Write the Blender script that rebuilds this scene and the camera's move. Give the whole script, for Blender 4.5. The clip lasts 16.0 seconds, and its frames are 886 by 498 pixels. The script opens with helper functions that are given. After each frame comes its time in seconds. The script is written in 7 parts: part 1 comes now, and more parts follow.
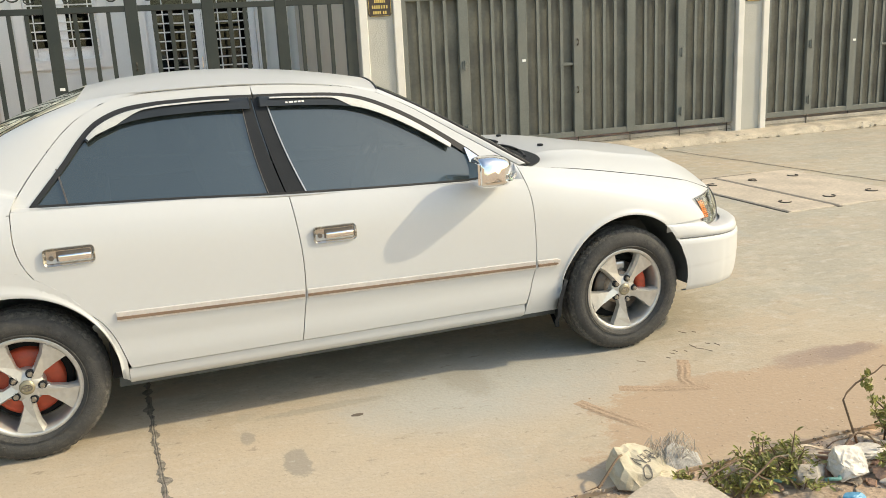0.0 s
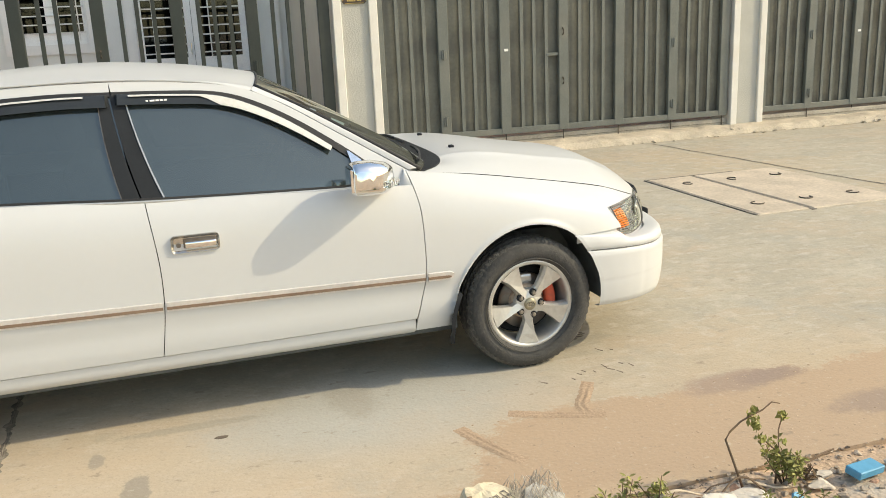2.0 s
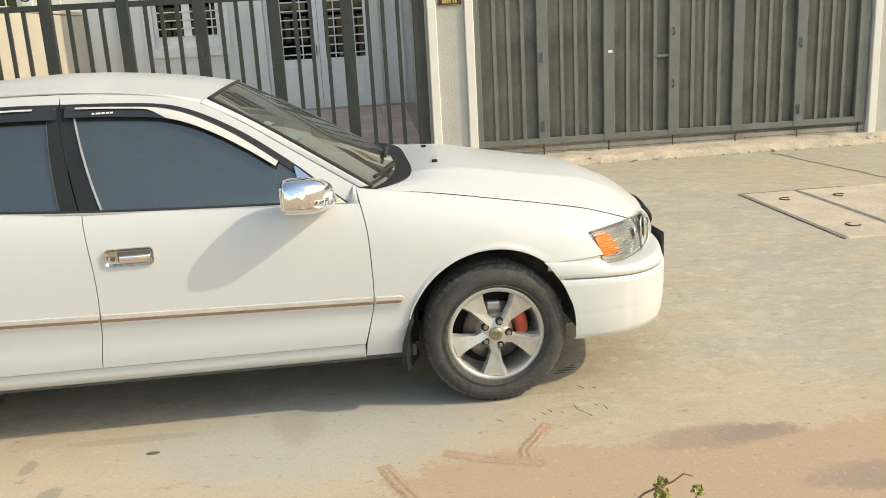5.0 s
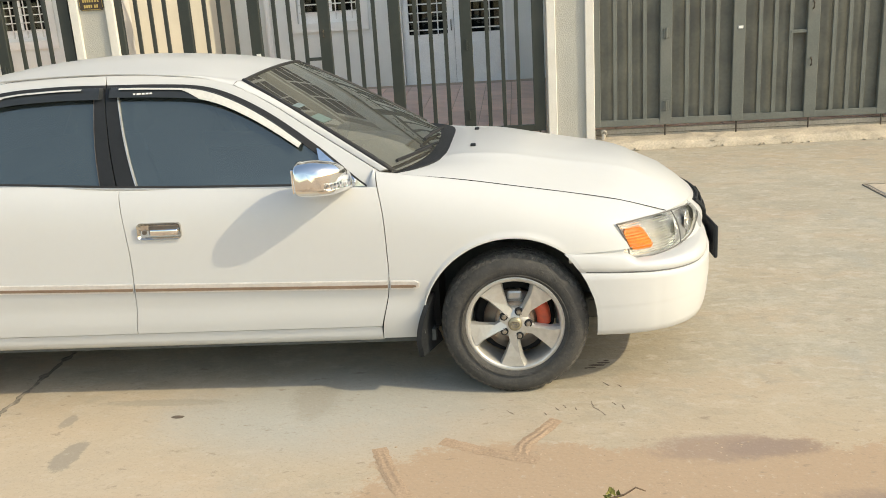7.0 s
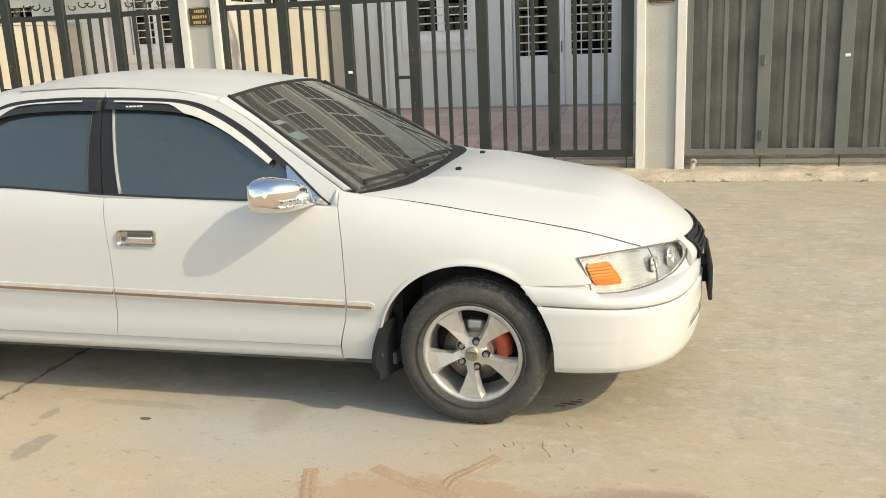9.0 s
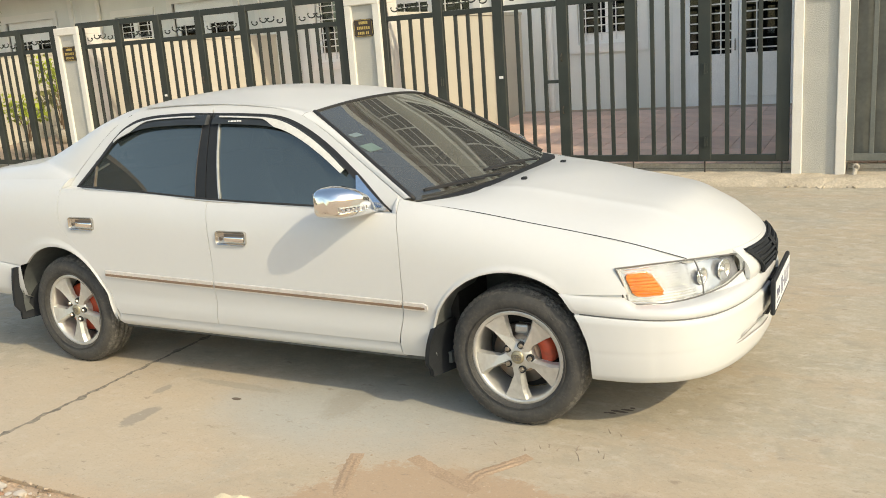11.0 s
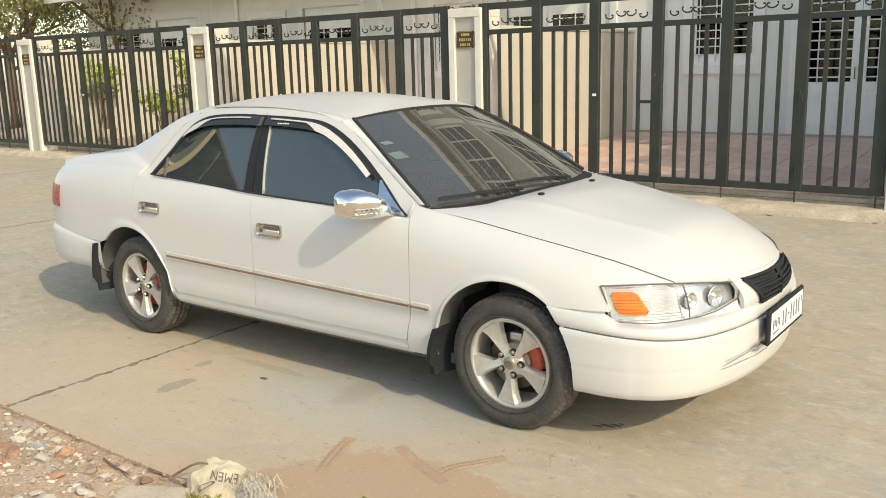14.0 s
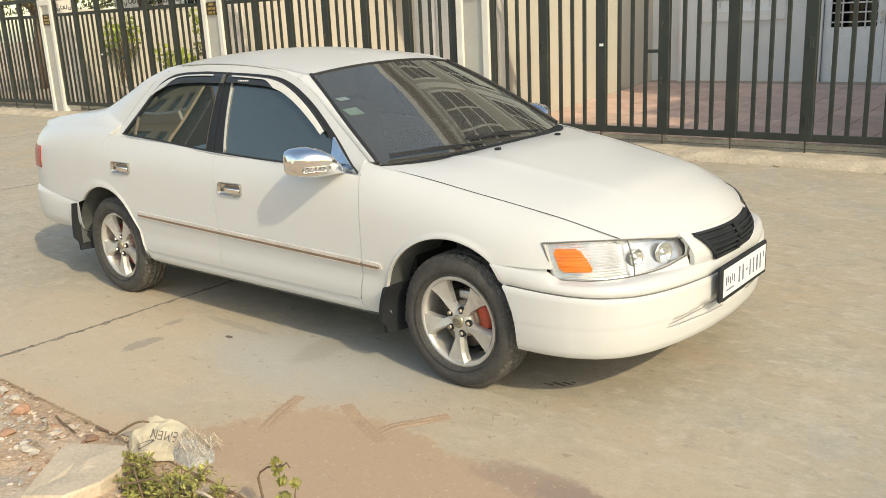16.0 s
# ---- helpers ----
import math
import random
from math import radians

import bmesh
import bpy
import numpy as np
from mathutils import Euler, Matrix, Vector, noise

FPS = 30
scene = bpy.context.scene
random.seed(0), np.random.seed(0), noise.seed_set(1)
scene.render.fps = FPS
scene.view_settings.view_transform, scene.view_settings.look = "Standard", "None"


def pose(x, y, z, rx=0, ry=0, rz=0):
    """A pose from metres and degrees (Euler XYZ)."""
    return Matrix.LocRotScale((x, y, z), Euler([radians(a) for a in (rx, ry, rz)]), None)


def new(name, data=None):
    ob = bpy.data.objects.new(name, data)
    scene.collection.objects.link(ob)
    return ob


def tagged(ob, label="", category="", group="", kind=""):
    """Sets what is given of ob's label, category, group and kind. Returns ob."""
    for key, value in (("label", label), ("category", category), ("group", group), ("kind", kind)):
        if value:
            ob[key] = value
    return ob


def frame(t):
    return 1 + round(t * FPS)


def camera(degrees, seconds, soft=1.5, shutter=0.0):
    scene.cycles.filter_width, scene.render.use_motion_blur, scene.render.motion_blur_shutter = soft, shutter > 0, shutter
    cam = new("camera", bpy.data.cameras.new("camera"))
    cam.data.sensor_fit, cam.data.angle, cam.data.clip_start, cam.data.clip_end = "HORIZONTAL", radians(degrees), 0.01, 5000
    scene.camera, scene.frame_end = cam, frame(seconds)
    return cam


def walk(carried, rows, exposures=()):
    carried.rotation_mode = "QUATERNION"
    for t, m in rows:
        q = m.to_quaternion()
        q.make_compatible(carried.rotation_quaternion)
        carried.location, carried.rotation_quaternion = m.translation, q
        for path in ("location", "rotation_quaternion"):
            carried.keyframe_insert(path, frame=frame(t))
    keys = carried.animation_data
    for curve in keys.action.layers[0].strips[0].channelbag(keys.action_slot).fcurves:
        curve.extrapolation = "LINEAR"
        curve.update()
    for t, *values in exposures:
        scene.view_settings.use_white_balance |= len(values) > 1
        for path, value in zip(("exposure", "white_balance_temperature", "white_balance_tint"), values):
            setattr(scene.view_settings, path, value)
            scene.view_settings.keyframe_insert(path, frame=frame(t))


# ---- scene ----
cam = camera(54.1, 16.0, soft=0.9)
METRES, EYE, TILT, LEAN, TURN = 4.825, 1.55, 0.0, 0.0, -19.0
ROWS = [
    (0.0, 0.0, 0.0, 0.0, -0.69, -13.89, 2.81),
    (0.5, 0.0363, 0.0299, -0.0023, -0.11, -13.57, 1.48),
    (1.0, 0.052, 0.0383, 0.0011, -0.28, -14.31, 2.43),
    (1.5, 0.0784, 0.0479, -0.0001, -0.27, -15.89, 3.9),
    (2.0, 0.129, 0.0626, 0.0017, 1.38, -14.73, 2.46),
    (2.5, 0.1614, 0.0708, 0.0021, 4.96, -15.55, 2.26),
    (3.0, 0.19, 0.0984, 0.0004, 6.08, -15.37, 2.62),
    (3.5, 0.2097, 0.1125, 0.0043, 5.92, -14.88, 2.54),
    (6.0, 0.3756, 0.1536, 0.0017, 19.2, -14.37, 2.83),
    (6.5, 0.3963, 0.1705, 0.0084, 21.25, -14.97, 2.55),
    (7.0, 0.4197, 0.1824, 0.0047, 23.69, -15.51, 3.43),
    (7.5, 0.469, 0.2051, 0.0044, 28.21, -15.11, 3.98),
    (8.0, 0.5116, 0.2217, 0.0069, 30.97, -15.13, 2.54),
    (8.5, 0.5254, 0.2335, 0.0037, 31.7, -14.82, 3.27),
    (9.0, 0.5479, 0.2672, -0.0014, 33.73, -13.77, 2.47),
    (9.5, 0.5724, 0.2872, 0.0003, 36.66, -13.7, 2.83),
    (10.0, 0.6077, 0.3093, 0.0026, 41.8, -13.46, 3.53),
    (12.5, 0.7208, 0.3164, 0.0118, 49.16, -12.94, 3.8),
    (13.0, 0.7343, 0.3209, 0.0121, 50.71, -12.9, 3.35),
    (13.5, 0.7506, 0.3437, 0.0091, 52.16, -12.42, 3.41),
    (14.0, 0.7736, 0.3751, 0.0094, 55.93, -12.06, 1.47),
    (14.5, 0.7895, 0.393, 0.0094, 56.69, -12.72, 2.22),
    (15.0, 0.7892, 0.4088, 0.0058, 56.18, -14.18, 4.12),
    (15.5, 0.7835, 0.4394, 0.0068, 57.86, -14.15, 1.72),
    (16.0, 0.8096, 0.4521, 0.0064, 58.4, -14.96, 2.59),
]
walk(cam, [(t, pose(0, 0, EYE, TILT, LEAN, TURN) @ pose(METRES * x, METRES * y, METRES * z, 90 + pitch, roll, yaw)) for t, x, y, z, yaw, pitch, roll in ROWS],
     exposures=[(0.0, 0.17, 7900, 5), (3.5, 0.16, 7900, 5), (7.0, 0.12, 7900, 5), (10.0, 0.08, 7900, 5), (13.0, 0.06, 7900, 5), (16.0, -0.02, 7900, 5)])

# ---- world, sun ----
SUN_DIR = Vector((2.85, -1.0, 2.25)).normalized()
world = bpy.data.worlds.new("world")
scene.world = world
world.use_nodes = True
wn = world.node_tree.nodes
wl = world.node_tree.links
wn.clear()
sky = wn.new("ShaderNodeTexSky")
sky.sky_type = "NISHITA"
sky.sun_disc = False
sky.sun_elevation = math.asin(SUN_DIR.z)
sky.sun_rotation = math.atan2(SUN_DIR.x, SUN_DIR.y)
sky.air_density = 1.0
sky.dust_density = 1.3
sky.ozone_density = 1.0
wbg = wn.new("ShaderNodeBackground")
wbg.inputs["Strength"].default_value = 0.265
wout = wn.new("ShaderNodeOutputWorld")
wl.new(sky.outputs[0], wbg.inputs["Color"])
wl.new(wbg.outputs[0], wout.inputs["Surface"])

sun = new("sun", bpy.data.lights.new("sun", "SUN"))
sun.data.energy = 2.6
sun.data.angle = radians(0.55)
sun.data.color = (1.0, 0.91, 0.75)
sun.matrix_world = Matrix.Translation((20, -10, 25)) @ (-SUN_DIR).to_track_quat("-Z", "Y").to_matrix().to_4x4()


# ---- materials ----
def material(name, color, rough=0.6, metal=0.0, scale=6.0, vary=0.12, fine=60.0, fine_vary=0.06, bump=0.0, bump_scale=80.0,
             coat=0.0, spec=0.5, island=0.0, stain=None, stain_scale=0.8, stain_amount=0.0, rand=0.0):
    """A two-scale procedural surface: broad blotches, fine grain, optional stains and relief."""
    m = bpy.data.materials.new(name)
    m.use_nodes = True
    n, l = m.node_tree.nodes, m.node_tree.links
    b = n["Principled BSDF"]
    b.inputs["Roughness"].default_value = rough
    b.inputs["Metallic"].default_value = metal
    b.inputs["Specular IOR Level"].default_value = spec
    b.inputs["Coat Weight"].default_value = coat
    b.inputs["Coat Roughness"].default_value = 0.04
    co = n.new("ShaderNodeTexCoord")

    def noise_tex(sc, detail=5.0):
        t = n.new("ShaderNodeTexNoise")
        t.inputs["Scale"].default_value = sc
        t.inputs["Detail"].default_value = detail
        l.new(co.outputs["Object"], t.inputs["Vector"])
        return t

    def ramp(src, lo, hi, a, c):
        r = n.new("ShaderNodeMapRange")
        r.inputs["From Min"].default_value, r.inputs["From Max"].default_value = lo, hi
        r.inputs["To Min"].default_value, r.inputs["To Max"].default_value = a, c
        l.new(src, r.inputs["Value"])
        return r.outputs[0]

    def times(a, bb):
        x = n.new("ShaderNodeMath")
        x.operation = "MULTIPLY"
        l.new(a, x.inputs[0])
        l.new(bb, x.inputs[1])
        return x.outputs[0]

    big, small = noise_tex(scale), noise_tex(fine, 8.0)
    k = times(ramp(big.outputs[0], 0.3, 0.7, 1 - vary, 1 + vary), ramp(small.outputs[0], 0.3, 0.7, 1 - fine_vary, 1 + fine_vary))
    if island:
        g = n.new("ShaderNodeNewGeometry")
        k = times(k, ramp(g.outputs["Random Per Island"], 0, 1, 1 - island, 1 + island))
    if rand:
        g = n.new("ShaderNodeObjectInfo")
        k = times(k, ramp(g.outputs["Random"], 0, 1, 1 - rand, 1 + rand))
    mix = n.new("ShaderNodeVectorMath")
    mix.operation = "SCALE"
    mix.inputs[0].default_value = color
    l.new(k, mix.inputs["Scale"])
    col = mix.outputs[0]
    if stain is not None:
        st = noise_tex(stain_scale, 7.0)
        f = ramp(st.outputs[0], 0.48, 0.66, 0.0, stain_amount)
        mm = n.new("ShaderNodeMix")
        mm.data_type = "RGBA"
        l.new(f, mm.inputs["Factor"])
        l.new(col, mm.inputs["A"])
        mm.inputs["B"].default_value = (*stain, 1)
        col = mm.outputs["Result"]
    l.new(col, b.inputs["Base Color"])
    if bump:
        bt = noise_tex(bump_scale, 6.0)
        bp = n.new("ShaderNodeBump")
        bp.inputs["Strength"].default_value = bump
        bp.inputs["Distance"].default_value = 0.01
        l.new(bt.outputs[0], bp.inputs["Height"])
        l.new(bp.outputs[0], b.inputs["Normal"])
    return m


def glass(name, tint, rough=0.01, gloss=1.0, ior=1.5, film=(0.3, 0.3, 0.3), dust_haze=0.0):
    """Tinted pane: light passes through darkened, gloss grows with the slant."""
    m = bpy.data.materials.new(name)
    m.use_nodes = True
    n, l = m.node_tree.nodes, m.node_tree.links
    n.clear()
    out = n.new("ShaderNodeOutputMaterial")
    tr = n.new("ShaderNodeBsdfTransparent")
    tr.inputs[0].default_value = (*tint, 1)
    gl = n.new("ShaderNodeBsdfGlossy")
    gl.inputs["Roughness"].default_value = rough
    gl.inputs["Color"].default_value = (gloss * 0.97, gloss, gloss * 0.93, 1)
    fr = n.new("ShaderNodeFresnel")
    fr.inputs[0].default_value = ior
    mix = n.new("ShaderNodeMixShader")
    l.new(fr.outputs[0], mix.inputs[0])
    # diffuse dust film; its tone also stands in for reflected hazy sky
    df = n.new("ShaderNodeBsdfDiffuse")
    df.inputs[0].default_value = (*film, 1)
    co = n.new("ShaderNodeTexCoord")
    ns = n.new("ShaderNodeTexNoise")
    ns.inputs["Scale"].default_value = 5.0
    ns.inputs["Detail"].default_value = 6.0
    l.new(co.outputs["Object"], ns.inputs["Vector"])
    mr = n.new("ShaderNodeMapRange")
    mr.inputs["To Min"].default_value = dust_haze * 0.75
    mr.inputs["To Max"].default_value = dust_haze * 1.25
    l.new(ns.outputs[0], mr.inputs["Value"])
    dm = n.new("ShaderNodeMixShader")
    l.new(mr.outputs[0], dm.inputs[0])
    l.new(tr.outputs[0], dm.inputs[1])
    l.new(df.outputs[0], dm.inputs[2])
    l.new(dm.outputs[0], mix.inputs[1])
    l.new(gl.outputs[0], mix.inputs[2])
    l.new(mix.outputs[0], out.inputs[0])
    return m


PAINT = material("white_car_paint", (0.585, 0.594, 0.592), 0.30, scale=1.5, vary=0.012, fine=40, fine_vary=0.006, coat=0.22, spec=0.28, stain=(0.60, 0.59, 0.56), stain_scale=1.1, stain_amount=0.12)
DARK = material("black_plastic", (0.024, 0.027, 0.031), 0.6, spec=0.15, bump=0.15, bump_scale=300)
GAP = material("dark_underbody", (0.012, 0.012, 0.012), 0.9)
# underbody grey made lighter to stand in for light reaching the arches
LINER = material("lifted_arch_liner", (0.095, 0.105, 0.105), 0.85, scale=9, vary=0.3)
# grey that paints shade along the intake edges
GROOVE = material("shaded_groove", (0.30, 0.29, 0.27), 0.6)
SEAL = material("rubber_seal", (0.02, 0.02, 0.021), 0.6)
TYRE = material("tyre_rubber", (0.052, 0.051, 0.049), 0.72, scale=14, vary=0.2, bump=0.25, bump_scale=180, stain=(0.13, 0.12, 0.10), stain_scale=70, stain_amount=0.25)
TREAD = material("dusty_tread", (0.085, 0.082, 0.076), 0.85, scale=20, vary=0.3, bump=0.9, bump_scale=120, stain=(0.20, 0.19, 0.165), stain_scale=55, stain_amount=0.6)
ALLOY = material("silver_alloy", (0.59, 0.585, 0.56), 0.36, 0.55, vary=0.05, stain=(0.35, 0.31, 0.26), stain_scale=14, stain_amount=0.25)
STEEL = material("brake_steel", (0.20, 0.18, 0.16), 0.45, 0.8, vary=0.2, stain=(0.16, 0.08, 0.04), stain_scale=20, stain_amount=0.4)
REDPAINT = material("red_brake_paint", (0.50, 0.075, 0.035), 0.45, vary=0.12, stain=(0.16, 0.06, 0.04), stain_scale=22, stain_amount=0.4)
NUT = material("tarnished_nut", (0.34, 0.31, 0.27), 0.35, 0.8, scale=40, vary=0.2)
HANDLE = material("tarnished_chrome", (0.55, 0.53, 0.49), 0.22, 0.9, scale=20, vary=0.12)
TRIMSILVER = material("silver_moulding", (0.70, 0.68, 0.66), 0.28, 0.35, scale=14, vary=0.08)
CAP = material("brassy_cap", (0.34, 0.31, 0.22), 0.4, 0.5, scale=40, vary=0.15)
HUBRUST = material("dusty_hub", (0.42, 0.33, 0.25), 0.7, 0.2, scale=30, vary=0.2, stain=(0.25, 0.13, 0.08), stain_scale=25, stain_amount=0.5)
STEEL2 = material("dull_chrome", (0.58, 0.58, 0.56), 0.30, 0.6, scale=20, vary=0.1)
SAILCHROME = material("brushed_chrome", (0.74, 0.78, 0.82), 0.16, 1.0, vary=0.04)
CHROME = material("chrome", (0.86, 0.86, 0.86), 0.05, 1.0, vary=0.02, fine_vary=0.01)
TRIMGOLD = material("faded_wood_trim", (0.25, 0.175, 0.125), 0.4, 0.2, scale=12, vary=0.15)
# white that stands in for the sky's reflection on the glossy visor
VISORSHEEN = material("white_visor_sheen", (0.60, 0.595, 0.56), 0.3, scale=8, vary=0.05)
VISOR = material("black_visor_plastic", (0.030, 0.034, 0.037), 0.28, scale=9, vary=0.1, spec=0.45)
# blue-grey film colour imitates an even sky reflection on the side panes
SIDEGLASS = glass("tinted_side_glass", (0.035, 0.040, 0.045), 0.006, 0.97, 2.3, (0.155, 0.205, 0.215), 0.22)
SCREEN = glass("tinted_windscreen", (0.22, 0.23, 0.22), 0.004, 1.0, 2.15, (0.36, 0.36, 0.34), 0.17)
LENS = glass("clear_lens", (0.96, 0.96, 0.965), 0.02, 1.0, 1.22)
REFLECTOR = material("lamp_reflector", (0.47, 0.48, 0.50), 0.18, 0.6, scale=16, vary=0.25, bump=0.3, bump_scale=16)
LAMPSEAL = material("grey_lamp_seal", (0.13, 0.13, 0.125), 0.6)
BOWL = material("bright_bowl", (0.85, 0.86, 0.84), 0.16, 0.85, scale=30, vary=0.06)
AMBER = material("amber_lens", (0.84, 0.22, 0.02), 0.3, coat=0.3, spec=0.4, scale=30, vary=0.18)
REDLENS = material("red_lens", (0.34, 0.03, 0.025), 0.25, coat=0.3, scale=30, vary=0.3)
SEAT = material("beige_fabric", (0.30, 0.26, 0.21), 0.9, bump=0.3, bump_scale=300)
PLATEWHITE = material("plate_white", (0.75, 0.76, 0.78), 0.35, vary=0.03)
PLATEBLUE = material("plate_blue_bars", (0.13, 0.14, 0.21), 0.4)
# sticker colours darkened for the shade of the tinted glass
STICKER = material("dimmed_green_sticker", (0.12, 0.175, 0.16), 0.6, scale=40, vary=0.15)
STICKER2 = material("dimmed_white_sticker", (0.16, 0.21, 0.22), 0.6, scale=40, vary=0.12)

CONCRETE = material("road_concrete", (0.428, 0.384, 0.300), 0.85, scale=1.6, vary=0.10, fine=34, fine_vary=0.07, bump=0.2, bump_scale=55, stain=(0.47, 0.375, 0.255), stain_scale=0.55, stain_amount=0.75)
COVER = material("cover_concrete", (0.54, 0.455, 0.355), 0.85, scale=3, vary=0.15, fine=40, fine_vary=0.12, bump=0.4)
TAR = material("joint_tar", (0.21, 0.185, 0.15), 0.9, bump=0.6, bump_scale=120, scale=30, vary=0.45)
SAND = material("orange_sand", (0.425, 0.305, 0.205), 0.95, scale=5, vary=0.10, fine=120, fine_vary=0.15, bump=0.5, bump_scale=60)
CLOD = material("sand_clod", (0.48, 0.36, 0.25), 0.95, island=0.2)
EDGE = material("dark_crumb", (0.38, 0.30, 0.22), 0.95, scale=9, vary=0.3, island=0.45)
SOIL = material("rubble_soil", (0.50, 0.36, 0.245), 0.95, scale=2.2, vary=0.28, fine=60, fine_vary=0.25, bump=1.0, bump_scale=50, stain=(0.46, 0.42, 0.36), stain_scale=5, stain_amount=0.7)
STAIN = material("purple_stain", (0.38, 0.31, 0.24), 0.9, scale=5, vary=0.2, fine=60, fine_vary=0.15)
OIL = material("oil_spot", (0.14, 0.11, 0.085), 0.7)
PLINTH = material("grey_plinth", (0.42, 0.38, 0.315), 0.9, scale=4, vary=0.2, fine=50, fine_vary=0.15, bump=0.6, bump_scale=40)
KERB = material("kerb_concrete", (0.50, 0.43, 0.33), 0.9, scale=4, vary=0.2, fine=50, fine_vary=0.15, bump=0.9, bump_scale=40)
STONE = material("rubble_stone", (0.44, 0.36, 0.275), 0.9, scale=8, vary=0.2, fine=80, fine_vary=0.15, bump=0.8, bump_scale=60, island=0.35)
BRICKBIT = material("brick_rubble", (0.50, 0.30, 0.20), 0.9, scale=8, vary=0.2, fine=80, fine_vary=0.15, bump=0.8, island=0.25)
SLABSTONE = material("broken_slab", (0.55, 0.46, 0.35), 0.9, scale=7, vary=0.12, fine=80, fine_vary=0.12, bump=0.25)
SACK = material("woven_sack", (0.56, 0.49, 0.355), 0.75, scale=10, vary=0.12, fine=260, fine_vary=0.06, bump=0.2, bump_scale=300)
NET = material("torn_netting", (0.42, 0.40, 0.36), 0.8, scale=14, vary=0.35, fine=120, fine_vary=0.3)
PRINT = material("faded_print", (0.16, 0.14, 0.12), 0.8)
CHIP = material("pale_chip", (0.55, 0.49, 0.42), 0.8, scale=12, vary=0.2, island=0.4)
PLASTIC = material("white_plastic_bag", (0.60, 0.55, 0.48), 0.4, scale=12, vary=0.1)
PAPER = material("litter_paper", (0.54, 0.47, 0.385), 0.8, scale=12, vary=0.2, island=0.35)
BLUELITTER = material("blue_plastic", (0.08, 0.32, 0.50), 0.4, vary=0.1)
TEAL = material("teal_cord", (0.14, 0.34, 0.30), 0.6)
TWIG = material("dry_twig", (0.20, 0.135, 0.085), 0.9, scale=20, vary=0.2)
LEAF = material("weed_leaf", (0.28, 0.27, 0.075), 0.6, scale=14, vary=0.25, island=0.35)
DRYLEAF = material("dry_leaf", (0.16, 0.105, 0.055), 0.8, scale=14, vary=0.25, island=0.3)
TREELEAF = material("tree_leaf", (0.25, 0.25, 0.10), 0.6, scale=3, vary=0.3, island=0.4)
BRIGHTLEAF = material("shrub_leaf", (0.32, 0.38, 0.05), 0.6, scale=3, vary=0.3, island=0.35)
BARK = material("bark", (0.17, 0.12, 0.085), 0.9, bump=0.8, bump_scale=30)

GATEDARK = material("dark_green_gate_paint", (0.024, 0.030, 0.026), 0.45, scale=3, vary=0.15, fine=60, fine_vary=0.1, stain=(0.065, 0.065, 0.052), stain_scale=2.5, stain_amount=0.3)
GATEGREY = material("grey_gate_paint", (0.135, 0.145, 0.130), 0.5, scale=3, vary=0.12, fine=60, fine_vary=0.1, stain=(0.21, 0.20, 0.17), stain_scale=2.5, stain_amount=0.4)
SHEET = material("dusty_sheet", (0.165, 0.16, 0.128), 0.6, scale=1.6, vary=0.22, fine=30, fine_vary=0.1, stain=(0.08, 0.078, 0.07), stain_scale=2.0, stain_amount=0.6)
PILLARWHITE = material("white_pillar_paint", (0.74, 0.71, 0.65), 0.7, scale=2, vary=0.05, fine=60, fine_vary=0.04, bump=0.2, stain=(0.55, 0.48, 0.38), stain_scale=2.2, stain_amount=0.3)
PILLARGREY = material("grey_pillar_render", (0.47, 0.46, 0.415), 0.85, scale=3, vary=0.06, fine=120, fine_vary=0.08, bump=0.6, bump_scale=120)
WALLGREY = material("grey_wall_paint", (0.75, 0.76, 0.73), 0.85, scale=1.3, vary=0.06, fine=60, fine_vary=0.03, bump=0.15, stain=(0.66, 0.67, 0.64), stain_scale=0.8, stain_amount=0.3)
WALLUPPER = material("olive_upper_wall", (0.42, 0.41, 0.365), 0.85, scale=1.3, vary=0.08, fine=60, fine_vary=0.04, bump=0.15)
WALLCREAM = material("divider_render", (0.56, 0.53, 0.45), 0.85, scale=1.3, vary=0.06, fine=60, fine_vary=0.03, bump=0.2)
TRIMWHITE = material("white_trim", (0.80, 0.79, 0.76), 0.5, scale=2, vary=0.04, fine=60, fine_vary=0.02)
DOORWHITE = material("white_door_paint", (0.90, 0.90, 0.88), 0.4, scale=2, vary=0.04)
PANE = glass("window_pane", (0.30, 0.32, 0.32), 0.01)
# grey that stands in for the dimness of unlit rooms
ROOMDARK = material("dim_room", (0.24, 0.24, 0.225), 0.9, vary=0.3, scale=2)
TILE = material("red_floor_tile", (0.66, 0.45, 0.37), 0.35, scale=5, vary=0.12, fine=60, fine_vary=0.06, rand=0.14)
GROUT = material("tile_grout", (0.42, 0.33, 0.26), 0.9)
SIGN = material("dark_sign", (0.045, 0.03, 0.022), 0.4, vary=0.1)
GOLD = material("gold_lettering", (0.62, 0.46, 0.16), 0.35, 0.6)
FACADE = material("tan_facade", (0.74, 0.60, 0.41), 0.8, scale=1, vary=0.06)
ROOFTILE = material("brown_roof", (0.13, 0.085, 0.06), 0.7, scale=3, vary=0.2)
IRON = material("iron", (0.09, 0.075, 0.06), 0.6, 0.5, vary=0.3)
WHITEMETAL = material("white_bars", (0.72, 0.71, 0.69), 0.4)


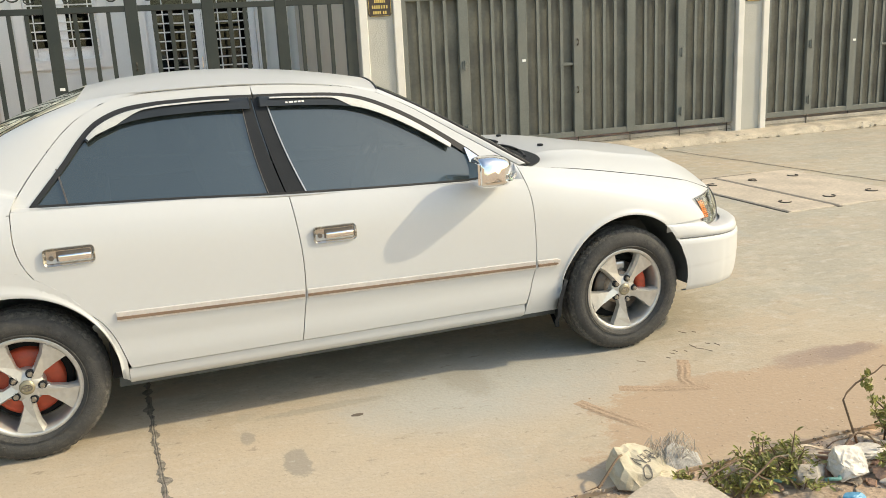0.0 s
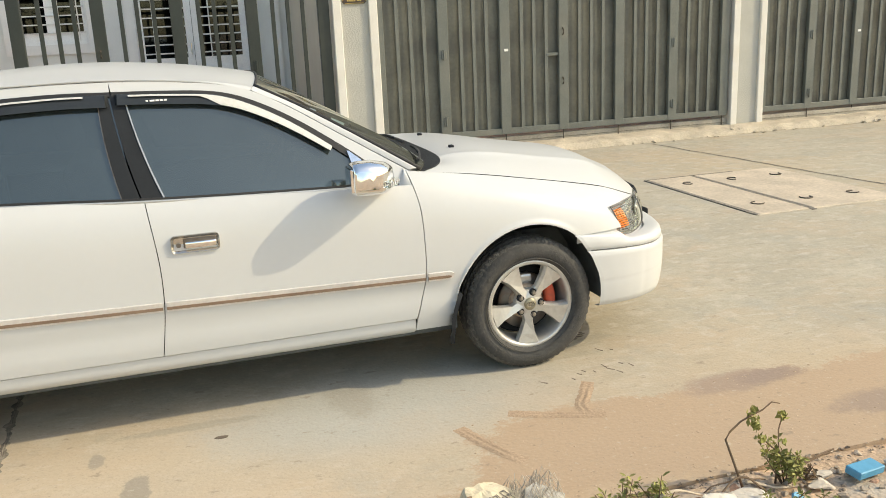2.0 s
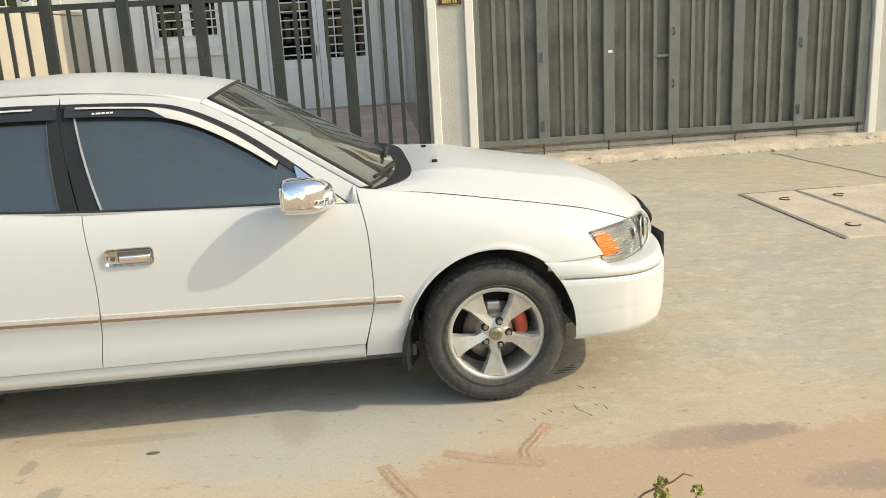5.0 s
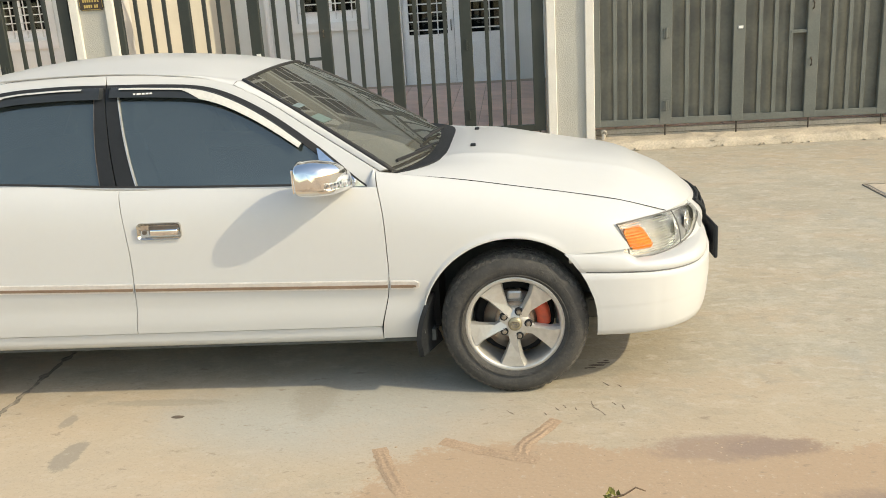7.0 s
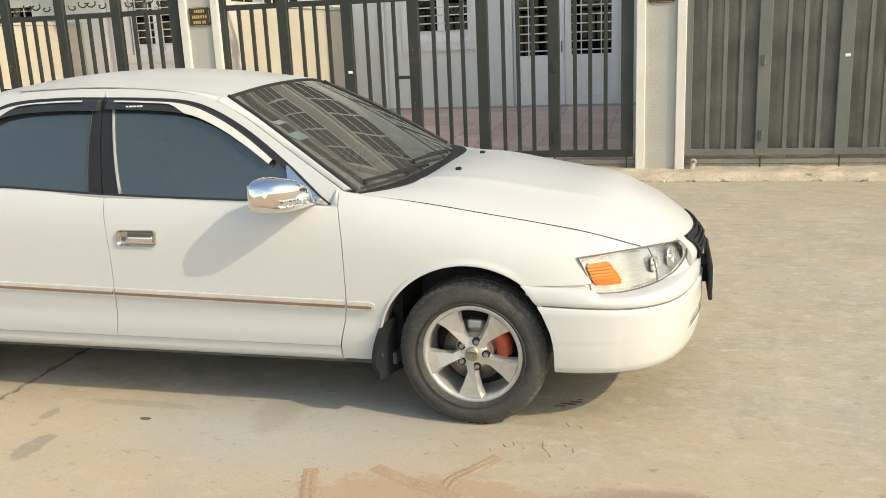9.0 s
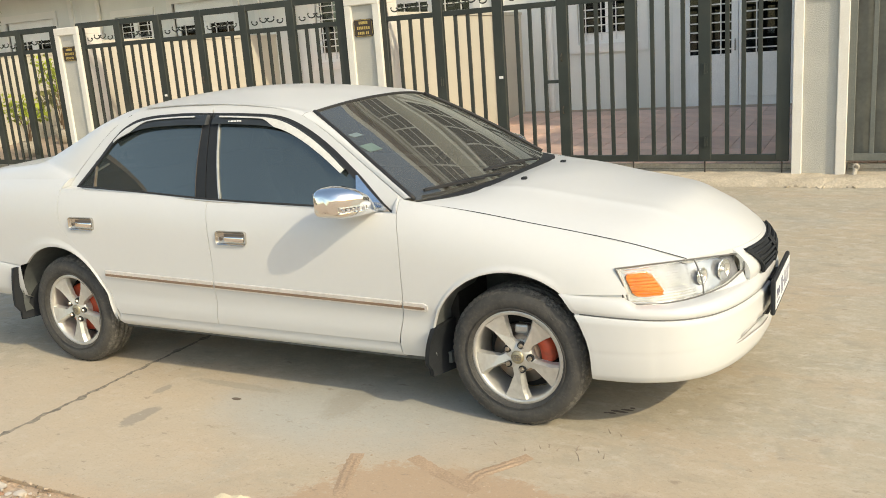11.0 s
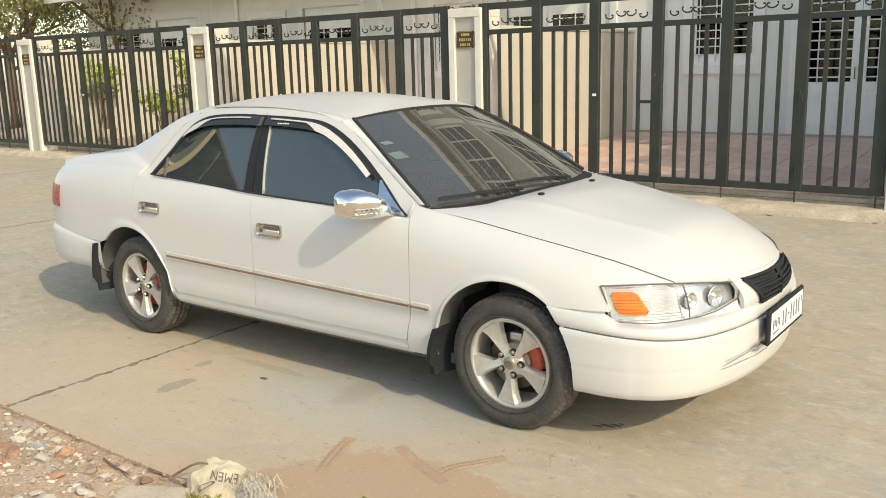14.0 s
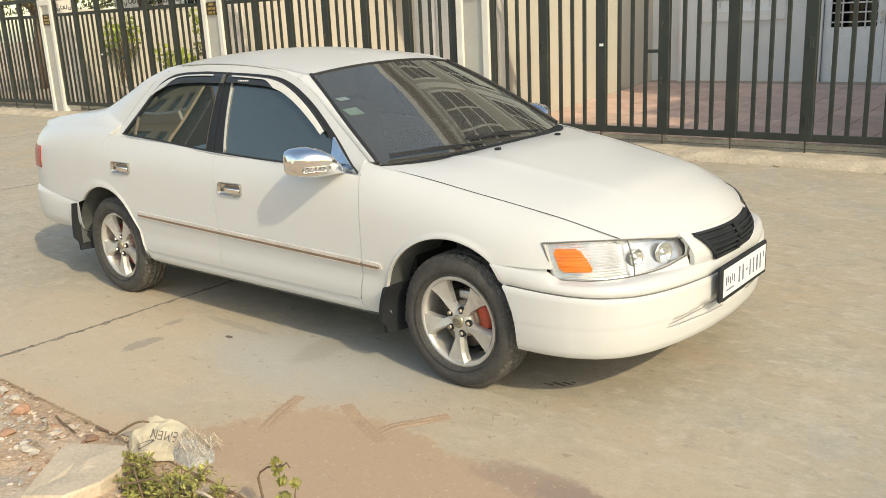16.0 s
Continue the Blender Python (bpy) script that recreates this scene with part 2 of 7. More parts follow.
def add_film(m, colour, amount, cx, cy, rx, ry, lo, hi, wobble=0.25, square=2.0):
    """Lay a film of dust or a stain, with an uneven outline of its own, over a surface."""
    n, l = m.node_tree.nodes, m.node_tree.links
    b = n["Principled BSDF"]
    src = b.inputs["Base Color"].links[0].from_socket
    co = n.new("ShaderNodeTexCoord")
    sep = n.new("ShaderNodeSeparateXYZ")
    l.new(co.outputs["Object"], sep.inputs[0])

    def mth(op, a, c=None):
        x = n.new("ShaderNodeMath")
        x.operation = op
        for k, v in enumerate((a, c)):
            if v is None:
                continue
            if isinstance(v, float):
                x.inputs[k].default_value = v
            else:
                l.new(v, x.inputs[k])
        return x.outputs[0]

    def axis(s, c, r):
        return mth("POWER", mth("ABSOLUTE", mth("DIVIDE", mth("SUBTRACT", s, float(c)), float(r))), float(square))

    d = mth("POWER", mth("ADD", axis(sep.outputs[0], cx, rx), axis(sep.outputs[1], cy, ry)), 1.0 / square)
    for sc, k in ((2.2, 1.0), (9.0, 0.6), (34.0, 0.45), (110.0, 0.3)):
        t = n.new("ShaderNodeTexNoise")
        t.inputs["Scale"].default_value = sc
        t.inputs["Detail"].default_value = 4.0
        l.new(co.outputs["Object"], t.inputs["Vector"])
        d = mth("ADD", d, mth("MULTIPLY", mth("SUBTRACT", t.outputs[0], 0.5), float(wobble * k * 2)))
    r = n.new("ShaderNodeMapRange")
    r.interpolation_type = "SMOOTHSTEP"
    for k, v in (("From Min", lo), ("From Max", hi), ("To Min", amount), ("To Max", 0.0)):
        r.inputs[k].default_value = v
    l.new(d, r.inputs["Value"])
    mm = n.new("ShaderNodeMix")
    mm.data_type = "RGBA"
    l.new(r.outputs[0], mm.inputs["Factor"])
    l.new(src, mm.inputs["A"])
    mm.inputs["B"].default_value = (*colour, 1)
    l.new(mm.outputs["Result"], b.inputs["Base Color"])


def add_flecks(m, colour, amount, scale, lo, hi, stretch=(1, 1, 1)):
    """Scatter small irregular marks over a surface."""
    n, l = m.node_tree.nodes, m.node_tree.links
    b = n["Principled BSDF"]
    src = b.inputs["Base Color"].links[0].from_socket
    co = n.new("ShaderNodeTexCoord")
    mp = n.new("ShaderNodeMapping")
    mp.inputs["Scale"].default_value = stretch
    mp.inputs["Rotation"].default_value = (0, 0, 0.4)
    l.new(co.outputs["Object"], mp.inputs["Vector"])
    t = n.new("ShaderNodeTexNoise")
    t.inputs["Scale"].default_value = scale
    t.inputs["Detail"].default_value = 7.0
    t.inputs["Roughness"].default_value = 0.65
    l.new(mp.outputs[0], t.inputs["Vector"])
    r = n.new("ShaderNodeMapRange")
    for k, v in (("From Min", lo), ("From Max", hi), ("To Min", 0.0), ("To Max", amount)):
        r.inputs[k].default_value = v
    l.new(t.outputs[0], r.inputs["Value"])
    mm = n.new("ShaderNodeMix")
    mm.data_type = "RGBA"
    l.new(r.outputs[0], mm.inputs["Factor"])
    l.new(src, mm.inputs["A"])
    mm.inputs["B"].default_value = (*colour, 1)
    l.new(mm.outputs["Result"], b.inputs["Base Color"])


add_flecks(CONCRETE, (0.47, 0.375, 0.27), 0.6, 1.1, 0.50, 0.62, (1.0, 1.8, 1))
add_flecks(CONCRETE, (0.37, 0.36, 0.315), 0.65, 0.9, 0.55, 0.66, (1.3, 1.0, 1))
add_flecks(CONCRETE, (0.35, 0.325, 0.27), 0.5, 6.5, 0.53, 0.62, (1.0, 1.4, 1))
add_flecks(CONCRETE, (0.52, 0.475, 0.39), 0.5, 5.2, 0.53, 0.63, (1.2, 1.0, 1))
add_flecks(CONCRETE, (0.22, 0.18, 0.14), 0.8, 19.0, 0.66, 0.70, (1, 1.4, 1))
add_flecks(CONCRETE, (0.33, 0.295, 0.23), 0.55, 4.0, 0.55, 0.66, (1.0, 2.2, 1))
add_flecks(CONCRETE, (0.60, 0.56, 0.48), 0.5, 7.0, 0.55, 0.68, (1.0, 1.8, 1))
add_film(CONCRETE, (0.56, 0.445, 0.32), 0.6, 0.1, 2.9, 1.5, 0.9, 0.4, 1.3, 0.35)
add_film(CONCRETE, (0.43, 0.43, 0.395), 0.8, 1.45, 3.38, 0.80, 0.45, 0.5, 1.2, 0.35)
add_film(CONCRETE, (0.53, 0.40, 0.265), 0.5, 2.9, 2.3, 2.1, 1.25, 0.6, 1.25, 0.3)
add_film(CONCRETE, (0.455, 0.325, 0.215), 0.92, 2.95, 2.3, 1.42, 0.80, 0.95, 1.02, 0.20, 4.0)
add_film(CONCRETE, (0.53, 0.40, 0.27), 0.7, 1.2, 2.35, 1.4, 0.16, 0.5, 1.3, 0.4)
add_film(CONCRETE, (0.25, 0.185, 0.155), 0.62, 3.09, 3.03, 0.20, 0.075, 0.55, 1.15, 0.75)
add_film(CONCRETE, (0.30, 0.225, 0.185), 0.6, 2.86, 3.04, 0.32, 0.10, 0.5, 1.2, 0.8)
add_film(CONCRETE, (0.30, 0.225, 0.18), 0.7, 3.34, 2.67, 0.26, 0.10, 0.5, 1.2, 0.8)
add_film(CONCRETE, (0.30, 0.265, 0.215), 0.75, 0.42, 3.04, 0.06, 0.12, 0.75, 1.05, 0.8)
add_film(CONCRETE, (0.30, 0.265, 0.215), 0.65, 0.27, 3.34, 0.03, 0.07, 0.75, 1.05, 0.9)
add_film(CONCRETE, (0.33, 0.30, 0.25), 0.5, 0.62, 3.50, 0.30, 0.03, 0.6, 1.1, 0.9)
add_film(CONCRETE, (0.34, 0.315, 0.265), 0.6, 1.30, 3.48, 0.13, 0.22, 0.5, 1.15, 0.8)
add_flecks(CONCRETE, (0.25, 0.20, 0.15), 0.55, 11.0, 0.62, 0.68, (1, 1.6, 1))
add_flecks(CONCRETE, (0.36, 0.29, 0.21), 0.22, 24.0, 0.56, 0.64, (1, 1.3, 1))
add_flecks(CONCRETE, (0.24, 0.20, 0.155), 0.6, 40.0, 0.65, 0.71, (1, 1.3, 1))
add_flecks(CONCRETE, (0.60, 0.55, 0.46), 0.3, 30.0, 0.60, 0.68)
add_flecks(CONCRETE, (0.30, 0.25, 0.19), 0.28, 85.0, 0.55, 0.63)
add_flecks(CONCRETE, (0.62, 0.56, 0.46), 0.12, 95.0, 0.56, 0.64)


# ---- mesh helpers ----
def part(name, bm, mat, parent=None, label="", smooth=False):
    me = bpy.data.meshes.new(name)
    bm.to_mesh(me)
    bm.free()
    me.materials.append(mat)
    if smooth:
        for p in me.polygons:
            p.use_smooth = True
    ob = new(name, me)
    if parent is not None:
        ob.parent = parent
    if label:
        ob["label"] = label
    return ob


def shared(name, me, parent, m=None):
    ob = new(name, me)
    ob.parent = parent
    if m is not None:
        ob.matrix_basis = m
    return ob


def thing(name, label, category, m=None, group="", kind=""):
    ob = new(name)
    ob.empty_display_size = 0.1
    if m is not None:
        ob.matrix_basis = m
    return tagged(ob, label, category, group, kind)


def add_box(bm, x0, x1, y0, y1, z0, z1, m=None):
    vs = [bm.verts.new((x, y, z)) for x in (x0, x1) for y in (y0, y1) for z in (z0, z1)]
    fs = [(0, 1, 3, 2), (4, 6, 7, 5), (0, 4, 5, 1), (2, 3, 7, 6), (0, 2, 6, 4), (1, 5, 7, 3)]
    out = [bm.faces.new([vs[i] for i in f]) for f in fs]
    if m is not None:
        bmesh.ops.transform(bm, matrix=m, verts=vs)
    return vs


def box(x0, x1, y0, y1, z0, z1, bevel=0.0, m=None, seg=1):
    bm = bmesh.new()
    add_box(bm, min(x0, x1), max(x0, x1), min(y0, y1), max(y0, y1), min(z0, z1), max(z0, z1))
    if bevel:
        bmesh.ops.bevel(bm, geom=bm.edges[:], offset=bevel, segments=seg, affect="EDGES", profile=0.5)
    if m is not None:
        bmesh.ops.transform(bm, matrix=m, verts=bm.verts[:])
    return bm


def lathe(profile, n=48, axis="Y", closed=False):
    """Turn (radius, along) points round the axis."""
    bm = bmesh.new()
    rings = []
    for r, a in profile:
        ring = []
        for i in range(n):
            t = 2 * math.pi * i / n
            c, s = r * math.cos(t), r * math.sin(t)
            ring.append(bm.verts.new((c, a, s) if axis == "Y" else (c, s, a)))
        rings.append(ring)
    pairs = list(zip(rings, rings[1:])) + ([(rings[-1], rings[0])] if closed else [])
    for a, b in pairs:
        for i in range(n):
            bm.faces.new((a[i], a[(i + 1) % n], b[(i + 1) % n], b[i]))
    bmesh.ops.recalc_face_normals(bm, faces=bm.faces[:])
    return bm


def smooth_line(pts, n):
    """n points at even steps along a smooth curve through pts."""
    p = np.array(pts, float)
    if len(p) == 2:
        t = np.linspace(0, 1, n)[:, None]
        return p[0] * (1 - t) + p[1] * t
    d = np.r_[0, np.cumsum(np.linalg.norm(np.diff(p, axis=0), axis=1))]
    tan = np.empty_like(p)
    for i in range(len(p)):
        a, b = max(i - 1, 0), min(i + 1, len(p) - 1)
        tan[i] = (p[b] - p[a]) / (d[b] - d[a])
    dense = []
    for i in range(len(p) - 1):
        h = d[i + 1] - d[i]
        s = np.linspace(0, 1, 17)[:, None]
        dense.append((2 * s**3 - 3 * s**2 + 1) * p[i] + (s**3 - 2 * s**2 + s) * h * tan[i] + (-2 * s**3 + 3 * s**2) * p[i + 1] + (s**3 - s**2) * h * tan[i + 1])
    q = np.concatenate(dense)
    e = np.r_[0, np.cumsum(np.linalg.norm(np.diff(q, axis=0), axis=1))]
    at = np.linspace(0, e[-1], n)
    return np.stack([np.interp(at, e, q[:, k]) for k in range(q.shape[1])], 1)


def ease(x, xs, ys):
    """Smooth interpolation in a table."""
    xs, ys = np.asarray(xs, float), np.asarray(ys, float)
    if x <= xs[0] or x >= xs[-1]:
        return float(ys[0] if x <= xs[0] else ys[-1])
    i = int(np.searchsorted(xs, x) - 1)
    d = np.diff(ys) / np.diff(xs)

    def slope(k):
        if k == 0 or k == len(xs) - 1:
            return d[min(k, len(d) - 1)]
        return 0.0 if d[k - 1] * d[k] <= 0 else 2 * d[k - 1] * d[k] / (d[k - 1] + d[k])

    h = xs[i + 1] - xs[i]
    s = (x - xs[i]) / h
    return float((2 * s**3 - 3 * s**2 + 1) * ys[i] + (s**3 - 2 * s**2 + s) * h * slope(i) + (-2 * s**3 + 3 * s**2) * ys[i + 1] + (s**3 - s**2) * h * slope(i + 1))


def chain(*curves):
    """Join point rows end to end, dropping the doubled ends."""
    out = [np.asarray(curves[0])]
    for c in curves[1:]:
        out.append(np.asarray(c)[1:])
    return np.concatenate(out)


def coons(bottom, top, left, right):
    """The patch that four curves bound: bottom and top run left to right, left and right run upwards."""
    b, t, l, r = (np.asarray(c, float) for c in (bottom, top, left, right))
    u, v = np.linspace(0, 1, len(b))[None, :, None], np.linspace(0, 1, len(l))[:, None, None]
    ruled = (1 - v) * b[None] + v * t[None] + (1 - u) * l[:, None] + u * r[:, None]
    return ruled - ((1 - u) * (1 - v) * b[0] + u * (1 - v) * b[-1] + (1 - u) * v * t[0] + u * v * t[-1])


def grid_mesh(bm, g, flip=False):
    rows = [[bm.verts.new(p) for p in row] for row in g]
    for a, b in zip(rows, rows[1:]):
        for i in range(len(a) - 1):
            f = (a[i], a[i + 1], b[i + 1], b[i])
            bm.faces.new(f[::-1] if flip else f)
    return rows


def panel(g, thick=(0, 0.016, 0), flip=False, mirror=False):
    """A sheet from a grid of places, with its rim turned inwards."""
    g = np.array(g, float)
    th = np.array(thick, float)
    if mirror:
        g = g * (1, -1, 1)
        th = th * (1, -1, 1)
        flip = not flip
    bm = bmesh.new()
    rows = grid_mesh(bm, g, flip)
    rim = rows[0] + [r[-1] for r in rows[1:]] + rows[-1][-2::-1] + [r[0] for r in rows[-2:0:-1]]
    inner = [bm.verts.new(np.array(v.co) + th) for v in rim]
    for i in range(len(rim)):
        j = (i + 1) % len(rim)
        f = (rim[i], inner[i], inner[j], rim[j])
        bm.faces.new(f if not flip else f[::-1])
        bm.edges.get((rim[i], rim[j])).smooth = False
    return bm


def tube(pts, r, n=8, taper=None):
    """A round rod along points."""
    bm = bmesh.new()
    add_tube(bm, pts, r, n, taper)
    return bm


def add_tube(bm, pts, r, n=8, taper=None):
    pts = [Vector(p) for p in pts]
    rings = []
    for i, p in enumerate(pts):
        d = (pts[min(i + 1, len(pts) - 1)] - pts[max(i - 1, 0)]).normalized()
        side = d.cross(Vector((0, 0, 1)))
        side = side.normalized() if side.length > 1e-3 else Vector((1, 0, 0))
        up = side.cross(d)
        rr = r if taper is None else r + (taper - r) * i / (len(pts) - 1)
        rings.append([bm.verts.new(p + rr * (math.cos(2 * math.pi * k / n) * side + math.sin(2 * math.pi * k / n) * up)) for k in range(n)])
    for a, b in zip(rings, rings[1:]):
        for k in range(n):
            bm.faces.new((a[k], a[(k + 1) % n], b[(k + 1) % n], b[k]))
    bm.faces.new(rings[0][::-1])
    bm.faces.new(rings[-1])


# ---- the car ----
car = thing("sedan_car", "white four-door saloon car parked on the concrete road", "car", pose(0.803, 4.365, 0, 0, 0, 0.6))
PLAN_X = [-2.48, -2.40, -2.30, -2.10, -1.80, -1.30, -0.50, 0.50, 1.00, 1.335, 1.60, 1.70, 1.80, 1.92, 2.03, 2.11]
PLAN_W = [0.60, 0.74, 0.805, 0.85, 0.872, 0.888, 0.8925, 0.8925, 0.892, 0.888, 0.872, 0.858, 0.835, 0.78, 0.70, 0.58]
TOP_X = [-2.40, -1.90, -1.30, -0.25, 0.80, 1.136, 1.364, 1.593, 1.778, 1.98]
TOP_Z = [0.985, 1.02, 1.035, 0.993, 0.957, 0.902, 0.860, 0.814, 0.772, 0.698]
ROLL_X = [-2.4, -1.3, 0.8, 1.1, 1.364, 1.6, 1.778, 1.98]
ROLL_A = [0.12, 0.115, 0.115, 0.125, 0.143, 0.165, 0.165, 0.14]


def side_y(x, z):
    """How far the body's side stands from the middle line at a length x and a height z."""
    w = ease(x, PLAN_X, PLAN_W)
    d = max(ease(x, TOP_X, TOP_Z) - z, 0.0)
    low = ease(z, [0.22, 0.27, 0.33, 0.42, 0.55], [0.075, 0.045, 0.022, 0.006, 0.0])
    tuck = 0.012 * math.exp(-((z - 0.435) / 0.05) ** 2)
    return w - ease(x, ROLL_X, ROLL_A) * math.exp(-d / 0.075) - low - tuck


def cabin_y(x, z):
    """The same for windows and pillars above the belt."""
    s = max(0.0, (z - 0.93) / 0.45)
    lean = 0.034 * ((x + 0.35) / 0.62) ** 2 / (1 + 0.35 * ((x + 0.35) / 0.62) ** 2)
    return 0.838 - 0.232 * s**1.04 - lean


def on_side(flat, off=0.0):
    return np.array([[(x, -side_y(x, z) - off, z) for x, z in row] for row in flat])


def on_cabin(flat, off=0.0):
    return np.array([[(x, -cabin_y(x, z) - off, z) for x, z in row] for row in flat])


def arc(cx, cz, r, a0, a1, n):
    return [(cx + r * math.cos(radians(a)), cz + r * math.sin(radians(a))) for a in np.linspace(a0, a1, n)]


G = 0.0017
front_edge = smooth_line([(0.79, 0.322), (0.833, 0.50), (0.835, 0.66), (0.828, 0.80), (0.808, 0.905)], 22)
b_edge = smooth_line([(-0.256, 0.322), (-0.230, 0.52), (-0.228, 0.70), (-0.254, 0.942)], 22)
rear_edge = smooth_line([(-0.946, 0.322), (-0.985, 0.45), (-1.029, 0.534), (-1.138, 0.635), (-1.241, 0.736), (-1.287, 0.84), (-1.292, 0.985)], 22)


def belt(x):
    return ease(x, [-1.3, -0.68, -0.25, 0.475, 0.83], [0.988, 0.966, 0.943, 0.912, 0.900])


for mir in (False, True):
    for nm, lft, rgt, lab in (("front_door", b_edge, front_edge, ""), ("rear_door", rear_edge, b_edge, "")):
        top = smooth_line([lft[-1], rgt[-1]], 30)
        top[:, 1] = [belt(x) for x in top[:, 0]]
        lf, rt = lft.copy(), rgt.copy()
        lf[-1], rt[-1] = top[0], top[-1]
        flat = coons(smooth_line([lf[0], rt[0]], 30), top, lf, rt)
        flat[:, 0, 0] += G
        flat[:, -1, 0] -= G
        flat[0, :, 1] += G
        d = part(nm, panel(on_side(flat), mirror=mir), PAINT, car, smooth=True)
        # pull handle: chrome surround with a recessed flap
        hx = -0.178 if nm == "front_door" else -1.198
        hz = 0.772 if nm == "front_door" else 0.812
        hw = 0.182
        ys = side_y(hx + hw / 2, hz)
        sg = 1 if mir else -1
        bm = bmesh.new()
        add_box(bm, hx, hx + hw, -0.010, 0.010, hz - 0.034, hz + 0.034)
        bmesh.ops.bevel(bm, geom=[e for e in bm.edges if abs(e.verts[0].co.y - e.verts[1].co.y) > 0.01], offset=0.016, segments=4, affect="EDGES", profile=0.5)
        f = max(bm.faces, key=lambda q: q.calc_center_median().y * sg)
        r = bmesh.ops.inset_region(bm, faces=[f], thickness=0.011, depth=0)
        bmesh.ops.translate(bm, verts=f.verts[:], vec=(0, -0.012 * sg, 0))
        bmesh.ops.translate(bm, verts=bm.verts[:], vec=(0, sg * (ys + 0.002), 0))
        h = part("door_handle", bm, HANDLE, d, "dull chrome door handle surround", smooth=False)
        part("handle_recess", box(hx + 0.046, hx + hw - 0.014, sg * (ys - 0.010), sg * (ys + 0.003), hz - 0.018, hz + 0.020, 0.002), STEEL, d)
        part("grip", box(hx + 0.052, hx + hw - 0.012, sg * (ys - 0.004), sg * (ys + 0.013), hz - 0.020, hz + 0.008, 0.005, seg=2), CHROME, d, smooth=True)
        part("keyhole", lathe([(0.0001, 0.008), (0.009, 0.008), (0.010, 0.0)], 16), STEEL, d).matrix_basis = pose(hx + 0.028, sg * (ys + 0.0), hz - 0.004, 0, 0, 180 if not mir else 0)
        # side moulding: chrome-edged strip
        x0, x1 = (-0.222, 0.828) if nm == "front_door" else (-0.972, -0.236)
        zz = lambda x: 0.530 - 0.022 * (x + 0.2)
        for k, (mt, za, zb, off) in enumerate(((TRIMSILVER, -0.020, 0.021, 0.007), (TRIMGOLD, -0.013, 0.004, 0.0095))):
            xs = np.linspace(x0, x1, 24)
            g = [[(x, -side_y(x, zz(x) + q) - (off if 0 < i < 3 else 0.0), zz(x) + q) for x in xs] for i, q in enumerate((za, za + 0.003, zb - 0.003, zb))]
            part("side_moulding", panel(g, mirror=mir), mt, d, "chrome and faded gold side moulding strip", smooth=False)

    # front wing with its wheel arch
    bottom = chain(smooth_line([(0.7875, 0.262), (0.966, 0.262)], 6), arc(1.325, 0.318, 0.362, 188.9, 51.2, 36), smooth_line([(1.552, 0.600), (1.806, 0.602)], 10))
    top = smooth_line([(0.797, 0.955), (1.136, 0.902), (1.364, 0.860), (1.593, 0.814), (1.755, 0.777)], len(bottom))
    left = smooth_line([(0.7875, 0.262), (0.793, 0.322), (0.833, 0.50), (0.835, 0.66), (0.828, 0.80), (0.808, 0.905), (0.797, 0.955)], 26)
    flat = coons(bottom, top, left, smooth_line([(1.806, 0.602), (1.788, 0.640), (1.765, 0.690), (1.755, 0.777)], 26))
    flat[:, 0, 0] += G
    gw = on_side(flat)
    # rolled lip along the arch
    for j in range(8, 40):
        for i, k in ((0, 0.006), (1, 0.009), (2, 0.006), (3, 0.002)):
            gw[i, j, 1] -= k * min(1.0, (41 - j) / 7, (j - 6) / 3)
    wing = part("front_wing", panel(gw, mirror=mir), PAINT, car, smooth=True)
    zz = lambda x: 0.530 - 0.022 * (x + 0.2)
    for mt, za, zb, off, xe in ((TRIMSILVER, -0.020, 0.020, 0.007, 0.956), (TRIMGOLD, -0.013, 0.004, 0.0095, 0.944)):
        xs = np.linspace(0.842, xe, 8)
        close = np.minimum(1.0, (xe + 0.004 - xs) / 0.012) ** 0.5
        part("side_moulding", panel([[(x, -side_y(x, zz(x) + q) - (off if 0 < i < 3 else 0.0), zz(x) + 0.5 * (za + zb) * (1 - c_) + q * c_) for x, c_ in zip(xs, close)] for i, q in enumerate((za, za + 0.003, zb - 0.003, zb))], mirror=mir), mt, wing, "silver and faded gold side moulding strip")

    # flange closing the joint above the bumper
    xs = np.linspace(1.560, 1.782, 14)
    part("wing_flange", panel([[(x, -side_y(x, 0.60) + o, z) for x in xs] for z, o in ((0.560, 0.014), (0.596, 0.010), (0.612, 0.012))], thick=(0, 0.004, 0), mirror=mir), PAINT, wing, smooth=True)

    # tip of the wing between bonnet edge and lamp
    hood_side = [(0.862, -0.775, 0.940), (1.136, -0.757, 0.902), (1.364, -0.737, 0.860), (1.593, -0.703, 0.814), (1.778, -0.668, 0.771), (1.985, -0.592, 0.698)]
    xs = np.linspace(1.755, 1.985, 16)
    lz = np.interp(xs, [1.755, 1.87, 1.985], [0.700, 0.704, 0.6985])
    tz = np.array([ease(x, TOP_X, TOP_Z) for x in xs])
    g = np.array([[(x, -side_y(x, a_ + (b_ - a_) * s), a_ + (b_ - a_) * s) for x, a_, b_ in zip(xs, lz, np.maximum(tz, lz + 0.001))] for s in np.linspace(0, 1, 8)])
    part("wing_tip", panel(g, thick=(0, 0.01, -0.01), mirror=mir), PAINT, wing, smooth=True)

    # rear quarter with its wheel arch
    bottom = chain(smooth_line([(-2.30, 0.600), (-1.672, 0.552)], 12), arc(-1.345, 0.312, 0.365, 139, -5, 36), smooth_line([(-0.981, 0.28), (-0.955, 0.262)], 3))
    top = smooth_line([(-2.36, 0.988), (-1.90, 1.020), (-1.272, 1.032)], len(bottom))
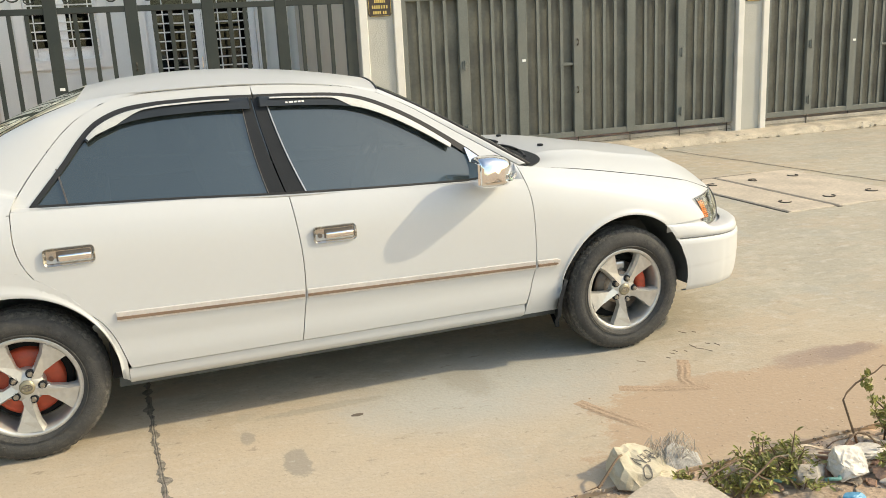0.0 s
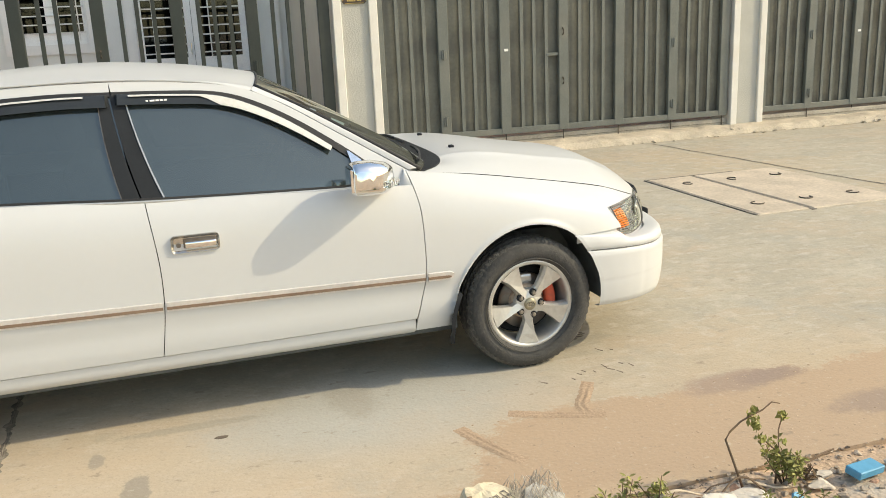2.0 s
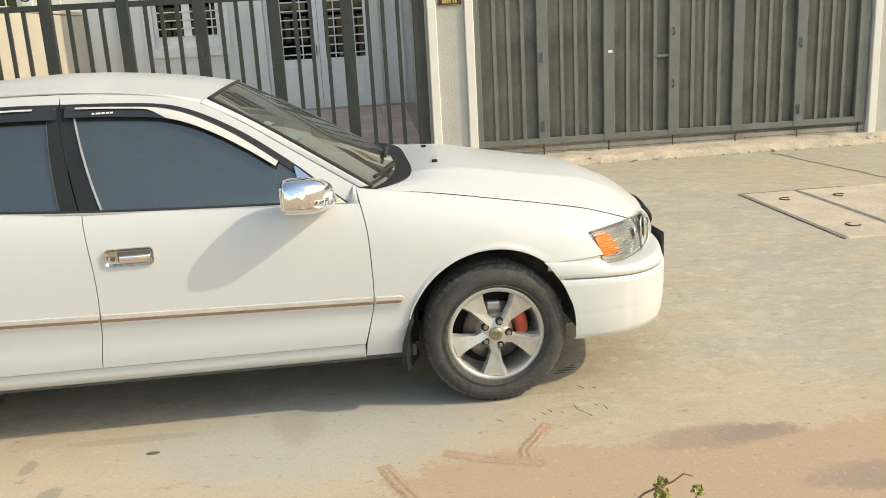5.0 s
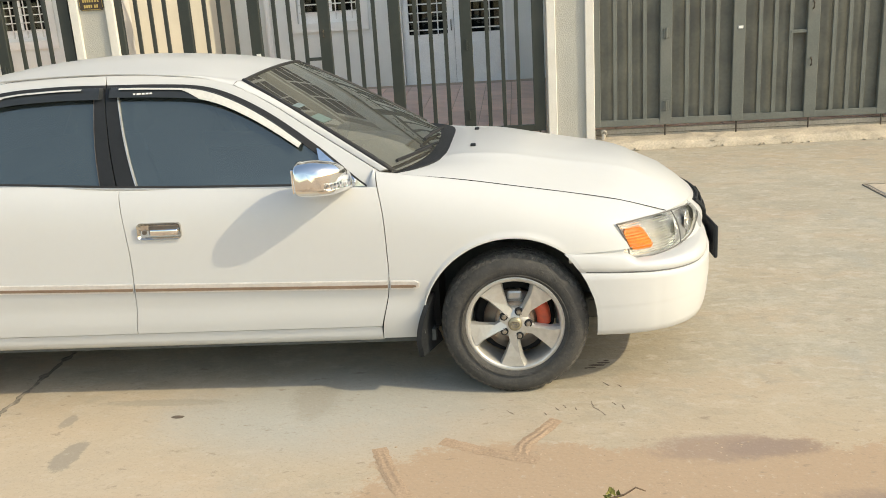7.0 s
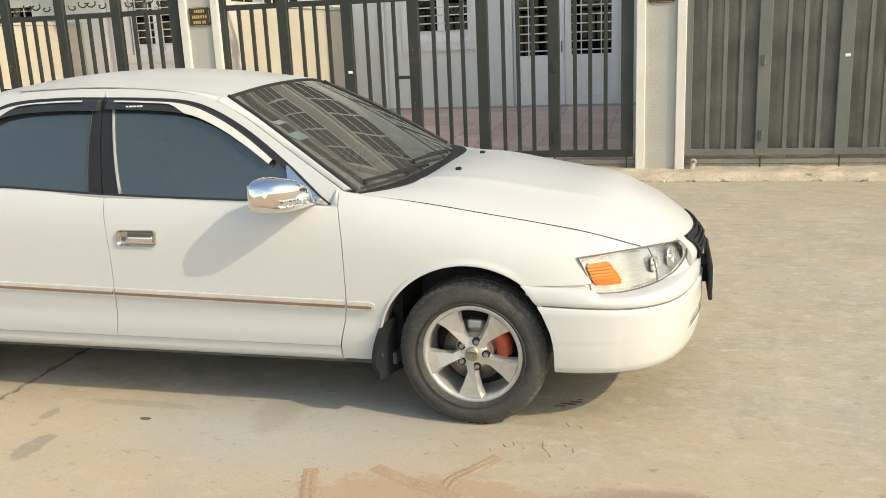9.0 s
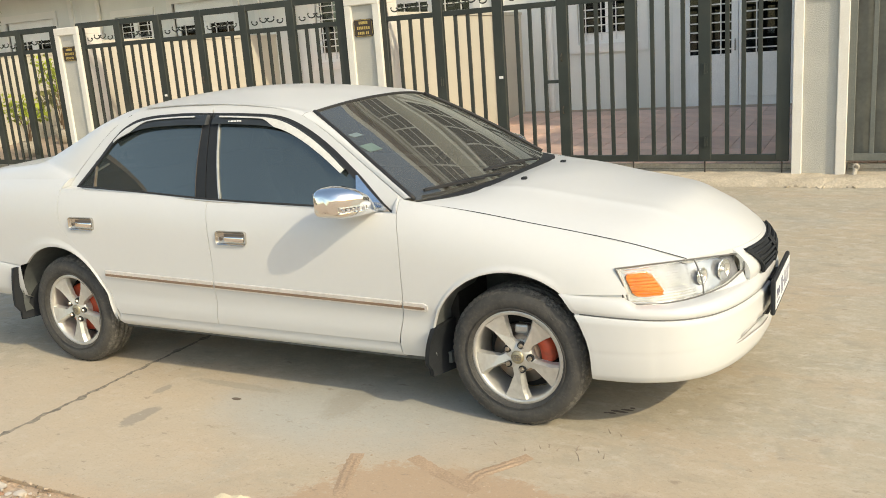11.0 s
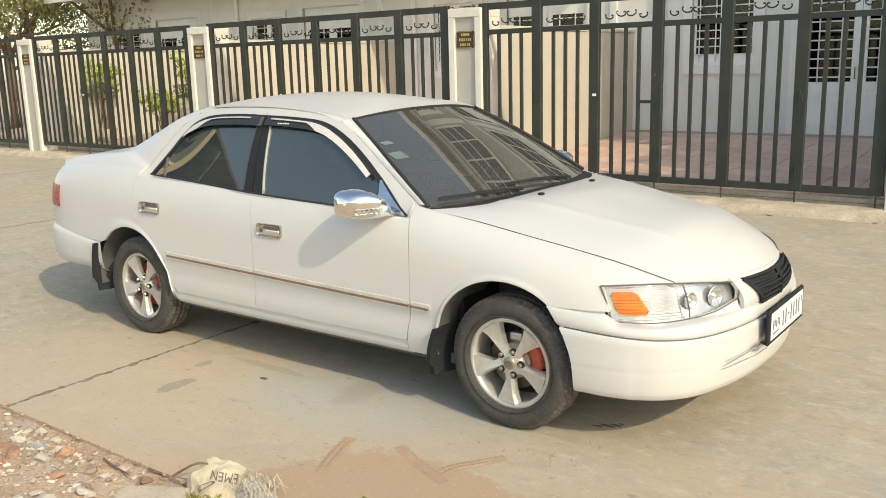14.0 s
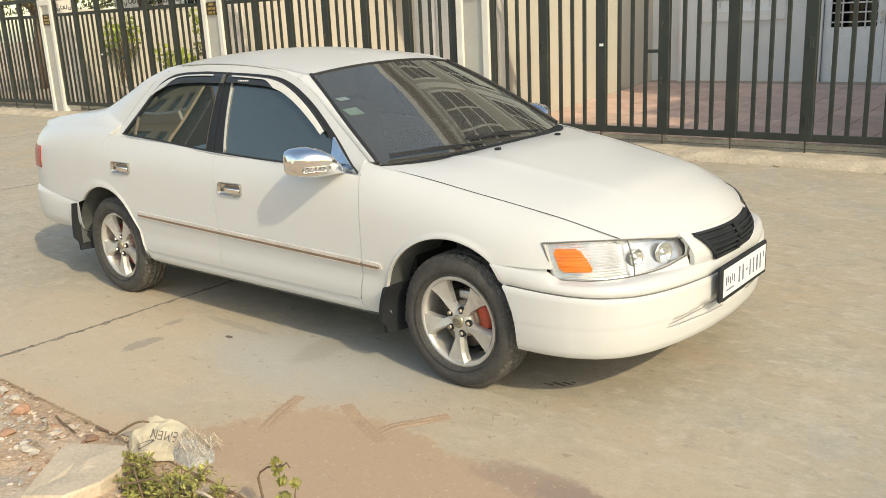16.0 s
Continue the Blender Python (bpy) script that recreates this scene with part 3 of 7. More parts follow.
    right = chain(smooth_line([(-0.955, 0.262), (-0.955, 0.318)], 3), rear_edge, smooth_line([(-1.292, 0.985), (-1.272, 1.032)], 3))
    left = smooth_line([(-2.30, 0.600), (-2.345, 0.78), (-2.36, 0.988)], len(right))
    flat = coons(bottom, top, left, right)
    flat[:, -1, 0] -= G
    gq = on_side(flat)
    for j in range(12, 47):
        for i, k in ((0, 0.006), (1, 0.009), (2, 0.006)):
            gq[i, j, 1] -= k
    quarter = part("rear_quarter", panel(gq, mirror=mir), PAINT, car, smooth=True)

    # sill under the doors
    xs = np.linspace(-0.955, 0.786, 30)
    g = [[(x, -(0.845 + q), z) for x in xs] for z, q in ((0.245, -0.03), (0.262, 0.0), (0.285, 0.012), (0.318, 0.012))]
    part("sill", panel(g, mirror=mir), PAINT, car, smooth=True)

    # shoulder from quarter to boot lid
    qe = np.array([(x, -side_y(x, z), z) for x, z in smooth_line([(-2.36, 0.988), (-1.90, 1.020), (-1.272, 1.032)], 28)])
    turn_in = np.linspace(1, 0, 8)
    foot_ = np.array((-1.62, -0.628, 1.110)) * turn_in[:, None] + np.array((-1.268, -cabin_y(-1.268, 1.034) - 0.001, 1.034)) * (1 - turn_in)[:, None]
    foot_ += (np.array((-0.008, -0.012, 0.012)) * 4)[None] * (turn_in * (1 - turn_in))[:, None]
    be = chain(smooth_line([(-2.40, -0.60, 1.005), (-2.10, -0.615, 1.058), (-1.70, -0.625, 1.096), (-1.62, -0.628, 1.110)], 21), foot_)
    swell = np.clip((len(qe) - 1 - np.arange(len(qe))) / 7.0, 0, 1)[:, None] * np.array((0, -0.01, 0.02))
    shoulder = np.array([qe * (1 - s) + be * s + swell * 4 * s * (1 - s) for s in np.linspace(0, 1, 8)])

    # roof rail seam, window outline, pillars
    seam_f = [(0.815, 0.955), (0.525, 1.135), (0.35, 1.245), (0.205, 1.318), (0.07, 1.352), (-0.074, 1.368), (-0.21, 1.379), (-0.337, 1.384)]
    seam_r = [(-0.337, 1.384), (-0.55, 1.386), (-0.772, 1.378), (-0.922, 1.350), (-1.055, 1.275), (-1.197, 1.125), (-1.302, 0.985)]
    dlo_f = [(0.772, 0.893), (0.708, 0.946), (0.640, 1.002), (0.566, 1.060), (0.365, 1.197), (0.195, 1.284), (0.066, 1.322), (-0.126, 1.338), (-0.330, 1.345)]
    dlo_r = [(-0.336, 1.345), (-0.50, 1.349), (-0.62, 1.347), (-0.75, 1.341), (-0.864, 1.324), (-0.96, 1.282), (-1.03, 1.218), (-1.095, 1.138), (-1.228, 0.990)]
    for nm, seam, dlo in (("front_door_frame", seam_f, dlo_f), ("rear_door_frame", seam_r, dlo_r)):
        s1, d1 = smooth_line(seam, 36), smooth_line(dlo, 36)
        flat = np.array([d1 * (1 - k) + s1 * k for k in np.linspace(0, 0.955, 5)])
        part(nm, panel(on_cabin(flat, 0.002), mirror=mir), PAINT, car, smooth=True)
        # rubber band, then the rain visor, inwards from the window's outline
        dv = smooth_line(dlo, 120)
        tg = np.gradient(dv, axis=0)
        nr = np.stack([tg[:, 1], -tg[:, 0]], 1)
        nr /= np.linalg.norm(nr, axis=1)[:, None]
        if (nr * (np.array((dv[:, 0].mean(), 1.05)) - dv)).sum() < 0:
            nr = -nr
        fwd = nm.startswith("front")
        vx = dv[:, 0]
        if fwd:
            k_top = np.interp(vx, [-0.33, 0.03, 0.19, 0.36, 0.60], [0.008, 0.010, 0.015, 0.018, 0.022])
            k_low = np.interp(vx, [-0.33, 0.06, 0.37, 0.52], [0.047, 0.050, 0.048, 0.044])
            on, whole, line = (vx > -0.318) & (vx < 0.517), 0.085, -0.268
            share = np.interp(vx, [-0.03, 0.03, whole], [0.0, 0.45, 1.0])
            lit = (vx > line) & (vx < 0.517)
        else:
            k_top = np.interp(vx, [-1.25, -1.0, -0.9, -0.7, -0.34], [0.012, 0.016, 0.016, 0.011, 0.009])
            k_low = np.interp(vx, [-1.03, -0.95, -0.855, -0.34], [0.030, 0.050, 0.056, 0.054])
            on, whole, line = (vx < -0.352) & (vx > -1.020), -0.90, -0.43
            share = np.interp(vx, [whole, -0.82, -0.74], [1.0, 0.45, 0.0])
            lit = (vx < line) & (vx > -1.012)
        band = lambda k, keep: (dv + nr * np.broadcast_to(k, vx.shape)[:, None])[keep]
        everywhere = np.ones(len(vx), bool)
        part("window_seal", panel(on_cabin(np.array([band(np.maximum(k_top, 0.011) + 0.004, everywhere), band(-0.001, everywhere)]), 0.006), mirror=mir), SEAL, car, smooth=True)
        width = k_low - k_top
        rows = [[(x, -cabin_y(x, z) - o, z) for x, z in band(k_top + width * f, on)] for f, o in ((0.0, 0.009), (0.25, 0.021), (0.7, 0.026), (1.0, 0.022))]
        part("rain_visor", panel(rows, thick=(0, 0.003, 0), mirror=mir), VISOR, car, "black plastic rain visor over the window", smooth=True)
        # ends of the visors turn in at the centre pillar
        q = band(k_top, on)[-1 if fwd else 0], band(k_low, on)[-1 if fwd else 0]
        part("visor_end", panel([[(p[0] + dx, -cabin_y(p[0], p[1]) - o, p[1]) for p in q] for dx, o in ((0.0, 0.024), (-0.008 if fwd else 0.008, 0.006))], thick=(0, 0.002, 0), mirror=mir), VISOR, car)
        # painted highlight: white strip where the sloping visor mirrors the sky
        wide = np.maximum(share * (width - 0.003), 0.008)
        rows = [[(x, -cabin_y(x, z) - o, z) for x, z in band(k_top + 0.002 + (wide - 0.002) * f, lit)] for f, o in ((0.0, 0.0225), (0.35, 0.0285), (1.0, 0.0290))]
        part("visor_trim", panel(rows, thick=(0, 0.002, 0), mirror=mir), VISORSHEEN, car, "white strip standing in for sky sheen on the rain visor", smooth=True)
        if fwd:
            for k, (x0, x1) in enumerate(((-0.205, -0.196), (-0.19, -0.172), (-0.168, -0.156), (-0.152, -0.140), (-0.136, -0.125))):
                part("visor_mark", panel([[(x, -cabin_y(x, z) - 0.0285, z) for x in (x0, x1)] for z in (1.303, 1.3095)], thick=(0, 0.001, 0), mirror=mir), TRIMWHITE, car, "small pale lettering bar")
    # panes
    d1 = smooth_line(dlo_f, 36)
    bx = [(x, belt(x) + 0.004) for x in np.linspace(0.770, -0.20, 36)]
    pane_f = coons(np.array(bx), d1, smooth_line([bx[0], d1[0]], 10), smooth_line([bx[-1], d1[-1]], 10))
    part("front_side_window", panel(on_cabin(pane_f, -0.004), thick=(0, 0.004, 0), flip=True, mirror=mir), SIDEGLASS, car, "dark tinted glass", smooth=True)
    d1 = smooth_line(dlo_r, 36)
    bx = [(x, belt(x) + 0.004) for x in np.linspace(-0.285, -1.222, 36)]
    pane_r = coons(np.array(bx), d1, smooth_line([bx[0], d1[0]], 10), smooth_line([bx[-1], d1[-1]], 10))
    part("rear_side_window", panel(on_cabin(pane_r, -0.004), thick=(0, 0.004, 0), flip=True, mirror=mir), SIDEGLASS, car, "dark tinted glass", smooth=True)
    # black centre pillar, glass runs, quarter bar, chrome belt line
    for nm, lo, hi, mt, of in (("centre_pillar", (-0.330, -0.2665, 0.948), (-0.387, -0.3435, 1.338), DARK, 0.004), ("centre_pillar", (-0.2600, -0.182, 0.946), (-0.3375, -0.291, 1.338), DARK, 0.004),
                               ("quarter_bar", (-1.094, -1.088, 0.985), (-1.121, -1.116, 1.120), STEEL, 0.005), ("glass_run", (-0.183, -0.177, 0.948), (-0.282, -0.2775, 1.300), STEEL2, 0.008),
                               ("glass_run", (-0.334, -0.331, 0.952), (-0.384, -0.3815, 1.300), STEEL, 0.007)):
        flat = np.array([[(lo[0] + (hi[0] - lo[0]) * k - 0.010 * 4 * k * (1 - k) * (nm != "quarter_bar"), lo[2] + (hi[2] - lo[2]) * k), (lo[1] + (hi[1] - lo[1]) * k - 0.010 * 4 * k * (1 - k) * (nm != "quarter_bar"), lo[2] + (hi[2] - lo[2]) * k)] for k in np.linspace(0, 1, 12)])
        part(nm, panel(on_cabin(flat, of), mirror=mir), mt, car, smooth=True)
    xs = np.linspace(-1.225, 0.56, 40)
    g = [[(x, -cabin_y(x, belt(x)) - o, belt(x) + q) for x in xs] for q, o in ((-0.009, 0.002), (-0.007, 0.008), (0.000, 0.009), (0.003, 0.004))]
    part("belt_moulding", panel(g, mirror=mir), STEEL2, car, "dull chrome belt line", smooth=True)
    g = [[(x, -cabin_y(x, belt(x)) - o, belt(x) + q) for x in xs] for q, o in ((0.003, 0.006), (0.011, 0.004))]
    part("glass_wiper", panel(g, thick=(0, 0.004, 0), mirror=mir), SEAL, car, "black rubber strip below the glass", smooth=True)

    # painted ledge between door skin and window
    xs = np.linspace(-1.288, 0.832, 50)
    g = [[(x, -side_y(x, belt(x)) * (1 - k) - (cabin_y(x, belt(x)) - 0.012) * k, belt(x) - 0.0005 + (-0.010 if x > -1.2 else 0.006) * k) for x in xs] for k in np.linspace(0, 1, 5)]
    part("door_ledge", panel(g, thick=(0, 0, -0.004), mirror=mir), PAINT, car, smooth=True)

    # painted step between rear quarter and door frame
    qe_ = np.array([(x, -side_y(x, z), z) for x, z in smooth_line([(-1.292, 0.975), (-1.292, 0.985), (-1.272, 1.032)], 8)])
    fe_ = np.array([(x, -cabin_y(x, z) + 0.004, z) for x, z in smooth_line([(-1.300, 0.975), (-1.296, 0.985), (-1.262, 1.038)], 8)])
    part("quarter_step", panel(np.array([qe_ * (1 - k) + fe_ * k for k in np.linspace(0, 1, 5)]), thick=(-0.01, 0.0, 0), mirror=mir), PAINT, car, smooth=True)

    # painted corner between door, wing and pillar
    rise = np.linspace(0, 1, 8)
    edge_ = np.array([(0.8055 - 0.0105 * v, -side_y(0.80, 0.900 + 0.056 * v) - 0.0005, 0.900 + 0.056 * v) for v in rise])
    back_ = np.array([(0.758 + 0.034 * v, -cabin_y(0.758 + 0.034 * v, 0.897 + 0.070 * v) - 0.004, 0.897 + 0.070 * v) for v in rise])
    g = [edge_ * (1 - u) + back_ * u + np.array((-0.006, -0.006, 0)) * 4 * u * (1 - u) for u in np.linspace(0, 1, 7)]
    part("pillar_foot", panel(np.array(g), thick=(0, 0.008, 0), mirror=mir), PAINT, car, smooth=True)

    # windscreen pillar
    s1 = smooth_line([(x, -cabin_y(x, z), z) for x, z in seam_f[:4]], 20)
    w1 = smooth_line([(0.862, -0.770, 0.952), (0.62, -0.70, 1.105), (0.41, -0.625, 1.230), (0.225, -0.552, 1.328)], 20)
    g = np.array([s1 * (1 - k) + w1 * k + np.array((0.004, -0.004, 0.008)) * 4 * k * (1 - k) for k in np.linspace(0.03, 1, 6)])
    part("windscreen_pillar", panel(g, thick=(0, 0.02, -0.01), mirror=mir), PAINT, car, smooth=True)
    part("windscreen_seal", tube([tuple(p * ((1, 1, 1) if not mir else (1, -1, 1)) + np.array((0.004, 0, 0.003))) for p in w1], 0.0095, 6), SEAL, car, smooth=True)
    # rear pillar edge
    r1 = smooth_line([(-1.02, -0.542, 1.362), (-1.20, -0.572, 1.298), (-1.40, -0.605, 1.205), (-1.62, -0.628, 1.110)], 20)
    part("rear_screen_seal", tube([tuple(p * ((1, 1, 1) if not mir else (1, -1, 1)) + np.array((0, 0.012 * (-1 if mir else 1), -0.004))) for p in r1], 0.007, 6), SEAL, car, smooth=True)

    # chrome mirror on its triangular foot
    sg = 1 if mir else -1
    tri = np.array([[(0.575, 0.892), (0.762, 0.890)], [(0.572, 0.945), (0.698, 0.943)], [(0.565, 1.00), (0.628, 0.998)], [(0.552, 1.056), (0.560, 1.055)]])
    mirror = part("door_mirror", panel(on_cabin(tri + np.array((0.007, 0.0)), 0.013), thick=(0, 0.012, 0), mirror=mir), SAILCHROME, car, "chrome door mirror")
    # shell: rounded boxy sections from the foot outwards
    bm = bmesh.new()
    rings = []
    for y_, xa, xb, za, zb in ((0.832, 0.63, 0.712, 0.903, 0.935), (0.866, 0.565, 0.716, 0.908, 0.975), (0.892, 0.528, 0.716, 0.906, 1.014), (0.930, 0.515, 0.706, 0.905, 1.038), (0.970, 0.514, 0.688, 0.906, 1.043),
                              (1.008, 0.517, 0.662, 0.909, 1.036), (1.030, 0.522, 0.636, 0.918, 1.026), (1.041, 0.530, 0.610, 0.934, 1.008)):
        ring = []
        for t_ in np.linspace(0, 2 * math.pi, 29)[:-1]:
            ct, st_ = math.cos(t_), math.sin(t_)
            px_ = math.copysign(abs(ct) ** 0.30, ct)
            pz_ = math.copysign(abs(st_) ** 0.30, st_)
            xx = (xa + xb) / 2 + (xb - xa) / 2 * px_
            zz_ = (za + zb) / 2 + (zb - za) / 2 * pz_ * (1 - 0.46 * max(0.0, px_) ** 2 * (1 if pz_ > 0 else 0.1))
            ring.append(bm.verts.new((xx, sg * y_, zz_)))
        rings.append(ring)
    for q0, q1 in zip(rings, rings[1:]):
        for i in range(28):
            bm.faces.new((q0[i], q0[(i + 1) % 28], q1[(i + 1) % 28], q1[i]))
    bm.faces.new(rings[0])
    bm.faces.new(rings[-1])
    bmesh.ops.recalc_face_normals(bm, faces=bm.faces[:])
    part("mirror_shell", bm, CHROME, mirror, smooth=True)
    part("indicator", box(-0.012, 0.010, sg * -0.068, sg * 0.062, -0.012, 0.012, 0.005, pose(0.684, sg * 0.985, 0.946, 0, 0, sg * 33), 2), LENS, mirror, "clear indicator strip")
    for k in range(5):
        part("led", box(0.010, 0.013, sg * (-0.055 + 0.023 * k), sg * (-0.041 + 0.023 * k), -0.007, 0.007, 0.001, pose(0.684, sg * 0.985, 0.946, 0, 0, sg * 33)), REFLECTOR, mirror)
    part("mirror_glass", box(0.512, 0.522, sg * 0.915, sg * 1.020, 0.925, 1.018, 0.002), CHROME, mirror)

    # headlamp: reflector bowl, amber section, clear cover
    lt = smooth_line([(1.755, -0.800, 0.700), (1.87, -0.718, 0.702), (1.985, -0.602, 0.697), (2.085, -0.455, 0.682), (2.142, -0.325, 0.662)], 40)
    lb = smooth_line([(1.808, -0.800, 0.560), (1.905, -0.735, 0.549), (2.015, -0.628, 0.550), (2.112, -0.485, 0.566), (2.165, -0.345, 0.598)], 40)

    def lamp(k0, k1, v0, v1, back, bulge=0.012, nu=14, nv=8):
        out = []
        for v in np.linspace(v0, v1, nv):
            row = []
            for u in np.linspace(k0, k1, nu):
                i = u * 39
                p = np.array([np.interp(i, range(40), (lb * (1 - v) + lt * v)[:, c]) for c in range(3)])
                nrm = np.array((0.62 + 0.35 * u, -0.72 + 0.55 * u, 0.22))
                row.append(p + nrm / np.linalg.norm(nrm) * (bulge * 4 * v * (1 - v) - back))
            out.append(row)
        return out

    lampo = part("headlamp", panel(lamp(0, 1, 0, 1, 0.026, 0.0, 40), mirror=mir), REFLECTOR, car, "clear headlamp with amber side section", smooth=True)
    part("cover", panel(lamp(0, 1, 0, 1, 0.0, 0.012, 40), thick=(-0.026, 0.022, -0.004), mirror=mir), LENS, lampo, "clear plastic lens", smooth=True)
    ga = lamp(0.055, 0.31, 0.16, 0.78, 0.018, 0.006, 12, 29)
    for r_ in range(len(ga)):
        v = r_ / (len(ga) - 1)
        for c_ in range(len(ga[0])):
            u = c_ / (len(ga[0]) - 1)
            nip = 0.022 * max(0.0, abs(v - 0.5) * 2 - 0.7) / 0.3
            uu = 0.052 + 0.012 * (1 - v) + nip + u * (0.215 - 0.055 * v - 2 * nip)
            i = uu * 39
            vv = 0.19 + 0.61 * v
            p = np.array([np.interp(i, range(40), (lb * (1 - vv) + lt * vv)[:, c]) for c in range(3)])
            nrm = np.array((0.66, -0.68, 0.2))
            ga[r_][c_] = p - nrm * (0.014 + (0.003 if r_ % 4 in (1, 2) else 0.0))
    part("amber_section", panel(ga, mirror=mir), AMBER, lampo, "ribbed amber turn signal section")
    for v in np.linspace(0.08, 0.92, 13):
        pts = [tuple(np.array(q) * ((1, 1, 1) if not mir else (1, -1, 1))) for q in lamp(0.03, 0.50, v, v + 0.001, 0.010, 0.010, 16, 2)[0]]
        part("fluting", tube(pts, 0.0022, 4), LENS, lampo)
    for u, rr in ((0.60, 0.034), (0.82, 0.044)):
        q = np.array(lamp(u, u + 0.001, 0.5, 0.501, 0.030, 0, 2, 2)[0][0]) * ((1, 1, 1) if not mir else (1, -1, 1))
        bowl = part("bulb_bowl", lathe([(0.0005, 0.012), (0.008, 0.010), (0.010, 0.001), (rr * 0.5, 0.003), (rr * 0.9, 0.009), (rr, 0.013), (rr + 0.002, 0.010)], 24), BOWL, lampo, smooth=True)
        bowl.matrix_basis = Matrix.Translation(Vector(q)) @ pose(0, 0, 0, 0, 0, -90 + (-22 if not mir else 22)) @ Matrix.Translation((0, 0.006, 0))
    flipm = np.array((1, -1 if mir else 1, 1))
    # painted fillet between lamp foot and bumper
    foot = np.array([r_ for r_ in lamp(0.0, 1.0, 0.0, 0.001, 0.004, 0.0, 30, 2)[0]])
    shelf = np.array([(np.interp(q[1], [-0.875, -0.836, -0.782, -0.675, -0.50, -0.26], [1.68, 1.92, 2.02, 2.115, 2.185, 2.232]) - 0.036, q[1], q[2] - 0.05) for q in foot])
    fil = np.array([foot * (1 - k) + shelf * k for k in np.linspace(0, 1, 5)])
    tail = np.array([r_[0] for r_ in lamp(1.0, 0.99, -0.1, 1.0, 0.006, 0.010, 2, 10)])
    end_ = np.array([tail + np.array((-0.002 * k, 0.03 * k, 0.0)) + np.array((-0.012 * (k > 1.5), 0, 0)) for k in (0, 1, 2)])
    part("lamp_end_fillet", panel(end_, thick=(-0.01, 0, 0), mirror=mir), PAINT, car, smooth=True)
    part("lamp_fillet", panel(fil, thick=(-0.01, 0, 0), flip=True, mirror=mir), PAINT, car, smooth=True)
    for line in (lamp(0, 1, 0.0, 0.001, 0.0, 0, 40, 2)[0], lamp(0, 1, 1.0, 1.001, 0.0, 0, 40, 2)[0], [r_[0] for r_ in lamp(0, 0.01, 0, 1, 0.0, 0.012, 2, 10)], [r_[0] for r_ in lamp(1, 0.99, 0, 1, 0.0, 0.012, 2, 10)], [r_[0] for r_ in lamp(0.545, 0.55, 0, 1, -0.001, 0.012, 2, 10)]):
        part("lamp_seal", tube([tuple(np.array(q) * flipm) for q in line], 0.0032, 5), LAMPSEAL, lampo)
    # painted return between wing and lamp
    we = np.array([(x, -side_y(x, z), z) for x, z in smooth_line([(1.806, 0.602), (1.788, 0.640), (1.765, 0.690), (1.7645, 0.700)], 10)])
    le = np.array([r_[0] for r_ in lamp(0, 0.01, 0.25, 1, 0.004, 0.0, 2, 10)])
    part("wing_return", panel(np.array([we * (1 - k) + le * k for k in np.linspace(0, 1, 5)]), thick=(-0.01, 0.0, 0), mirror=mir), PAINT, wing, smooth=True)

    # tail lamp on the corner
    g = []
    for z in np.linspace(0.735, 0.875, 6):
        g.append([(x, -side_y(x, z) - 0.006, z) for x in np.linspace(-2.47, -2.165, 14)])
    part("tail_lamp", panel(g, mirror=mir), REDLENS, car, "red tail lamp", smooth=True)

# bonnet, roof, windscreen, boot: bowed sheets across the car
def across(left_pts, n, bow, lift, ex=2.0):
    """Rows of a sheet: each side place joined to its mirror, bowed forwards and upwards in the middle."""
    rows = []
    for k, p in enumerate(left_pts):
        b_, l_, e_ = ((q[k] if hasattr(q, "__len__") else q) for q in (bow, lift, ex))
        rows.append([(p[0] + b_ * (1 - abs(s) ** e_), p[1] * -s, p[2] + l_ * (1 - abs(s) ** 2.2)) for s in np.linspace(-1, 1, n)])
    return rows


hs = smooth_line(hood_side, 30)
hb = [ease(s, [0, 0.25, 0.6, 0.85, 1], [0.185, 0.15, 0.11, 0.115, 0.205]) for s in np.linspace(0, 1, 30)]
hl = [ease(s_, [0, 0.1, 0.3, 0.55, 0.8, 0.92, 1], [0.006, 0.034, 0.062, 0.074, 0.088, 0.064, -0.012]) for s_ in np.linspace(0, 1, 30)]
hood_rows = across(hs, 121, hb, hl, [ease(s_, [0, 0.5, 1], [5.0, 2.4, 2.0]) for s_ in np.linspace(0, 1, 30)])
for r in hood_rows:
    for i, (x, y, z) in enumerate(r):
        # two soft creases along the bonnet
        d_ = abs(y) - 0.47 + 0.10 * (x - 1)
        ridge = (0.0055 / (1 + math.exp(d_ / 0.008)) + 0.004 * math.exp(-(d_ / 0.05) ** 2)) * min(1, max(0, (x - 0.99) / 0.1), max(0, (2.02 - x) / 0.15))
        r[i] = (x, y, z + ridge)
hood = part("bonnet", panel(hood_rows, thick=(0, 0, -0.02)), PAINT, car, smooth=True)
hood_v = np.array([p for r in hood_rows for p in r])
for sg in (-1, 1):
    nz = hood_v[np.argmin((hood_v[:, 0] - 1.175) ** 2 + (hood_v[:, 1] - sg * 0.268) ** 2)][2]
    part("washer_nozzle", box(1.162, 1.186, sg * 0.268 - 0.014, sg * 0.268 + 0.014, nz - 0.006, nz + 0.011, 0.004, seg=2), DARK, hood, smooth=True)
    part("shut_line", tube([(p[0], p[1] * -sg, p[2] + 0.0015) for p in smooth_line(hood_side, 40)], 0.0017, 5), GAP, hood, "dark gap along the bonnet edge")

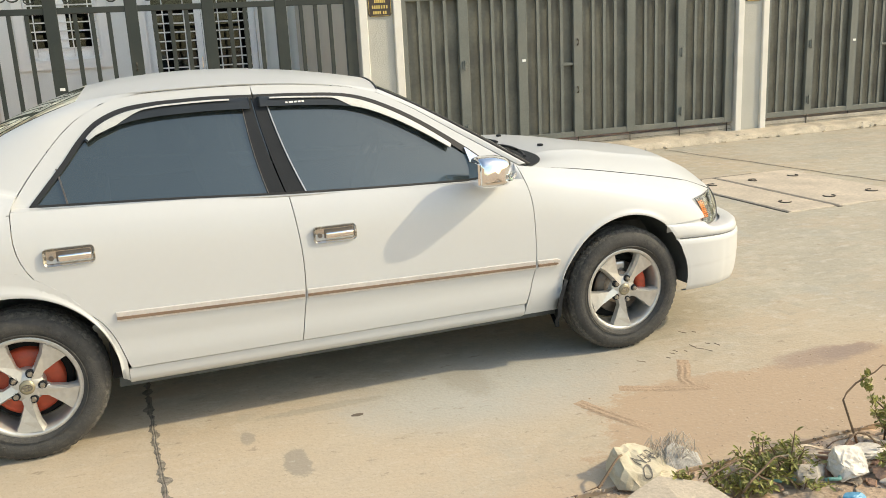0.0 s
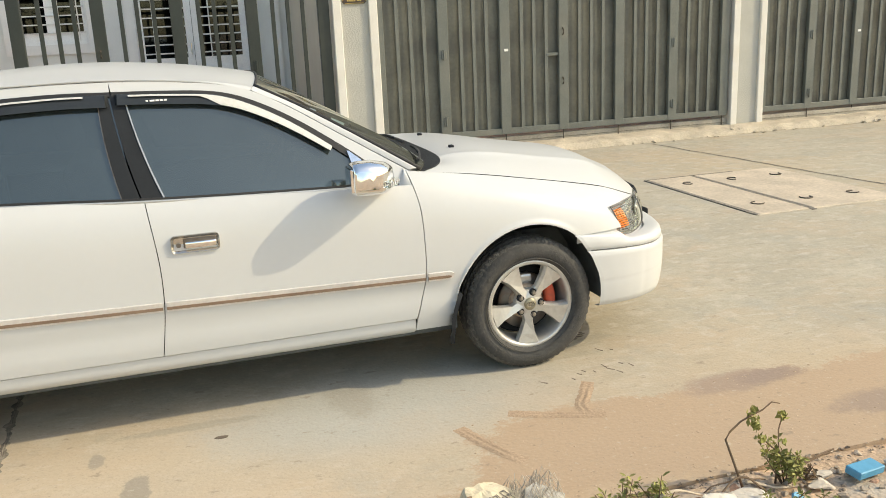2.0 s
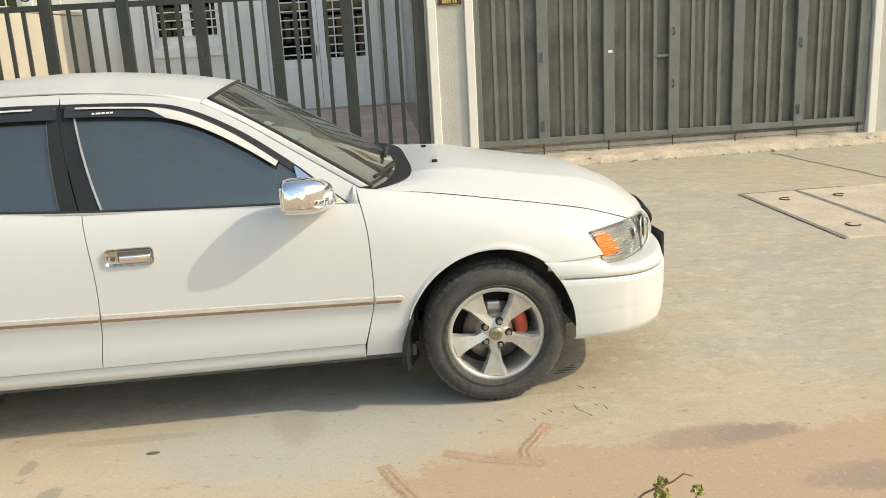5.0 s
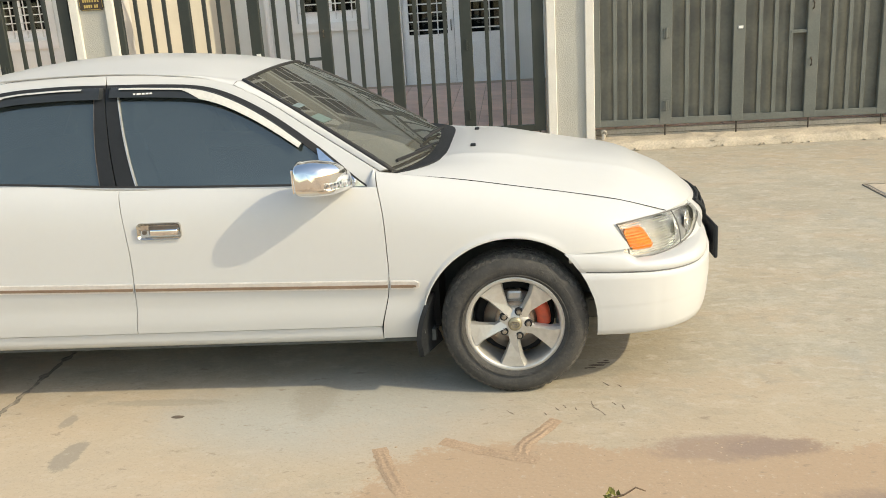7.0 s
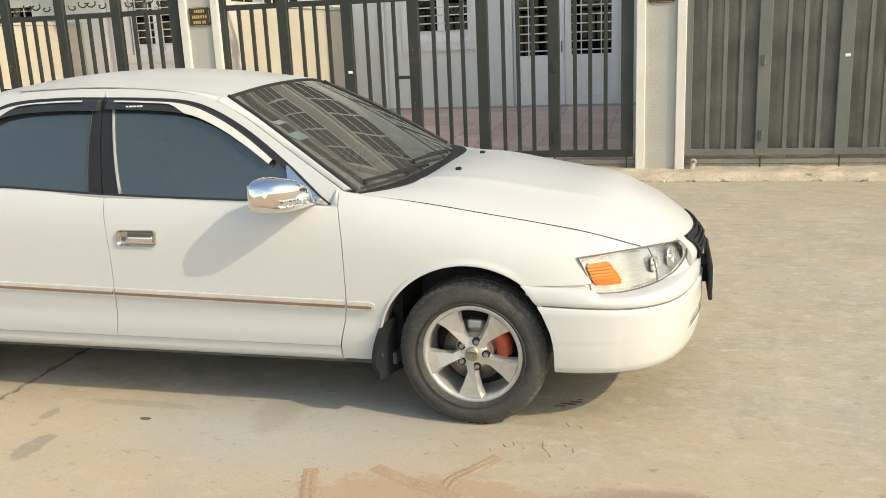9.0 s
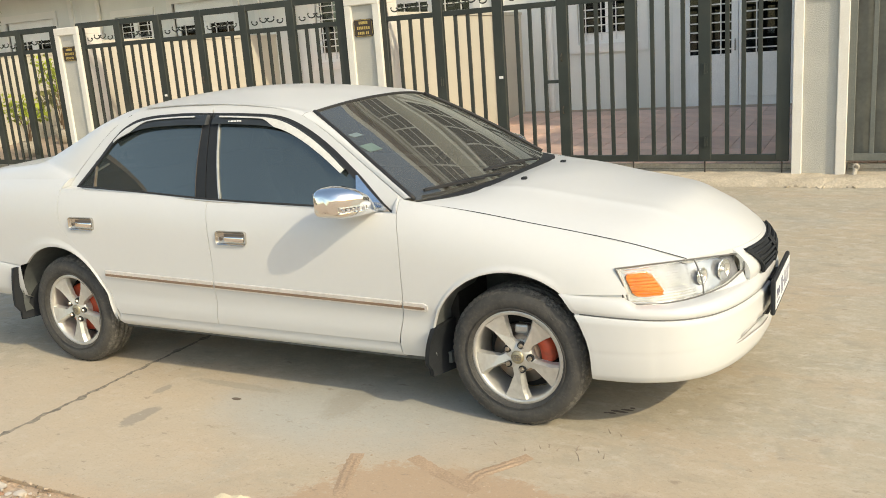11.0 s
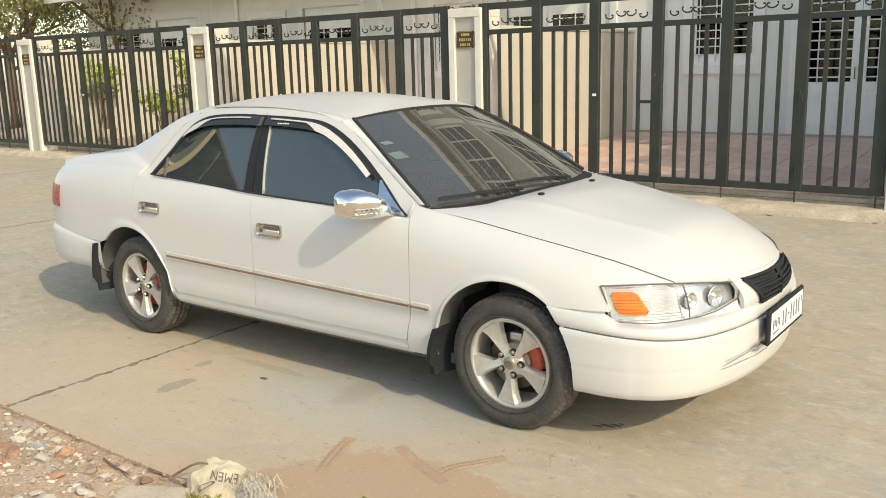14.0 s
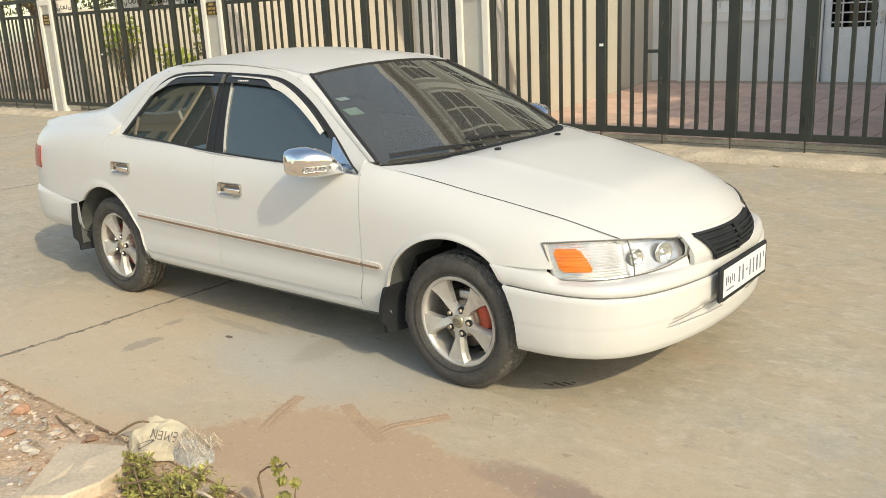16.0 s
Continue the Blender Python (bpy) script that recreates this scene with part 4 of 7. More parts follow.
ws = smooth_line([(0.868, -0.765, 0.948), (0.62, -0.697, 1.103), (0.41, -0.622, 1.228), (0.228, -0.548, 1.326)], 20)
part("windscreen", panel(across(ws, 31, np.linspace(0.125, 0.055, 20), np.linspace(0.0, 0.035, 20), np.linspace(3.0, 2.0, 20)), thick=(0, 0, -0.005)), SCREEN, car, "tinted windscreen", smooth=True)
top_edge = across(ws[-1:], 31, 0.055, 0.035)[0]
part("screen_top_seal", tube([(x, y, z + 0.002) for x, y, z in top_edge], 0.0065, 6), SEAL, car, smooth=True)

rs = smooth_line([(0.222, -0.556, 1.330), (0.10, -0.580, 1.352), (-0.074, -0.602, 1.368), (-0.337, -0.606, 1.384), (-0.55, -0.605, 1.386), (-0.772, -0.598, 1.381), (-0.90, -0.575, 1.374), (-1.02, -0.542, 1.362)], 40)
roof_rows = across(rs, 31, [ease(s, [0, 0.15, 0.85, 1], [0.055, 0.0, 0.0, 0.03]) for s in np.linspace(0, 1, 40)], [ease(s, [0, 0.25, 0.6, 1], [0.035, 0.052, 0.058, 0.040]) for s in np.linspace(0, 1, 40)])
bm = bmesh.new()
grid_mesh(bm, roof_rows)
ra = smooth_line([(0.205, 1.318), (0.07, 1.352), (-0.074, 1.368), (-0.337, 1.384), (-0.55, 1.386), (-0.772, 1.378), (-0.93, 1.348)], 40)
ra3 = np.array([(x, -cabin_y(x, z) - 0.001, z) for x, z in ra])
ks = np.linspace(0, 1, 8)
rail = np.array([ra3 * (1 - k) + rs * k + np.array((0, -0.004, 0.006)) * 4 * k * (1 - k) for k in ks])
s1 = smooth_line([tuple(ra3[-1])] + [(x, -cabin_y(x, z) - 0.001, z) for x, z in ((-1.055, 1.275), (-1.197, 1.125), (-1.268, 1.034))], 24)
r1 = smooth_line([tuple(rs[-1]), (-1.20, -0.572, 1.298), (-1.40, -0.605, 1.205), (-1.62, -0.628, 1.110)], 24)
ramp = np.minimum(1.0, np.linspace(0, 3.0, 24))[:, None]
pil = np.array([s1 * (1 - k) + r1 * k + (np.array((0, -0.004, 0.006)) * (1 - ramp) + np.array((-0.008, -0.012, 0.012)) * ramp) * 4 * k * (1 - k) for k in ks])
for sg in (1, -1):
    grid_mesh(bm, rail * (1, sg, 1))
    grid_mesh(bm, pil * (1, sg, 1))
    grid_mesh(bm, shoulder * (1, sg, 1))
bmesh.ops.remove_doubles(bm, verts=bm.verts[:], dist=0.0015)
bmesh.ops.recalc_face_normals(bm, faces=bm.faces[:])
part("roof", bm, PAINT, car, "white roof, rear pillars and shoulders", smooth=True)

rw = smooth_line([(-1.02, -0.540, 1.364), (-1.20, -0.572, 1.296), (-1.40, -0.605, 1.203), (-1.62, -0.628, 1.108)], 18)
part("rear_screen", panel(across(rw, 25, np.linspace(0.03, -0.12, 18), np.linspace(0.040, 0.005, 18)), thick=(0, 0, -0.005), flip=True), SCREEN, car, "tinted rear screen", smooth=True)
bs = smooth_line([(-1.60, -0.630, 1.114), (-1.70, -0.625, 1.098), (-2.10, -0.615, 1.060), (-2.40, -0.600, 1.008), (-2.43, -0.60, 0.96), (-2.42, -0.62, 0.80), (-2.40, -0.62, 0.66)], 36)
part("boot_lid", panel(across(bs, 25, np.linspace(-0.12, -0.06, 36), 0.012), thick=(0, 0, -0.02), flip=True), PAINT, car, smooth=True)

# cowl, wipers
part("cowl", panel(across(smooth_line([(0.855, -0.762, 0.938), (0.872, -0.768, 0.945)], 4), 31, np.linspace(0.118, 0.190, 4), 0.008, np.linspace(3.0, 5.0, 4)), thick=(0, 0, -0.02)), DARK, car, "black plastic cowl below the windscreen", smooth=True)


def screen_at(y, k, off):
    """A place on the windscreen: y across, k from the foot to the top."""
    sl = smooth_line(ws, 40)
    foot = [float(np.interp(k * 39, range(40), sl[:, c])) for c in range(3)]
    row = across([foot], 61, 0.125 - 0.07 * k, 0.035 * k, 3.0 - k)[0]
    ys = [p[1] for p in row]
    x, z = (np.interp(y, ys, [p[c] for p in row]) for c in (0, 2))
    return (x + off * 0.5, y, z + off * 0.87)


for y0, y1, k1 in ((-0.16, -0.70, 0.05), (0.36, -0.22, 0.08)):
    pts = [screen_at(y0 + (y1 - y0) * s, 0.0 + k1 * s + 0.05 * math.sin(s * math.pi) * 0.3, 0.022) for s in np.linspace(0, 1, 12)]
    w = part("wiper", tube(pts[:8], 0.007, 6, 0.005), DARK, car, "black windscreen wiper", smooth=True)
    part("blade", tube([tuple(np.array(p) + (0.006, 0, -0.006)) for p in pts[3:]], 0.008, 5), SEAL, w)

# stickers laid on the outside of the glass, colours dimmed as if behind it
for y, k, w, h, mt, lab in ((-0.565, 0.665, 0.055, 0.020, STICKER2, "small pale paper sticker"), (-0.595, 0.52, 0.075, 0.042, STICKER, "pale green tax sticker")):
    c4 = [screen_at(y - w / 2 - 0.03 * (k - 0.4), k + h * 0.9, 0.0025), screen_at(y + w / 2 - 0.03 * (k - 0.4), k + h * 0.9, 0.0025), screen_at(y + w / 2, k - h * 0.9, 0.0025), screen_at(y - w / 2, k - h * 0.9, 0.0025)]
    bm = bmesh.new()
    vs = [bm.verts.new(p) for p in c4] + [bm.verts.new((p[0] - 0.001, p[1], p[2] - 0.0015)) for p in c4]
    for f in ((0, 1, 2, 3), (7, 6, 5, 4), (0, 4, 5, 1), (1, 5, 6, 2), (2, 6, 7, 3), (3, 7, 4, 0)):
        bm.faces.new([vs[i] for i in f])
    part("windscreen_sticker", bm, mt, car, lab)

# bumpers
def bumper(plan, levels, mirror_x=1):
    pl = smooth_line(plan, 70)
    full = np.concatenate([pl, (pl * (1, -1))[-2::-1]])
    tang = np.gradient(full, axis=0)
    nrm = np.stack([-tang[:, 1], tang[:, 0]], 1)
    nrm /= np.linalg.norm(nrm, axis=1)[:, None]
    nrm[np.sum(nrm * (full - np.array((full[:, 0].min() * 0.5 + full[:, 0].max() * 0.5 - mirror_x, 0))), axis=1) < 0] *= -1
    rows = []
    for z_side, z_mid, inset in levels:
        s = np.clip((np.abs(full[:, 0]) - abs(plan[0][0])) / (abs(plan[-1][0]) - abs(plan[0][0])), 0, 1)
        z = z_side + (z_mid - z_side) * s
        q = full - nrm * (inset * (np.ones_like(s) if z_side < 0.535 or mirror_x < 0 else 0.22 + 0.78 * np.minimum(1, s * 2.0)))[:, None]
        rows.append(np.column_stack([q, z]))
    return rows


front_plan = [(1.562, -0.880), (1.68, -0.875), (1.80, -0.862), (1.92, -0.836), (2.02, -0.782), (2.115, -0.675), (2.185, -0.50), (2.232, -0.26), (2.247, 0.0)]
levels = [(0.246, 0.240, 0.065), (0.248, 0.242, 0.035), (0.256, 0.252, 0.020), (0.28, 0.28, 0.012), (0.318, 0.318, 0.006), (0.326, 0.326, 0.005), (0.334, 0.334, 0.004), (0.346, 0.346, 0.003), (0.362, 0.362, 0.002), (0.374, 0.374, 0.002), (0.379, 0.379, 0.001), (0.388, 0.388, 0.0), (0.42, 0.41, 0.0), (0.49, 0.470, 0.0), (0.515, 0.486, 0.0), (0.519, 0.489, 0.004), (0.521, 0.491, 0.013), (0.526, 0.496, 0.014), (0.529, 0.499, 0.008), (0.545, 0.515, 0.009), (0.570, 0.534, 0.015), (0.590, 0.546, 0.026), (0.600, 0.552, 0.040), (0.602, 0.555, 0.075)]
rows = bumper(front_plan, levels, 1.0)
for r in rows:
    for p in r:
        # wheel-arch cut at the sides, dip under the lamps
        dz = p[2] - 0.318
        if p[0] < 1.92:
            xa = 1.325 + math.sqrt(0.362**2 - max(dz, 0) ** 2) + 0.002 + 0.010 * min(1.0, max(0.0, (p[2] - 0.55) / 0.04))
            p[0] = xa + (max(p[0], 1.562) - 1.562) * (1.92 - xa) / 0.358
        if 0.32 < p[2] < 0.385:
            # shallow intake that opens towards the middle
            w_ = np.interp(abs(p[1]), [0.13, 0.30, 0.60], [1.0, 0.85, 0.0])
            mid_ = 0.352 + 0.012 * np.interp(abs(p[1]), [0.1, 0.6], [1, 0])
            if abs(p[2] - mid_) < 0.027 * w_:
                p[0] -= 0.034 * min(1.0, w_ * 1.6)
        if p[2] > 0.545:
            p[2] -= 0.046 * np.interp(p[0], [1.790, 1.835, 1.95, 2.1, 2.18], [0, 0.95, 1.0, 0.6, 0]) * (p[2] - 0.545) / 0.058
# grey rod in the groove paints the shade of the crease
part("bumper_groove", tube([tuple(p + q) for p, q in zip(np.array(rows[16]) / 2, np.array(rows[17]) / 2)], 0.0032, 5), LAMPSEAL, car, "dark line for the shade in the bumper groove")
bump = part("front_bumper", panel(rows, thick=(-0.02, 0, 0), flip=True), PAINT, car, smooth=True)
for sg in (-1, 1):
    for ya, za, yb, zb_ in ((0.57, 0.352, 0.14, 0.381), (0.59, 0.345, 0.14, 0.335)):
        pts = [(np.interp(-abs(y), [p[1] for p in front_plan], [p[0] for p in front_plan]) - 0.0015, sg * y, za + (zb_ - za) * (ya - y) / (ya - yb)) for y in np.linspace(ya, yb, 14)]
        # thin grey rods drawn as the shaded edges of the intake
        part("intake_lip", tube(pts, 0.0026, 5), GROOVE, bump)
part("lower_grille", box(2.205, 2.2405, -0.13, 0.13, 0.342, 0.372, 0.006), GAP, bump)
rear_plan = [(-1.70, -0.874), (-2.10, -0.868), (-2.28, -0.835), (-2.40, -0.76), (-2.47, -0.60), (-2.50, -0.30), (-2.505, 0.0)]
rows = bumper(rear_plan, [(0.345, 0.35, 0.06), (0.37, 0.38, 0.02), (0.42, 0.43, 0.004), (0.50, 0.51, 0.0), (0.545, 0.575, 0.0), (0.552, 0.60, 0.006), (0.556, 0.62, 0.02), (0.560, 0.64, 0.06)], -1.0)
for r in rows:
    for p in r:
        dz = p[2] - 0.312
        if abs(dz) < 0.365 and p[0] > -1.75:
            p[0] = min(p[0], -1.345 - math.sqrt(0.365**2 - dz * dz) - 0.002)
part("rear_bumper", panel(rows, thick=(0.02, 0, 0)), PAINT, car, smooth=True)

# nose panel and grille
nose_top = np.array([r for r in hood_rows[-1]])
sel = [i for i in range(121) if abs(nose_top[i][1]) < 0.352]
nt = nose_top[sel]
nb = np.array([(np.interp(-abs(y), [p[1] for p in front_plan], [p[0] for p in front_plan]) - 0.03, y * 0.95, 0.545) for y in nt[:, 1]])
g = np.array([nb * (1 - k) + (nt + np.array((0, 0, -0.004))) * k + np.array((0.028, 0, 0)) * 4 * k * (1 - k) for k in np.linspace(0, 1, 8)])
part("nose_panel", panel(g, thick=(-0.02, 0, 0), flip=True), PAINT, car, smooth=True)


def nose_at(y, k, off):
    y_ = [p[1] for p in g[0]]
    i = k * 7
    lo, hi = g[int(i)], g[min(int(i) + 1, 7)]
    q = lo * (1 - (i - int(i))) + hi * (i - int(i))
    return (np.interp(y, q[:, 1], q[:, 0]) + off, y, np.interp(y, q[:, 1], q[:, 2]))


gw_ = lambda k: 0.185 + 0.105 * k
gg = [[nose_at(gw_(k) * s, 0.06 + 0.86 * k, 0.006) for s in np.linspace(-1, 1, 25)] for k in np.linspace(0, 1, 10)]
grille = part("grille", panel(gg, thick=(-0.02, 0, 0), flip=True), DARK, car, "black slatted grille", smooth=True)
for k in np.linspace(0.02, 0.98, 6):
    part("slat", tube([nose_at(gw_(k) * s, 0.06 + 0.86 * k, 0.014) for s in np.linspace(-1, 1, 21)], 0.0065, 5), DARK, grille)
for s in (-1, 1):
    part("slat", tube([nose_at(s * gw_(k), 0.06 + 0.86 * k, 0.012) for k in np.linspace(0, 0.98, 6)], 0.008, 5), DARK, grille)
part("badge_bar", tube([nose_at(0.0, 0.1 + 0.8 * k, 0.018) for k in np.linspace(0, 1, 4)], 0.010, 6), DARK, grille)

# number plate in a black frame
plate = part("number_plate", box(2.262, 2.280, -0.268, 0.268, 0.382, 0.538, 0.006), DARK, car, "white number plate in a black frame")
part("plate_face", box(2.279, 2.2825, -0.245, 0.245, 0.402, 0.522, 0.001), PLATEWHITE, plate)
for y0, y1, z0, z1 in ((-0.222, -0.212, 0.448, 0.486), (-0.200, -0.192, 0.458, 0.486), (-0.178, -0.170, 0.448, 0.478), (-0.156, -0.148, 0.456, 0.486), (-0.134, -0.126, 0.446, 0.480), (-0.215, -0.13, 0.424, 0.430), (-0.080, -0.066, 0.428, 0.498), (-0.038, -0.024, 0.428, 0.498), (0.002, 0.022, 0.460, 0.468),
                       (0.046, 0.058, 0.428, 0.498), (0.088, 0.100, 0.428, 0.498), (0.130, 0.144, 0.428, 0.498), (0.172, 0.184, 0.428, 0.498), (0.214, 0.222, 0.470, 0.498)):
    part("character_bar", box(2.282, 2.2838, y0, y1, z0, z1), PLATEBLUE, plate)
part("plate_bracket", box(2.21, 2.263, -0.10, 0.10, 0.42, 0.50), DARK, plate)

# floor pan and dark inner shell, so that gaps read dark and no light leaks through
for nm, b6 in (("floor_pan", (-1.0, 1.00, -0.78, 0.78, 0.22, 0.27)), ("inner_side", (-0.97, 0.80, -0.815, -0.79, 0.26, 0.86)), ("inner_side", (-0.97, 0.80, 0.79, 0.815, 0.26, 0.86)),
               ("bulkhead", (0.98, 1.02, -0.72, 0.72, 0.26, 0.80)), ("engine_bay", (1.02, 1.94, -0.42, 0.42, 0.29, 0.54)), ("splash_guard", (1.02, 1.92, -0.53, 0.53, 0.21, 0.288)), ("boot_floor", (-2.30, -1.0, -0.54, 0.54, 0.43, 0.60)),
               ("boot_well", (-2.30, -1.78, -0.68, 0.68, 0.45, 0.88)), ("rear_bulkhead", (-1.02, -0.98, -0.78, 0.78, 0.26, 0.90))):
    part(nm, box(*b6), LINER if nm in ("floor_pan", "engine_bay", "splash_guard", "boot_floor") else GAP, car)
for cx_, cz_, r_ in ((1.325, 0.318, 0.372), (-1.345, 0.312, 0.375)):
    for sg in (-1, 1):
        g = [[(x, sg * y, z) for x, z in arc(cx_, cz_, r_, 186, -6, 30)] for y in (0.865, 0.76, 0.55)]
        bm = bmesh.new()
        grid_mesh(bm, g)
        part("arch_liner", bm, LINER, car, smooth=True)

# mud flaps
for x, z0, z1 in ((0.990, 0.185, 0.415), (-1.700, 0.225, 0.54)):
    for sg in (-1, 1):
        bm = bmesh.new()
        g = []
        for k in np.linspace(0, 1, 8):
            z = z0 + (z1 - z0) * k
            dx = -0.018 * math.sin(k * 3.1) + 0.02 * (1 - k)
            g.append([(x + dx + 0.012 * q - 0.055 * (1 - k) * (1 - q), sg * (0.904 - 0.19 * q - (0.03 if k < 0.15 else 0)), z) for q in np.linspace(0, 1, 6)])
        part("mud_flap", panel(g, thick=(-0.020, 0, 0)), DARK, car, "black mud flap", smooth=True)

# seats, dash, steering wheel
cab = [("front_seat", -0.05, -0.38), ("front_seat", -0.05, 0.38)]
for nm, x, y in cab:
    s = part(nm, box(x - 0.30, x + 0.25, y - 0.25, y + 0.25, 0.35, 0.56, 0.06, seg=3), SEAT, car, "beige fabric seat", smooth=True)
    part("backrest", box(-0.07, 0.07, -0.25, 0.25, 0, 0.60, 0.05, pose(x - 0.30, y, 0.5, 0, -14, 0), 3), SEAT, s, smooth=True)
    part("headrest", box(-0.045, 0.045, -0.13, 0.13, 0.63, 0.80, 0.04, pose(x - 0.30, y, 0.5, 0, -14, 0), 3), SEAT, s, smooth=True)
rb_ = part("rear_bench", box(-1.0, -0.62, -0.66, 0.66, 0.35, 0.56, 0.06, seg=3), SEAT, car, "beige fabric rear bench", smooth=True)
part("backrest", box(-0.08, 0.08, -0.64, 0.64, 0, 0.52, 0.05, pose(-0.98, 0, 0.52, 0, -20, 0), 3), SEAT, rb_, smooth=True)
part("dashboard", box(0.52, 0.98, -0.74, 0.74, 0.62, 0.90, 0.09, seg=4), SEAT, car, "grey beige dashboard", smooth=True)
bm = lathe([(0.185 + 0.014 * math.cos(a), 0.014 * math.sin(a)) for a in np.linspace(0, 2 * math.pi, 11)[:-1]], 32, "Z", True)
bmesh.ops.transform(bm, matrix=pose(0.40, 0.38, 0.86, 0, -66, 0), verts=bm.verts[:])
sw = part("steering_wheel", bm, DARK, car, "dark steering wheel", smooth=True)
for a in (0, 120, 240):
    part("spoke", tube([(0.40, 0.38, 0.86), tuple(pose(0.40, 0.38, 0.86, 0, -66, 0) @ Vector((0.18 * math.cos(radians(a)), 0.18 * math.sin(radians(a)), 0)))], 0.014, 6), DARK, sw)


# wheels
def wheel(name, drum, label):
    """A wheel at the origin with its outer face towards -y."""
    R, rim = 0.306, 0.201
    w = part(name, lathe([(rim + 0.004, -0.076), (rim - 0.006, -0.080), (rim - 0.014, -0.074), (rim - 0.018, -0.05), (rim - 0.026, 0.03), (rim - 0.02, 0.07)], 64), ALLOY, None, label, smooth=True)
    prof = [(rim, -0.070), (rim + 0.012, -0.088), (rim + 0.045, -0.098), (rim + 0.078, -0.094), (R - 0.018, -0.082), (R - 0.006, -0.072), (R - 0.001, -0.055)]
    for k, y in enumerate((-0.046, -0.042, -0.030, -0.026, -0.004, 0.0, 0.004, 0.026, 0.030, 0.042, 0.046)):
        prof.append((R - (0.008 if k in (1, 2, 5, 8, 9) and k != 5 else 0.0) - (0.008 if k == 5 else 0), y))
    prof += [(R - 0.001, 0.055), (R - 0.018, 0.082), (rim + 0.06, 0.097), (rim, 0.07), (rim - 0.01, 0.0)]
    bm = lathe(prof, 180, "Y", True)
    for v in bm.verts:
        # notches between the shoulder lugs, rim guard ring, flattened foot
        rad = math.hypot(v.co.x, v.co.z)
        ang = math.atan2(v.co.z, v.co.x)
        n_ = round(ang / (2 * math.pi) * 180)
        if rad > R - 0.019 and abs(v.co.y) > 0.043 and n_ % 3 == 0:
            v.co.x *= 1 - 0.015
            v.co.z *= 1 - 0.015
        v.co.z = max(v.co.z, -0.2992)
    t = part("tyre", bm, TYRE, w, smooth=True)
    t.data.materials.append(TREAD)
    for p in t.data.polygons:
        if min(math.hypot(t.data.vertices[i].co.x, t.data.vertices[i].co.z) for i in p.vertices) > R - 0.024:
            p.material_index = 1
    for q in (rim + 0.018,):
        part("sidewall_ring", lathe([(q - 0.0022, -0.094), (q, -0.0995), (q + 0.0022, -0.094)], 96), TYRE, t, smooth=True)
    for k in range(26):
        if k % 13 in (2, 3, 4, 5, 7, 8, 9):
            part("sidewall_mark", box(-0.006, 0.006, -0.0985, -0.094, rim + 0.042, rim + 0.058, 0.001, pose(0, 0, 0, 0, 360 / 26 * k, 0)), TYRE, t)
    rimob = w
    for k in range(5):
        a = -92 + 72 * k
        bm = bmesh.new()
        # outline in the spoke's own plane: along r, across s; broad at the rim, raised along a ridge
        pts = [(0.030, -0.030), (0.082, -0.020), (0.140, -0.040), (0.186, -0.060), (0.186, 0.050), (0.140, 0.031), (0.082, 0.020), (0.030, 0.030)]
        face = lambda r_, s_: -0.056 - 0.016 * (r_ / 0.19) + (0.008 if s_ > 0 and r_ > 0.05 else 0.0)
        outer = [bm.verts.new((r_, face(r_, s_), s_)) for r_, s_ in pts]
        inner = [bm.verts.new((r_, -0.030 - 0.014 * (r_ / 0.19), s_ * 1.12)) for r_, s_ in pts]
        ridge = [bm.verts.new((r_, -0.066 - 0.013 * (r_ / 0.19), s_)) for r_, s_ in ((0.034, 0.004), (0.086, 0.012), (0.145, 0.023), (0.184, 0.040))]
        for i in range(3):
            bm.faces.new((outer[i], outer[i + 1], ridge[i + 1], ridge[i]))
            bm.faces.new((ridge[i], ridge[i + 1], outer[6 - i], outer[7 - i]))
        bm.faces.new((outer[3], outer[4], ridge[3]))
        bm.faces.new((outer[0], ridge[0], outer[7]))
        for i in range(8):
            j = (i + 1) % 8
            bm.faces.new((outer[i], inner[i], inner[j], outer[j]))
        bmesh.ops.recalc_face_normals(bm, faces=bm.faces[:])
        bmesh.ops.transform(bm, matrix=pose(0, 0, 0, 0, -a, 0), verts=bm.verts[:])
        part("spoke", bm, ALLOY, rimob)
    part("hub", lathe([(0.0001, -0.066), (0.030, -0.068), (0.060, -0.060), (0.068, -0.045), (0.068, 0.0)], 32), ALLOY, rimob, smooth=True)
    cap = part("centre_cap", lathe([(0.0001, -0.077), (0.020, -0.0765), (0.028, -0.073), (0.030, -0.064)], 28), CAP, rimob, "dull brassy centre cap", smooth=True)
    for ra_, rb_, tilt in ((0.019, 0.012, 0), (0.007, 0.012, 0), (0.016, 0.005, 0)):
        bm = bmesh.new()
        add_tube(bm, [(ra_ * math.cos(q), -0.0775, rb_ * math.sin(q) + (0.006 if rb_ == 0.005 else 0)) for q in np.linspace(0, 6.283, 25)], 0.0014, 5)
        part("emblem_ring", bm, STEEL, cap)
    for k in range(5):
        a = radians(0 + 72 * k)
        nut = part("lug_nut", lathe([(0.0001, -0.080), (0.008, -0.079), (0.0110, -0.073), (0.0105, -0.050)], 6), NUT, rimob)
        nut.matrix_basis = pose(0.055 * math.cos(a), 0, 0.055 * math.sin(a))
        # black disc paints the shade of a recess round each nut
        sock = part("nut_seat", lathe([(0.0005, -0.0660), (0.0160, -0.0690), (0.0175, -0.058)], 16), DARK, rimob, "dark disc for the shaded lug nut recess")
        sock.matrix_basis = nut.matrix_basis.copy()
